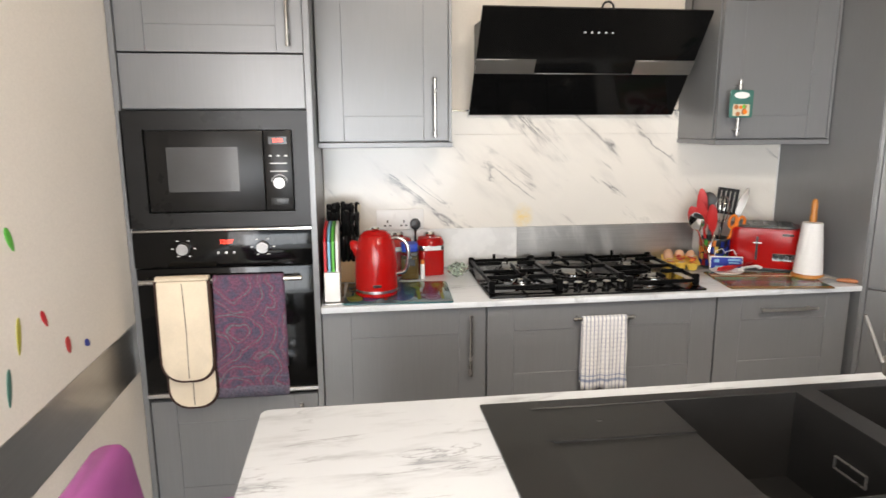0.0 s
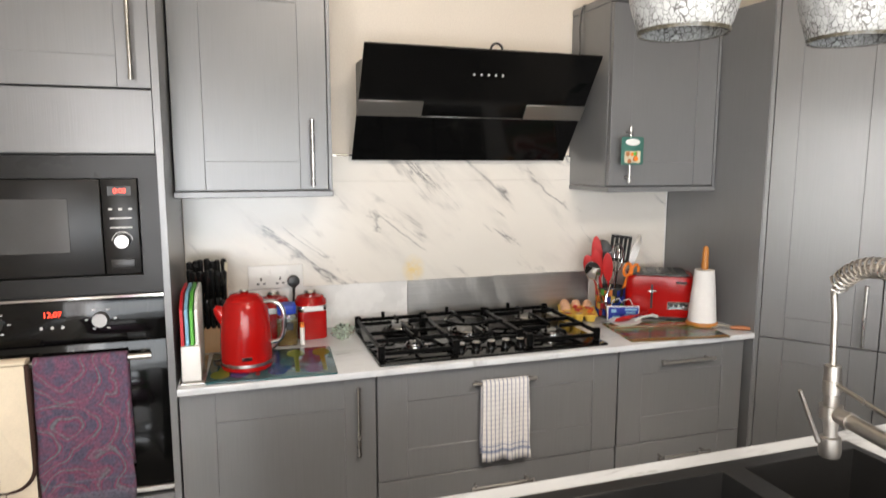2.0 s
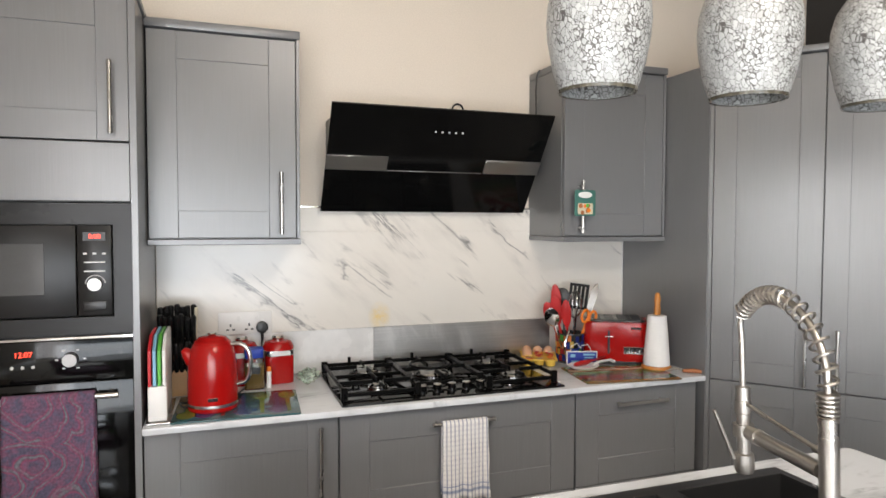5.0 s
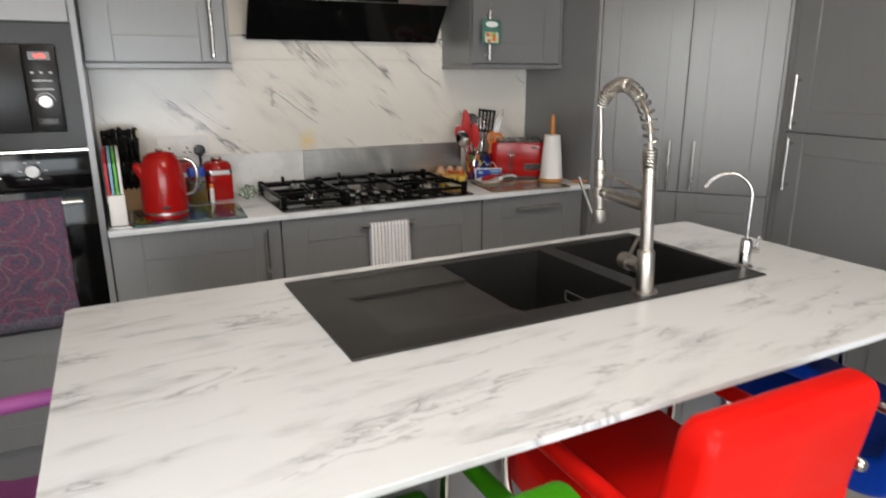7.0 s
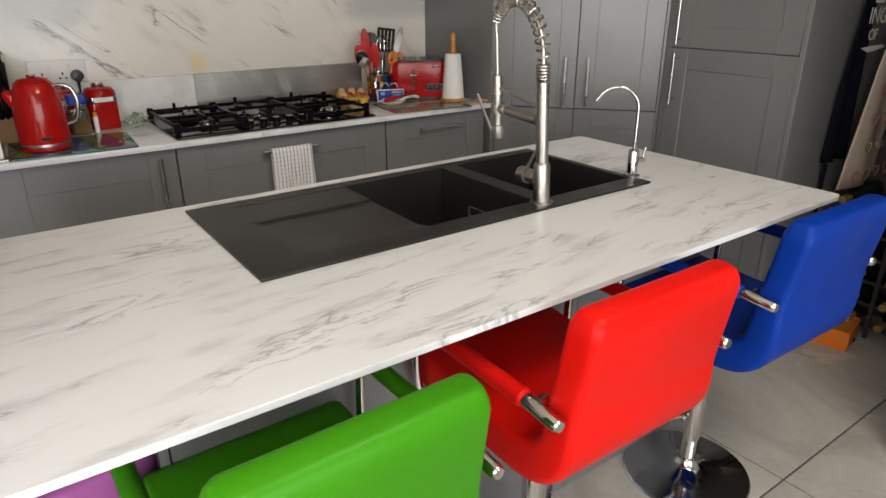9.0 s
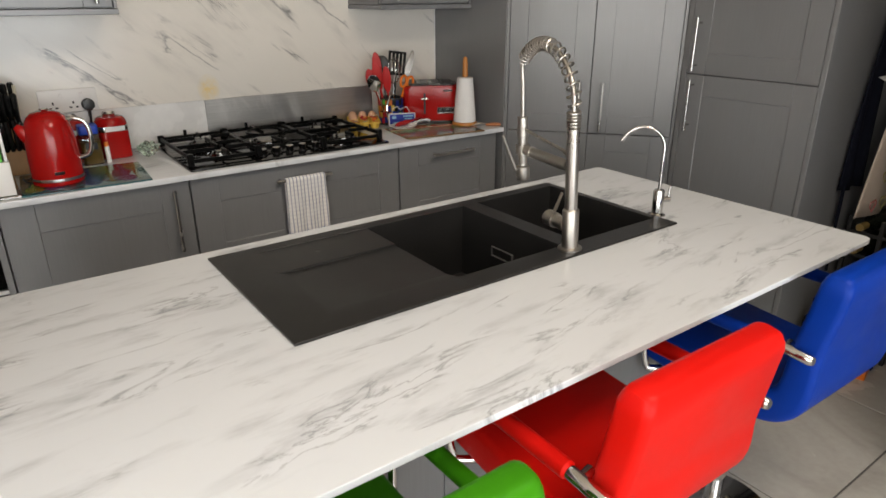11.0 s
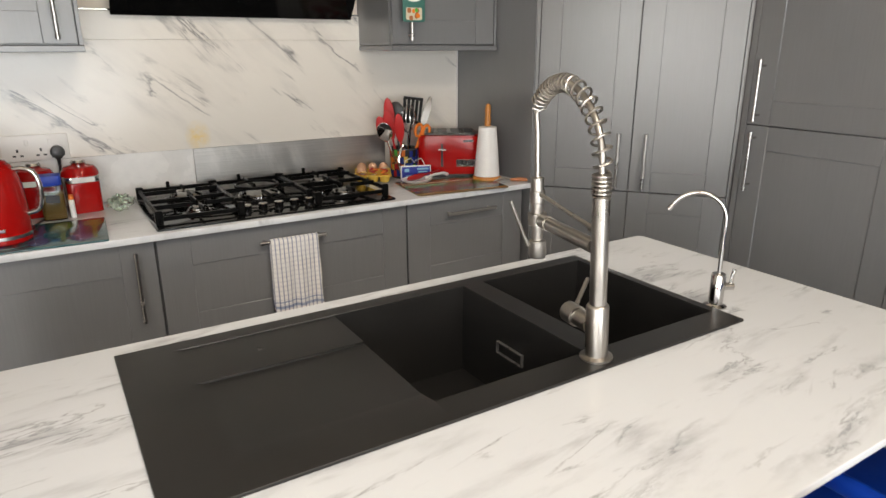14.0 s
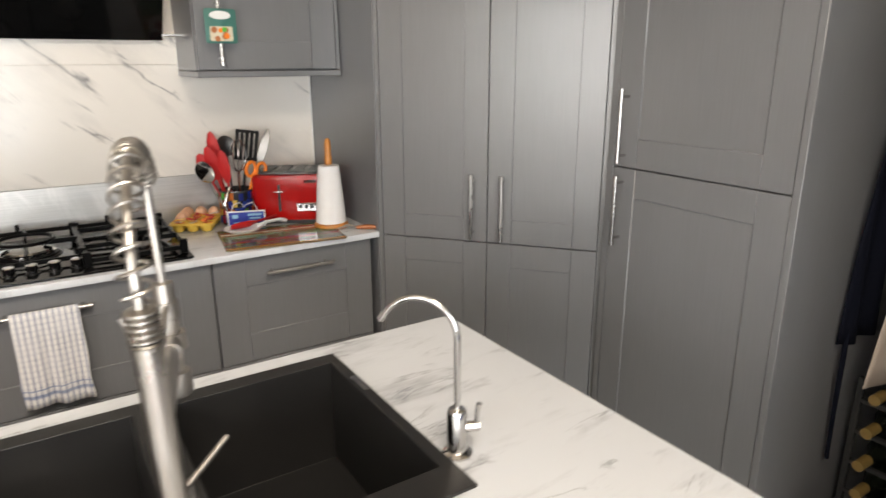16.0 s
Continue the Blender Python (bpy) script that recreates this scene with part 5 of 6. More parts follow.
stool(2.802, 0.930, "l_blue", "blue", -1, 0.728)
stool(1.148, 1.312, "l_purple", "purple", -88, 0.736)

# ---- pendant lamps ----


def pendant(x, y, z):
    ob = thing("pendant_lamp", (x, y, z), "white crackle-glass mosaic pendant lamp hung above the island", "pendant lamp", "pendant lamps over the island")
    prof = [(0.072, 0.0), (0.079, 0.016), (0.089, 0.05), (0.098, 0.10), (0.1005, 0.135), (0.098, 0.17), (0.088, 0.205), (0.068, 0.236), (0.045, 0.254), (0.026, 0.262)]
    bm = B()
    lathe(bm, prof + [(r - 0.004, h - 0.001) for r, h in reversed(prof)], 48, (0, 0, 0), True)
    part("shade", bm, "crackle", ob)
    bm = B()
    lathe(bm, [(0.0695, -0.002), (0.0745, -0.002), (0.076, 0.004), (0.071, 0.004)], 48, (0, 0, 0), True)
    part("rim", bm, "olive_rim", ob, "dark bare glass rim")
    bm = B()
    lathe(bm, [(0.0, 0.255), (0.030, 0.258), (0.030, 0.268), (0.018, 0.285), (0.010, 0.315), (0.0, 0.317)], 24)
    part("cap", bm, "chrome", ob)
    bm = B()
    cyl(bm, (0, 0, 0.31), (0, 0, CEIL - z - 0.02), 0.003, seg=8)
    part("cord", bm, "white", ob)
    bm = B()
    lathe(bm, [(0.0, 0.0), (0.045, 0.0), (0.05, 0.006), (0.05, 0.02), (0.0, 0.02)], 28, (0, 0, CEIL - z - 0.0205))
    part("ceiling_rose", bm, "chrome", ob)
    bm = B()
    lathe(bm, [(0.0, 0.10), (0.012, 0.103), (0.024, 0.125), (0.026, 0.145), (0.018, 0.175), (0.013, 0.20), (0.013, 0.255), (0.0, 0.256)], 20)
    part("bulb", bm, "white", ob, "unlit white bulb")
    return ob


for x, y in ((2.118, 1.515), (2.447, 1.470), (2.775, 1.430)):
    pendant(x, y, 1.775)

# ---- things on the worktop ----
Z1 = WT + 0.0006

# switched sockets with a black plug
so = thing("double_socket", (0, 0, 0), "white double wall socket with a black plug", "socket")
bm = B()
box(bm, (1.416, SY - 0.011, 1.079), (1.618, SY - 0.0003, 1.167), 0.0025)
plate = part("plate", bm, "white", so)
for x in (1.462, 1.532):
    for dx, dz, w, h_ in ((0, 0.008, 0.006, 0.011), (-0.011, -0.010, 0.010, 0.006), (0.011, -0.010, 0.010, 0.006)):
        bm = B()
        box(bm, (x + dx - w / 2, SY - 0.0116, 1.108 + dz - h_ / 2), (x + dx + w / 2, SY - 0.0105, 1.108 + dz + h_ / 2))
        part("pin_hole", bm, "black_plastic", plate)
    bm = B()
    box(bm, (x + 0.024, SY - 0.0145, 1.132), (x + 0.036, SY - 0.0105, 1.152), 0.0015, 1)
    part("switch", bm, "white", plate)
bm = B()
box(bm, (1.602, SY - 0.0118, 1.128), (1.607, SY - 0.0108, 1.144))
part("neon", bm, "white", plate)
pl = thing("plug", (1.580, SY - 0.0112, 1.105), "black moulded plug with a hanging cable", "plug")
bm = B()
prism(bm, [(0.023 * math.cos(a * 0.3307) * (1.0 if math.sin(a * 0.3307) > -0.3 else 0.8), 0.024 * math.sin(a * 0.3307)) for a in range(19)], 0, 0.032, 0.004, FACE)
part("body", bm, "black_plastic", pl)
bm = B()
tube(bm, [(0, -0.018, -0.015), (0, -0.020, -0.05), (-0.004, -0.02, -0.10), (-0.008, -0.03, -0.16), (-0.02, -0.06, -0.192), (-0.05, -0.12, -0.1955), (-0.10, -0.25, -0.1955)], [0.007, 0.0045, 0.0035, 0.0035, 0.0035, 0.0035, 0.0035], 8)
part("cable", bm, "black_plastic", pl)

# glass work-saver mats
mt = thing("glass_mat", (1.477, 2.652, Z1), "dark teal glass worktop saver printed with coloured spoons", "mat", "", -3)
bm = B()
prism(bm, rounded_rect(-0.195, 0.195, -0.155, 0.150, 0.008), 0, 0.005, 0.001)
part("glass", bm, "tealglass", mt)
r = random.Random(11)
for k, (cx, col) in enumerate(((-0.10, "p_blue"), (-0.045, "p_red"), (0.015, "p_blue"), (0.075, "p_green"), (0.125, "p_violet"), (0.16, "p_green"), (-0.155, "p_green"))):
    flip = 1 if k % 2 else -1
    bm = B()
    pts = [(cx + 0.030 * math.cos(a * 0.3142), flip * 0.085 + 0.042 * math.sin(a * 0.3142)) for a in range(20)]
    prism(bm, pts, 0.0052, 0.0055)
    prism(bm, [(cx - 0.006, -0.13 * flip * 0.9), (cx + 0.006, -0.13 * flip * 0.9), (cx + 0.008, flip * 0.05), (cx - 0.008, flip * 0.05)][:: (1 if flip < 0 else 1)], 0.0052, 0.0054)
    part("print", bm, col, mt, "printed spoon shape")
mt2 = thing("glass_mat", (2.955, 2.625, Z1), "glass worktop saver with red and green stripes", "mat", "", -8)
bm = B()
prism(bm, rounded_rect(-0.200, 0.200, -0.135, 0.135, 0.008), 0, 0.005, 0.001)
part("glass", bm, "tartan", mt2)
r = random.Random(17)
y0 = -0.128
while y0 < 0.118:
    wd = 0.006 + 0.012 * r.random()
    bm = B()
    prism(bm, [(-0.194, y0), (0.194, y0), (0.194, y0 + wd), (-0.194, y0 + wd)], 0.0052, 0.0055)
    part("print", bm, r.choice(("p_crimson", "p_leaf", "p_crimson", "p_leaf", "card", "p_violet", "p_rust")), mt2, "printed stripe")
    y0 += wd + 0.002 + 0.004 * r.random()

# kettle
kt = thing("kettle", (1.397, 2.640, Z1 + 0.0054), "glossy red electric kettle with chrome handle", "kettle")
bm = B()
lathe(bm, [(0.0, 0.0), (0.074, 0.0), (0.078, 0.004), (0.079, 0.016), (0.0, 0.016)], 48)
part("base", bm, "red_gloss", kt)
bm = B()
lathe(bm, [(0.0, 0.0165), (0.0785, 0.0165), (0.0792, 0.021), (0.0785, 0.026), (0.0, 0.026)], 48)
part("band", bm, "handle", kt, "chrome band")
bm = B()
lathe(bm, [(0.0, 0.0265), (0.0785, 0.0265), (0.0790, 0.05), (0.0785, 0.10), (0.0760, 0.15), (0.0710, 0.19), (0.0650, 0.214), (0.0590, 0.226), (0.0, 0.226)], 48)
bd = part("body", bm, "red_gloss", kt)
bm = B()
tube(bm, smooth([(-0.052, 0.0, 0.150), (-0.066, 0.0, 0.178), (-0.080, 0.0, 0.198), (-0.090, 0.0, 0.208)], 4), [0.022, 0.0225, 0.023, 0.0225, 0.022, 0.021, 0.020, 0.0185, 0.017, 0.015, 0.013, 0.011, 0.009], 16)
part("spout", bm, "red_gloss", kt)
bm = B()
lathe(bm, [(0.0, 0.2265), (0.0585, 0.2265), (0.056, 0.233), (0.050, 0.238), (0.0, 0.238)], 40)
part("rim", bm, "red_gloss", kt)
bm = B()
lathe(bm, [(0.0, 0.2385), (0.049, 0.2385), (0.043, 0.246), (0.028, 0.2515), (0.0, 0.253)], 36)
lid = part("lid", bm, "red_gloss", kt)
bm = B()
lathe(bm, [(0.0, 0.2533), (0.011, 0.2535), (0.015, 0.258), (0.013, 0.262), (0.0, 0.263)], 20)
part("lid_knob", bm, "chrome", lid)
hv = Vector((0.96, -0.28, 0)).normalized()
bm = B()
tube(bm, smooth([hv * 0.056 + Vector((0, 0, 0.219)), hv * 0.085 + Vector((0, 0, 0.222)), hv * 0.112 + Vector((0, 0, 0.206)), hv * 0.122 + Vector((0, 0, 0.165)), hv * 0.119 + Vector((0, 0, 0.120)), hv * 0.106 + Vector((0, 0, 0.092)), hv * 0.077 + Vector((0, 0, 0.083))], 6), 0.0075, 14)
part("handle", bm, "chrome", kt, "curved chrome handle")
bm = B()
box(bm, (-0.015, -0.0812, 0.042), (0.015, -0.0765, 0.053), 0.001, 1)
part("badge", bm, "chrome", kt, "small chrome badge")
bm = B()
tube(bm, [(-0.075, 0.01, 0.004), (-0.095, 0.0, 0.012), (-0.102, 0.02, 0.02), (-0.09, 0.06, 0.006), (-0.06, 0.14, -0.001)], 0.0035, 8)
part("power_cable", bm, "black_plastic", kt)
for c in kt.children_recursive:
    c.data.transform(Matrix.Diagonal((1, 1, 0.95, 1)))

# chopping boards in a holder
cb = thing("chopping_board_set", (0, 0, 0), "coloured chopping boards in a white and clear stand", "chopping boards")
bm = B()
box(bm, (1.206, 2.516, Z1), (1.276, 2.80, Z1 + 0.008), 0.002, 1)
part("stand_base", bm, "handle", cb)
bm = B()
box(bm, (1.212, 2.526, Z1 + 0.0085), (1.266, 2.575, Z1 + 0.115), 0.004)
part("stand", bm, "white", cb)
for k, col in enumerate(("b_red", "b_blue", "b_green", "b_white")):
    bm = B()
    x = 1.2135 + k * 0.0135
    out = [(2.580, Z1 + 0.009), (2.81, Z1 + 0.009), (2.81, Z1 + 0.215 + 0.01 * k), (2.77, Z1 + 0.262), (2.60, Z1 + 0.262), (2.527, Z1 + 0.225), (2.527, Z1 + 0.117), (2.580, Z1 + 0.117)]
    prism(bm, out, x, x + 0.009, 0.001, Matrix(((0, 0, 1, 0), (1, 0, 0, 0), (0, 1, 0, 0), (0, 0, 0, 1))))
    part("board", bm, col, cb, {"b_red": "red", "b_blue": "blue", "b_green": "green", "b_white": "white"}[col] + " chopping board")

# knife block
kb = thing("knife_block", (1.276, 2.930, Z1), "pale wooden knife block full of black-handled knives", "knife block")
bm = B()
prism(bm, [(-0.085, 0.0), (0.06, 0.0), (0.09, 0.15), (-0.01, 0.195), (-0.085, 0.075)], -0.066, 0.066, 0.003, Matrix(((0, 0, 1, 0), (1, 0, 0, 0), (0, 1, 0, 0), (0, 0, 0, 1))))
part("block", bm, "pine", kb)
for row, (y0, z0, n, ln) in enumerate(((0.02, 0.180, 7, 0.135), (-0.028, 0.150, 7, 0.135), (-0.072, 0.082, 7, 0.115))):
    for k in range(n):
        bm = B()
        x = -0.055 + k * 0.11 / (n - 1)
        d = Vector((0.018 * math.sin(k * 2.3 + row), -0.22, 0.97)).normalized()
        ln = (0.138, 0.138, 0.115)[row] * (0.94 + 0.1 * ((k * 5 + row * 3) % 4) / 4)
        p = Vector((x, y0, z0))
        tube(bm, [p, p + d * 0.012, p + d * ln * 0.55, p + d * ln * 0.95, p + d * ln], [0.0085, 0.0098, 0.0088, 0.0108, 0.007], 8)
        kn = part("knife", bm, "knife_black", kb)
        bm = B()
        cyl(bm, p + d * ln * 0.86 + Vector((-0.0088, -0.002, 0)), p + d * ln * 0.86 + Vector((0.0088, -0.002, 0)), 0.0018, seg=8)
        part("rivet", bm, "chrome", kn)
bm = B()
tube(bm, [(0.062, -0.01, 0.19), (0.064, -0.03, 0.26), (0.066, -0.036, 0.305)], 0.006, 8)
part("knife_steel", bm, "card", kb, "pale handled sharpener")

# canisters, coffee jar and lighter


def canister(x, y, rz):
    ob = thing("canister", (x, y, Z1), "red enamel storage canister with clip lid", "canister", "red canisters", rz)
    bm = B()
    prism(bm, rounded_rect(-0.052, 0.052, -0.052, 0.052, 0.018, 5), 0.0, 0.105, 0.003)
    part("body", bm, "red_gloss", ob)
    bm = B()
    prism(bm, rounded_rect(-0.0535, 0.0535, -0.0535, 0.0535, 0.019, 5), 0.1055, 0.126, 0.002)
    part("band", bm, "handle", ob, "dull metal band")
    bm = B()
    lathe(bm, [(0.0, 0.1262), (0.060, 0.1262), (0.058, 0.140), (0.048, 0.156), (0.024, 0.163), (0.0, 0.163)], 32)
    part("lid", bm, "red_gloss", ob)
    bm = B()
    lathe(bm, [(0.0, 0.1632), (0.022, 0.1632), (0.024, 0.170), (0.020, 0.178), (0.0, 0.178)], 24)
    part("lid_knob", bm, "chrome", ob)
    bm = B()
    box(bm, (-0.036, -0.0560, 0.107), (0.036, -0.0537, 0.1245), 0.0008, 1)
    part("label_plate", bm, "b_white", ob)
    return ob


canister(1.634, 2.962, 6)
canister(1.500, 2.965, 0)
jr = thing("coffee_jar", (1.540, 2.882, Z1), "square glass jar of brown granules with blue lid", "jar")
bm = B()
prism(bm, rounded_rect(-0.036, 0.036, -0.036, 0.036, 0.010, 4), 0.0, 0.112, 0.003)
part("jar", bm, "jar_glass", jr)
bm = B()
prism(bm, rounded_rect(-0.033, 0.033, -0.033, 0.033, 0.009, 4), 0.004, 0.085)
part("contents", bm, "coffee", jr)
bm = B()
prism(bm, rounded_rect(-0.034, 0.034, -0.034, 0.034, 0.012, 4), 0.1125, 0.145, 0.003)
part("lid", bm, "royal", jr, "royal blue lid")
bm = B()
prism(bm, [(-0.022, -0.01), (0.02, -0.014), (0.022, 0.012), (-0.02, 0.016)], 0.0363, 0.0368, 0, Matrix.Translation((0, 0, 0.070)) @ FACE)
part("paper_label", bm, "black_plastic", jr)
# slimmer than it is deep
for c in jr.children_recursive:
    c.data.transform(Matrix.Diagonal((0.96, 1.0, 1.02, 1)))
lt = thing("lighter", (1.592, 2.862, Z1), "small white tube with an orange cap", "tube")
bm = B()
cyl(bm, (0, 0, 0), (0, 0, 0.062), 0.0088, seg=16)
part("tube", bm, "white", lt)
bm = B()
cyl(bm, (0, 0, 0.0625), (0, 0, 0.078), 0.0082, 0.007, 16)
part("cap", bm, "orange", lt)

# crumpled clear plastic beside the hob
bm = B()
r = random.Random(4)
bmesh.ops.create_icosphere(bm, subdivisions=3, radius=0.040)
for v in bm.verts:
    k = 0.75 + 0.55 * noise.noise(v.co * 55)
    v.co = Vector((v.co.x * 1.25 * k, v.co.y * 1.0 * k, v.co.z * 0.85 * k))
zl = min(v.co.z for v in bm.verts)
for v in bm.verts:
    v.co += Vector((1.742, 2.880, Z1 - zl))
tagged(part("crumpled_bag", bm, "green_plastic"), "crumpled clear green plastic wrapper on the worktop", "wrapper")

# eggs in a yellow tray
eg = thing("egg_tray", (2.745, 2.925, Z1), "yellow egg tray with brown eggs", "egg tray", "", -25)
bm = B()
for i in range(3):
    for j in range(4):
        lathe(bm, [(0.012, 0.0), (0.019, 0.004), (0.0245, 0.030), (0.026, 0.034), (0.0235, 0.034), (0.017, 0.008), (0.0, 0.006)], 10, (-0.05 + i * 0.048, -0.072 + j * 0.048, 0))
prism(bm, rounded_rect(-0.080, 0.076, -0.102, 0.102, 0.012), 0.028, 0.031)
part("tray", bm, "yellow", eg)
r = random.Random(9)
for i in range(3):
    for j in range(4):
        cx, cy = -0.05 + i * 0.048, -0.072 + j * 0.048
        if (i, j) in ((0, 3), (1, 3), (0, 2), (0, 1), (2, 3)):
            bm = B()
            bmesh.ops.create_uvsphere(bm, u_segments=14, v_segments=10, radius=0.0225)
            for v in bm.verts:
                v.co.z *= 1.28 if v.co.z > 0 else 1.12
                v.co += Vector((cx, cy, 0.032))
            part("egg", bm, "egg", eg)
            continue
        for k in range(4):
            bm = B()
            a, ln, wd = r.random() * 6.28, 0.014 + 0.007 * r.random(), 0.005 + 0.004 * r.random()
            m = Matrix.Translation((cx + 0.016 * (r.random() - 0.5), cy + 0.016 * (r.random() - 0.5), 0.0335 + 0.0035 * k)) @ Matrix.Rotation(a, 4, "Z") @ Matrix.Rotation(radians(-16 + 32 * r.random()), 4, "Y")
            prism(bm, [(-ln, -wd), (ln * 0.7, -wd * 1.1), (ln, wd * 0.4), (ln * 0.2, wd), (-ln * 0.8, wd * 0.8)], 0, 0.0016, 0, m)
            part("torn_card", bm, ("b_red", "card", "b_red", "yellow", "b_red", "orange")[(k + i + j) % 6], eg)

# crock of utensils
ck = thing("utensil_crock", (2.888, 2.905, Z1), "patterned ceramic crock packed with kitchen utensils", "utensil pot")
bm = B()
lathe(bm, [(0.0, 0.0), (0.056, 0.0), (0.060, 0.01), (0.063, 0.125), (0.0625, 0.13), (0.058, 0.128), (0.055, 0.012), (0.0, 0.010)], 32)
pot = part("pot", bm, "dark_grey", ck)
r = random.Random(21)
for row in range(4):
    for k in range(16):
        a0, lo = -215 + k * 16 + 6 * (row % 2), 0.010 + row * 0.029
        hi = lo + 0.0265
        bm = B()
        vs = []
        for s_ in range(3):
            a = radians(a0 + s_ * 7.2)
            for z in (lo, hi):
                rr = 0.0604 + 0.0025 * (z / 0.13) + 0.0008
                vs.append(bm.verts.new((rr * math.cos(a), rr * math.sin(a), z + 0.003 * math.sin(k * 2 + row))))
        for s_ in range(2):
            q = s_ * 2
            bm.faces.new((vs[q], vs[q + 2], vs[q + 3], vs[q + 1]))
        bmesh.ops.solidify(bm, geom=bm.faces[:], thickness=0.0006)
        part("glaze_patch", bm, r.choice(("orange", "orange", "yellow", "b_red", "b_red", "royal", "royal", "deepblue", "black_plastic", "b_green")), pot)



def utensil(name, x, y, lean, az, length, head, hw, hl, hcol, scol, kind):
    d = Vector((math.sin(radians(lean)) * math.cos(radians(az)), math.sin(radians(lean)) * math.sin(radians(az)), math.cos(radians(lean))))
    p = Vector((x, y, 0.014))
    bm = B()
    tube(bm, [p, p + d * length * 0.5, p + d * length], [0.0055, 0.005, 0.0042], 8)
    ob = part(name, bm, scol, ck)
    side = d.cross(Vector((-0.53, -0.85, 0))).normalized()
    fwd = side.cross(d)
    m = Matrix((side, d, fwd)).transposed().to_4x4()
    m.translation = p + d * length
    bm = B()
    if kind == "spoon":
        prism(bm, [(hw * math.cos(a * 0.3307), hl / 2 + hl / 2 * math.sin(a * 0.3307)) for a in range(19)], -0.002, 0.003, 0.0015, m)
    elif kind == "slotted":
        for k in range(-2, 3):
            prism(bm, [(k * hw * 0.4 - hw * 0.15, 0.01), (k * hw * 0.4 + hw * 0.15, 0.01), (k * hw * 0.42 + hw * 0.15, hl), (k * hw * 0.42 - hw * 0.15, hl)], -0.0012, 0.0012, 0, m)
        prism(bm, [(-hw, 0), (hw, 0), (hw, 0.014), (-hw, 0.014)], -0.0013, 0.0013, 0, m)
        prism(bm, [(-hw * 1.02, hl - 0.012), (hw * 1.02, hl - 0.012), (hw * 0.9, hl), (-hw * 0.9, hl)], -0.0013, 0.0013, 0, m)
    elif kind == "whisk":
        for k in range(5):
            a = k * math.pi / 5
            pts = [m @ Vector((math.sin(t * math.pi / 10) * hw * math.cos(a), hl * (1 - math.cos(t * math.pi / 10)) / 2, math.sin(t * math.pi / 10) * hw * math.sin(a))) for t in range(11)]
            tube(bm, pts, 0.0014, 5)
            pts = [m @ Vector((-math.sin(t * math.pi / 10) * hw * math.cos(a), hl * (1 - math.cos(t * math.pi / 10)) / 2, -math.sin(t * math.pi / 10) * hw * math.sin(a))) for t in range(11)]
            tube(bm, pts, 0.0014, 5)
    else:
        prism(bm, [(-hw * 0.35, 0), (hw * 0.35, 0), (hw * 0.8, hl * 0.22), (hw, hl * 0.5), (hw * 0.92, hl * 0.74), (hw * 0.6, hl * 0.92), (hw * 0.15, hl), (-hw * 0.3, hl * 0.95), (-hw * 0.75, hl * 0.76), (-hw, hl * 0.5), (-hw * 0.8, hl * 0.22)], -0.0028, 0.0028, 0.0018, m)
    part(head, bm, hcol, ob)


utensil("serving_spoon", -0.03, -0.02, 24, 195, 0.17, "spoon_bowl", 0.032, 0.085, "chrome", "chrome", "spoon")
utensil("spatula", -0.015, 0.0, 17, 195, 0.165, "spatula_blade", 0.025, 0.130, "silicone", "silicone", "flat")
utensil("spatula", -0.02, 0.02, 9, 185, 0.19, "spatula_blade", 0.023, 0.145, "silicone", "silicone", "flat")
utensil("spoon", -0.01, -0.02, 12, 215, 0.15, "spoon_bowl", 0.022, 0.125, "silicone", "silicone", "flat")
utensil("turner", -0.02, 0.0, 22, 180, 0.16, "turner_blade", 0.027, 0.115, "silicone", "silicone", "flat")
utensil("whisk", 0.004, -0.01, 3, 340, 0.18, "whisk_wires", 0.030, 0.12, "chrome", "chrome", "whisk")
utensil("fish_slice", 0.02, 0.02, 10, 20, 0.215, "slotted_blade", 0.044, 0.115, "iron", "iron", "slotted")
utensil("palette_knife", 0.03, 0.0, 19, 5, 0.20, "blade", 0.017, 0.15, "dull_steel", "black_plastic", "flat")
utensil("ladle", 0.0, 0.03, 7, 100, 0.23, "ladle_bowl", 0.036, 0.08, "black_plastic", "black_plastic", "spoon")
bm = B()
for cx, cz in ((0.050, 0.205), (0.088, 0.198)):
    tube(bm, [(cx + 0.017 * math.cos(a * 0.3927) + 0.004 * math.sin(a * 0.39), -0.045, cz + 0.026 * math.sin(a * 0.3927)) for a in range(16)], 0.0062, 8, True)
tube(bm, [(0.056, -0.045, 0.18), (0.045, -0.03, 0.125), (0.03, -0.015, 0.06)], 0.006, 8)
tube(bm, [(0.083, -0.045, 0.174), (0.052, -0.028, 0.125), (0.032, -0.012, 0.06)], 0.006, 8)
part("scissors", bm, "orange", ck, "orange scissor handles")
bm = B()
tube(bm, [(-0.05, -0.058, 0.03), (-0.06, -0.06, 0.09), (-0.035, -0.05, 0.145), (-0.01, -0.03, 0.12)], 0.006, 8)
part("hanging_spoon", bm, "chrome", ck)

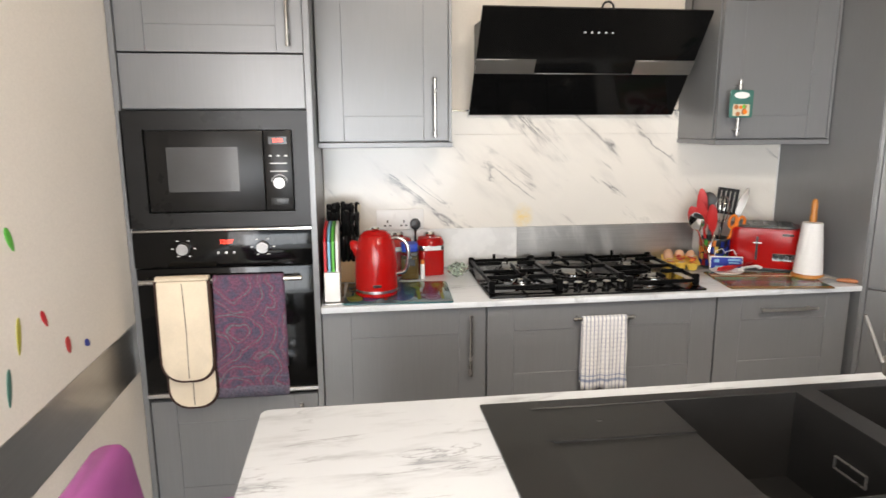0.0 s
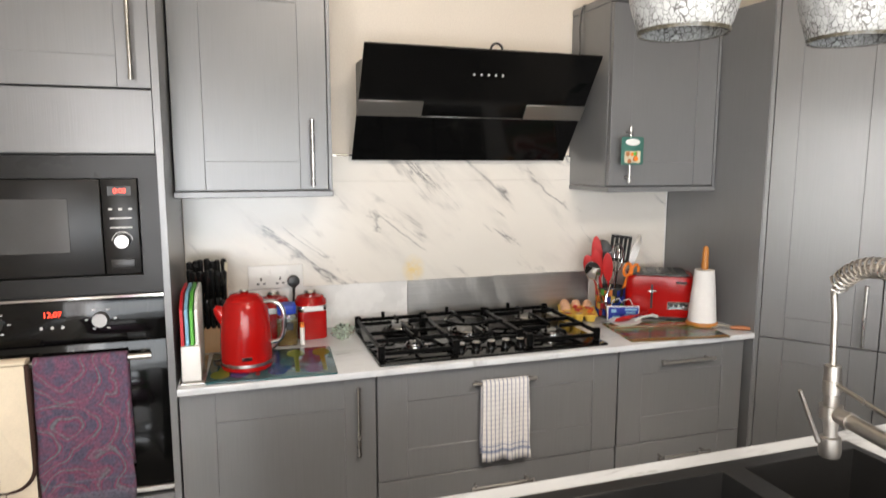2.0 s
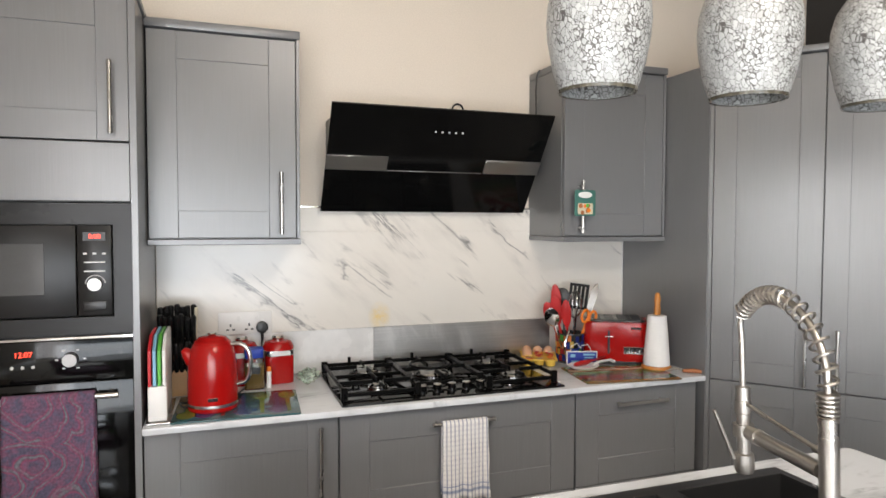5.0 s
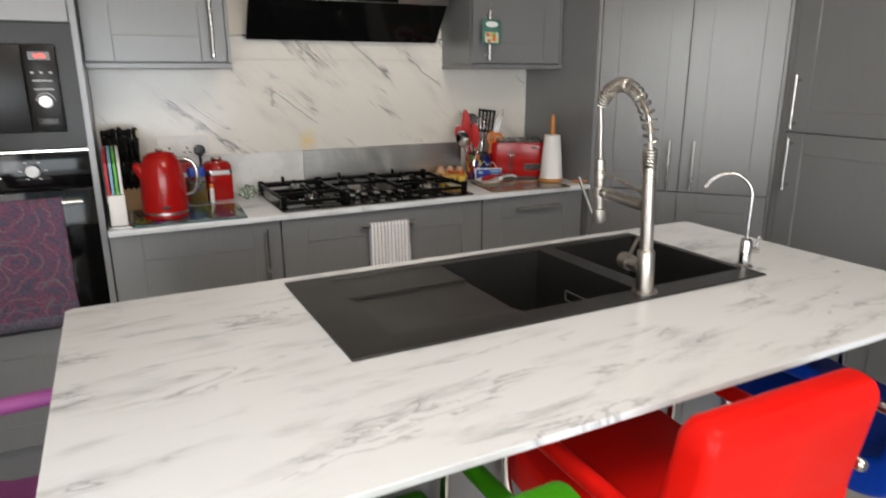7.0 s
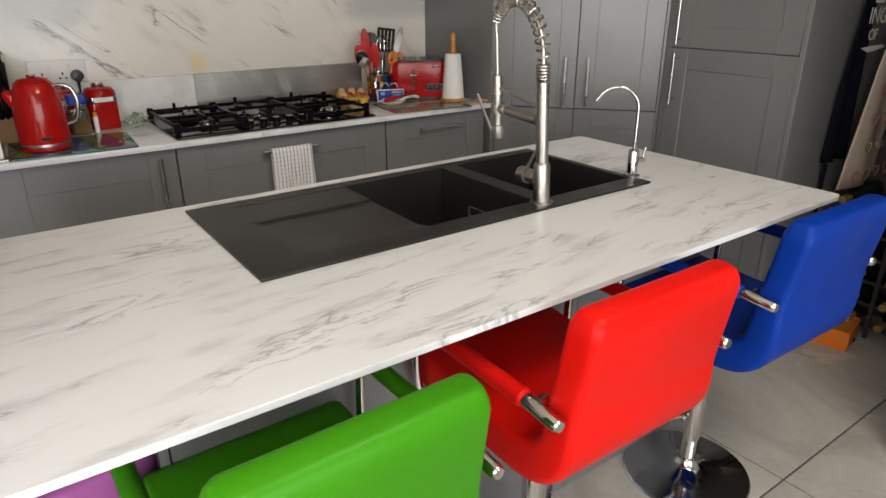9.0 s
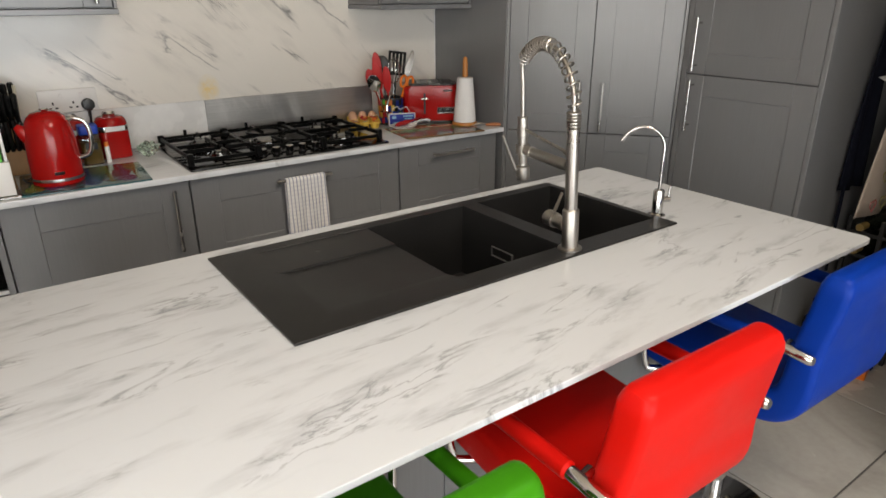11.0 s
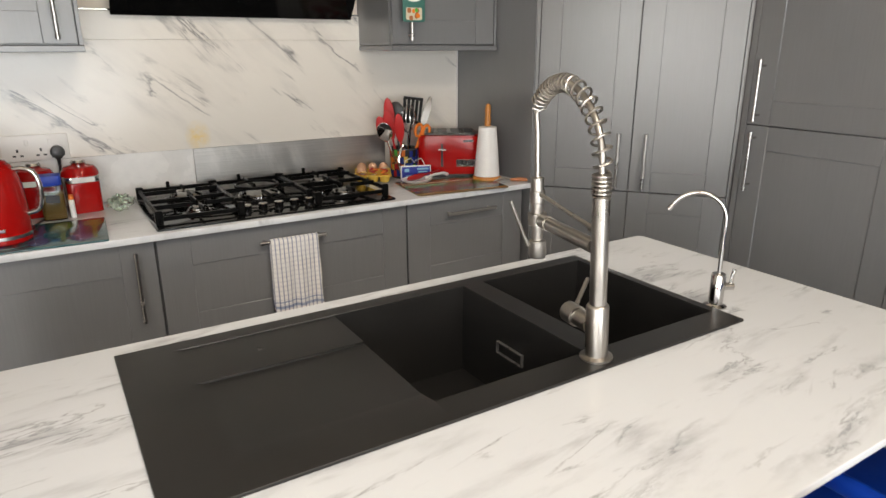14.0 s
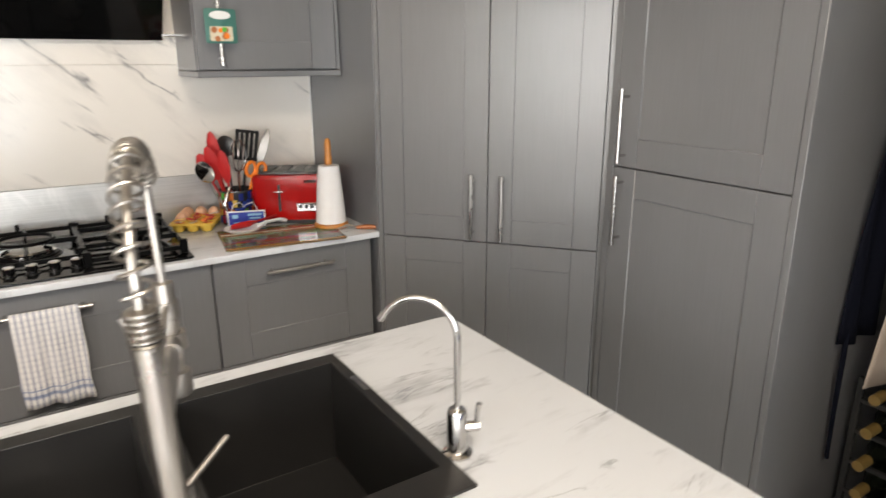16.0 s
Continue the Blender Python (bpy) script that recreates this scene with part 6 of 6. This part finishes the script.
# little sign with a cord
sg = thing("small_sign", (2.893, 2.812, Z1), "small dark blue sign with white lettering and cord", "sign", "", -18)
bm = B()
box(bm, (-0.066, -0.005, 0.002), (0.066, 0.005, 0.062), 0.001, 1)
part("board", bm, "white", sg)
bm = B()
box(bm, (-0.062, -0.0062, 0.006), (0.062, -0.0048, 0.058))
part("face", bm, "deepblue", sg)
for a, b, c, d in ((-0.05, -0.03, 0.036, 0.050), (-0.045, -0.012, 0.014, 0.022), (0.005, 0.055, 0.044, 0.052), (0.01, 0.05, 0.032, 0.038), (0.005, 0.055, 0.022, 0.027), (0.015, 0.045, 0.012, 0.016)):
    bm = B()
    box(bm, (a, -0.0068, c), (b, -0.0060, d))
    part("lettering_bar", bm, "b_blue", sg)
bm = B()
tube(bm, [(-0.05, 0.0, 0.062), (-0.045, 0.0, 0.085), (-0.02, 0.0, 0.095), (-0.005, 0.0, 0.075), (0.0, 0.0, 0.085), (0.025, 0.0, 0.092), (0.035, 0.0, 0.075), (0.04, 0.0, 0.062)], 0.0016, 6)
part("cord", bm, "white", sg)

# spoon rest with a red spoon
sr = thing("spoon_rest", (2.86, 2.745, Z1 + 0.0052), "white ceramic spoon rest holding a red spoon", "spoon rest", "", 6)
bm = B()
lathe(bm, [(0.0, 0.0), (0.040, 0.0), (0.056, 0.010), (0.058, 0.014), (0.054, 0.013), (0.038, 0.004), (0.0, 0.004)], 28)
for v in bm.verts:
    v.co.x *= 1.2
part("rest", bm, "white", sr)
bm = B()
tube(bm, [(0.05, 0.0, 0.010), (0.09, 0.0, 0.020), (0.14, 0.0, 0.022), (0.165, 0.0, 0.012)], [0.012, 0.009, 0.009, 0.008], 10, False, 0.5)
part("rest_handle", bm, "white", sr)
bm = B()
tube(bm, [(-0.045, 0.0, 0.020), (-0.02, 0.0, 0.021), (0.02, 0.002, 0.022), (0.05, 0.004, 0.026), (0.14, 0.03, 0.032)], [0.012, 0.020, 0.020, 0.008, 0.006], 10, False, 0.35)
part("spoon", bm, "silicone", sr)

# toaster
tz = thing("toaster", (3.092, 2.858, Z1), "glossy red four-slice toaster with chrome lever", "toaster", "", -30)
bm = B()
prism(bm, rounded_rect(-0.120, 0.120, -0.095, 0.125, 0.028, 5), 0.014, 0.172, 0.012)
tb = part("body", bm, "red_gloss", tz)
bm = B()
prism(bm, rounded_rect(-0.113, 0.113, -0.088, 0.118, 0.024, 4), 0.0, 0.0135)
part("foot", bm, "black_plastic", tz)
bm = B()
prism(bm, rounded_rect(-0.102, 0.102, -0.080, 0.110, 0.022, 4), 0.1722, 0.180, 0.003)
tp = part("top_plate", bm, "dark_grey", tz, "dark metal top plate")
for k in range(4):
    bm = B()
    x = -0.075 + k * 0.050
    box(bm, (x - 0.016, -0.066, 0.1802), (x + 0.016, 0.098, 0.1812))
    part("slot", bm, "black_plastic", tp)
for x in (-0.03, ):
    bm = B()
    box(bm, (x - 0.004, -0.0975, 0.045), (x + 0.004, -0.0947, 0.140), 0.0008, 1)
    part("lever_track", bm, "black_plastic", tb)
    bm = B()
    box(bm, (x - 0.016, -0.112, 0.114), (x + 0.016, -0.0977, 0.119), 0.002)
    part("lever", bm, "chrome", tb)
bm = B()
box(bm, (0.025, -0.0985, 0.045), (0.105, -0.0948, 0.075), 0.002, 1)
cp2 = part("badge", bm, "chrome", tb, "chrome control badge")
for k in range(4):
    bm = B()
    box(bm, (0.032 + k * 0.018, -0.0995, 0.056), (0.043 + k * 0.018, -0.0984, 0.068))
    part("button", bm, "black_plastic", cp2)
bm = B()
box(bm, (0.052, -0.0962, 0.146), (0.090, -0.0948, 0.155), 0.0005, 1)
part("nameplate", bm, "chrome", tb)
for c in tz.children_recursive:
    c.data.transform(Matrix.Diagonal((1.14, 1.0, 1.06, 1)))

# kitchen roll
kr = thing("kitchen_roll", (3.158, 2.655, Z1), "white kitchen roll on a wooden holder", "kitchen roll")
bm = B()
lathe(bm, [(0.0, 0.0), (0.061, 0.0), (0.063, 0.004), (0.061, 0.014), (0.055, 0.018), (0.0, 0.018)], 32)
part("base", bm, "orange_wood", kr)
bm = B()
lathe(bm, [(0.0, 0.0185), (0.0545, 0.0185), (0.055, 0.022), (0.047, 0.125), (0.038, 0.226), (0.0, 0.228)], 36)
part("paper", bm, "paper", kr)
bm = B()
lathe(bm, [(0.0, 0.2282), (0.013, 0.229), (0.014, 0.247), (0.0115, 0.272), (0.0125, 0.294), (0.010, 0.316), (0.005, 0.322), (0.0, 0.323)], 18)
part("spindle", bm, "orange_wood", kr, "turned orange wood spindle")

# odds by the end of the worktop
pe = thing("wooden_peeler", (3.215, 2.560, Z1), "small kitchen tool with wooden handle and steel wires", "peeler", "", -35)
bm = B()
tube(bm, [(0.0, 0, 0.008), (0.04, 0, 0.010), (0.085, 0, 0.008)], [0.006, 0.009, 0.006], 10)
part("handle", bm, "brownpic", pe)
bm = B()
for k in range(4):
    tube(bm, [(0.0, 0, 0.008), (-0.03, -0.016 + 0.010 * k, 0.016), (-0.075, -0.020 + 0.013 * k, 0.004)], 0.0018, 6)
part("wires", bm, "chrome", pe)

# recipe card hung on the cabinet handle
cd = thing("hanging_card", (2.838, 2.757 - 0.0425, 1.600), "small printed card hung on the cabinet handle", "card", "", 4)
bm = B()
prism(bm, rounded_rect(-0.050, 0.052, -0.052, 0.054, 0.008), 0, 0.003, 0.0006, FACE)
part("card", bm, "teal", cd)
bm = B()
prism(bm, rounded_rect(-0.036, 0.038, -0.045, 0.000, 0.006), 0.0032, 0.0038, 0, FACE)
part("picture", bm, "card", cd)
bm = B()
prism(bm, [(0.034 * math.cos(a * 0.3142), 0.034 + 0.013 * math.sin(a * 0.3142)) for a in range(20)], 0.0032, 0.0042, 0, FACE)
part("title_oval", bm, "white", cd)
r = random.Random(6)
for k in range(9):
    bm = B()
    x, z = -0.028 + 0.056 * r.random(), -0.038 + 0.034 * r.random()
    q = 0.006 + 0.005 * r.random()
    prism(bm, [(x + q * math.cos(a * 0.785), z + q * math.sin(a * 0.785)) for a in range(8)], 0.0040 + 0.0002 * k, 0.0044 + 0.0002 * k, 0, FACE)
    part("print_patch", bm, ("brownpic", "brownpic", "orange", "b_green")[k % 4], cd)

# ---- leaf stickers on the white wall ----
for y, z, ln, wd, tilt, col, word in ((1.808, 1.286, 0.062, 0.022, 65, "b_green", "green"), (1.915, 1.073, 0.052, 0.018, 60, "b_red", "dark red"), (2.023, 0.969, 0.050, 0.026, 75, "silicone", "red"), (2.136, 0.936, 0.036, 0.020, 30, "deepblue", "blue"), (1.793, 1.070, 0.085, 0.018, 100, "leaf_yellow", "yellow green"), (1.728, 0.974, 0.085, 0.018, 100, "teal", "green")):
    bm = B()
    pts = [(ln / 2 * math.cos(a * 0.3142), wd / 2 * math.sin(a * 0.3142) * (1 + 0.25 * math.cos(a * 0.3142))) for a in range(20)]
    m = Matrix.Translation((LEFT, y, z)) @ Matrix(((0, 0, 1, 0), (1, 0, 0, 0), (0, 1, 0, 0), (0, 0, 0, 1))) @ Matrix.Rotation(radians(180 - tilt), 4, "Z")
    prism(bm, pts, 0.0002, 0.002, 0.0006, m)
    tagged(part("wall_sticker", bm, col), word + " leaf-shaped sticker on the white wall", "sticker", "leaf stickers")

# ---- aprons, wine rack and box beside the fridge unit ----


def hung_cloth(name, outline, y, material, waves, label):
    ob = thing(name, (0, 0, 0), label, "apron")
    x0, x1 = min(p[0] for p in outline), max(p[0] for p in outline)
    bm = B()
    n = 16
    levels = sorted({p[1] for p in outline})
    zs = [levels[0] + (levels[-1] - levels[0]) * k / 18 for k in range(19)]
    rows = []
    for z in zs:
        left = next((a[0] + (b[0] - a[0]) * (z - a[1]) / (b[1] - a[1]) for a, b in zip(outline, outline[1:]) if min(a[1], b[1]) <= z <= max(a[1], b[1]) and a[1] != b[1]), x0)
        rows.append([bm.verts.new((left + (x1 - left) * i / n, y + 0.014 * math.sin(i / n * waves * 6.28 + z * 3) * (0.4 + 0.6 * (levels[-1] - z)), z)) for i in range(n + 1)])
    for a, b in zip(rows, rows[1:]):
        for i in range(n):
            bm.faces.new((a[i], a[i + 1], b[i + 1], b[i]))
    c = part("cloth", bm, material, ob)
    md = c.modifiers.new("thick", "SOLIDIFY")
    md.thickness = 0.003
    return ob


nv = hung_cloth("navy_apron", [(3.952, 0.745), (3.955, 1.03), (3.985, 1.25), (4.02, 1.45), (4.12, 1.85)], 1.250, "navy", 1.5, "dark navy apron with white lettering hung beside the fridge unit")
words("lettering", "ING", 0.085, pose(4.092, 1.225, 1.315, 90, 0, 0), "b_white", nv, "white printed letters")
words("lettering", "OF", 0.060, pose(4.080, 1.225, 1.245, 90, 0, 0), "b_white", nv, "white printed letters")
bm = B()
prism(bm, [(3.995, 1.200), (4.065, 1.180), (4.20, 1.192), (4.20, 1.205), (4.085, 1.204)], -1.2250, -1.2240, 0, Matrix(((1, 0, 0, 0), (0, 0, -1, 0), (0, 1, 0, 0), (0, 0, 0, 1))))
part("flame_print", bm, "b_white", nv)
bm = B()
prism(bm, [(4.040, 1.365), (4.110, 1.365), (4.120, 1.395), (4.098, 1.385), (4.075, 1.430), (4.058, 1.390), (4.042, 1.400)], -1.2250, -1.2240, 0, Matrix(((1, 0, 0, 0), (0, 0, -1, 0), (0, 1, 0, 0), (0, 0, 0, 1))))
part("flame_print", bm, "b_white", nv)
hk = hung_cloth("heart_apron", [(3.958, 0.645), (3.985, 0.80), (4.050, 1.15), (4.19, 1.55), (4.28, 1.75)], 1.165, "cream_cotton", 1.0, "cream apron with outlined hearts hung above the wine rack")
r = random.Random(8)
for j in range(6):
    for i in range(4):
        cx, cz = 4.015 + i * 0.095 + 0.03 * (j % 2) + 0.02 * j, 0.70 + j * 0.115
        if cx > 4.39:
            continue
        s_ = 0.026 + 0.006 * r.random()
        pts = []
        for k in range(24):
            t = k / 24 * 2 * math.pi
            pts.append((cx + s_ * (16 * math.sin(t) ** 3) / 16, 1.143 - 0.004 * (j % 3), cz + s_ * (13 * math.cos(t) - 5 * math.cos(2 * t) - 2 * math.cos(3 * t) - math.cos(4 * t)) / 16))
        bm = B()
        tube(bm, pts, 0.0022, 5, True)
        part("heart", bm, ("pinkline", "oliveline", "mauveline")[(i + j) % 3], hk, "stitched heart outline")
# Apron tie that also fills in the rack's dark shadow below the cloth.
bm = B()
tube(bm, [(3.975, 1.249, 0.80), (3.972, 1.247, 0.70), (3.985, 1.251, 0.55), (3.990, 1.249, 0.38)], [0.007, 0.008, 0.007, 0.006], 8, False, 0.5)
part("tie_and_shade", bm, "navy", nv)
for ob_, x in ((nv, 4.20), (hk, 4.33)):
    bm = B()
    y = 1.250 if ob_ is nv else 1.165
    z = 1.85 if ob_ is nv else 1.75
    tube(bm, [(x - 0.03, y, z), (x - 0.015, y + 0.02, z + 0.12), (x, 1.262, z + 0.17), (x + 0.015, y + 0.02, z + 0.12), (x + 0.03, y, z)], 0.006, 6)
    part("neck_loop", bm, "navy", ob_)
    bm = B()
    cyl(bm, (x + 0.072, 1.2737, z + 0.165), (x + 0.072, 1.240, z + 0.165), 0.007, seg=12)
    tagged(part("coat_hook", bm, "chrome"), "small chrome hook on the end panel", "hook", "apron hooks")

for ob_ in (nv, hk):
    ob_.location.x = 0.072

wr = thing("wine_rack", (0, 0, 0), "dark wine rack full of bottles against the wall", "wine rack")
for y in (0.86, 0.985, 1.11, 1.235):
    for x in (4.16, 4.40):
        bm = B()
        box(bm, (x - 0.010, y - 0.008, 0.0), (x + 0.010, y + 0.008, 0.62), 0.002, 1)
        part("upright", bm, "rubber", wr)
for k in range(6):
    for x in (4.16, 4.40):
        bm = B()
        box(bm, (x - 0.007, 0.862, 0.045 + k * 0.1), (x + 0.007, 1.233, 0.057 + k * 0.1), 0.001, 1)
        part("rail", bm, "rubber", wr)
bottle0 = None
for k in range(6):
    for y in (0.922, 1.047, 1.172):
        if bottle0 is None:
            bottle0 = thing("wine_bottle", (4.085, y, 0.094 + k * 0.1), "dark wine bottle with gold foil lying in the rack", "wine bottle", "bottles in the wine rack")
            bm = B()
            lathe(bm, [(0.0, 0.0), (0.0145, 0.0), (0.0145, 0.07), (0.020, 0.10), (0.034, 0.125), (0.0365, 0.15), (0.0365, 0.30), (0.0, 0.30)], 20)
            bmesh.ops.rotate(bm, verts=bm.verts[:], cent=(0, 0, 0), matrix=Matrix.Rotation(radians(90), 3, "Y"))
            part("glass", bm, "bottle", bottle0)
            bm = B()
            lathe(bm, [(0.0, -0.001), (0.0155, -0.001), (0.0158, 0.055), (0.0148, 0.056), (0.0148, 0.0), (0.0, 0.0005)], 20)
            bmesh.ops.rotate(bm, verts=bm.verts[:], cent=(0, 0, 0), matrix=Matrix.Rotation(radians(90), 3, "Y"))
            part("foil_cap", bm, "foil", bottle0, "gold foil neck")
        else:
            copy_thing(bottle0, pose(4.085 + 0.01 * ((k * 7 + int(y * 100)) % 3 - 1), y, 0.094 + k * 0.1))
sb = thing("standing_bottle", (3.935, 1.207, 0), "dark glass bottle with white label standing on the floor", "bottle")
bm = B()
lathe(bm, [(0.0, 0.0), (0.036, 0.0), (0.0375, 0.004), (0.0375, 0.185), (0.033, 0.205), (0.018, 0.228), (0.0145, 0.245), (0.0145, 0.298), (0.0, 0.299)], 24)
part("glass", bm, "bottle", sb)
bm = B()
lathe(bm, [(0.0379, 0.06), (0.0383, 0.06), (0.0383, 0.14), (0.0379, 0.14)], 24, (0, 0, 0), True)
part("paper_label", bm, "card", sb, "pale body label")
bm = B()
lathe(bm, [(0.0150, 0.240), (0.0156, 0.240), (0.0156, 0.268), (0.0150, 0.268)], 20, (0, 0, 0), True)
part("neck_label", bm, "white", sb, "white neck label")
ob_ = thing("orange_box", (4.045, 1.060, 0), "small orange box on the tiled floor by the rack", "box", "", 12)
bm = B()
for a, b in (((-0.095, -0.07, 0.0), (0.095, 0.07, 0.006)), ((-0.095, -0.07, 0.006), (-0.089, 0.07, 0.085)), ((0.089, -0.07, 0.006), (0.095, 0.07, 0.085)), ((-0.0885, -0.07, 0.006), (0.0885, -0.064, 0.085)), ((-0.0885, 0.064, 0.006), (0.0885, 0.07, 0.085))):
    box(bm, a, b, 0.0015, 1)
part("tray", bm, "orange", ob_)
bm = B()
box(bm, (-0.088, -0.063, 0.007), (0.088, 0.063, 0.080), 0.003, 1)
part("filling", bm, "orange_wood", ob_)
bm = B()
tube(bm, [(-0.02, -0.072, 0.04), (-0.02, -0.080, 0.035), (-0.02, -0.074, 0.02)], 0.004, 6)
part("clasp", bm, "black_plastic", ob_)

# ---- floor tiles ----
TS, TX, TY = 0.772, 3.014, 0.727  # tile pitch and one corner of the grid


def tile_mesh(width):
    bm = B()
    box(bm, (0, 0, -0.006), (width, TS - 0.007, 0.0), 0.0012, 1)
    me = bpy.data.meshes.new("tile")
    bm.to_mesh(me)
    bm.free()
    me.materials.append(M["tile"])
    return me


whole = tile_mesh(TS - 0.007)
cut = tile_mesh(TX - 3 * TS - 0.0035 - LEFT)  # the strip along the west wall
for j in range(-4, 3):
    for i in range(-4, 2):
        t = new("tile", whole if i > -4 else cut)
        t.parent = FLOOR
        t.location = (TX + i * TS + 0.0035 if i > -4 else LEFT, TY + j * TS + 0.0035, 0)
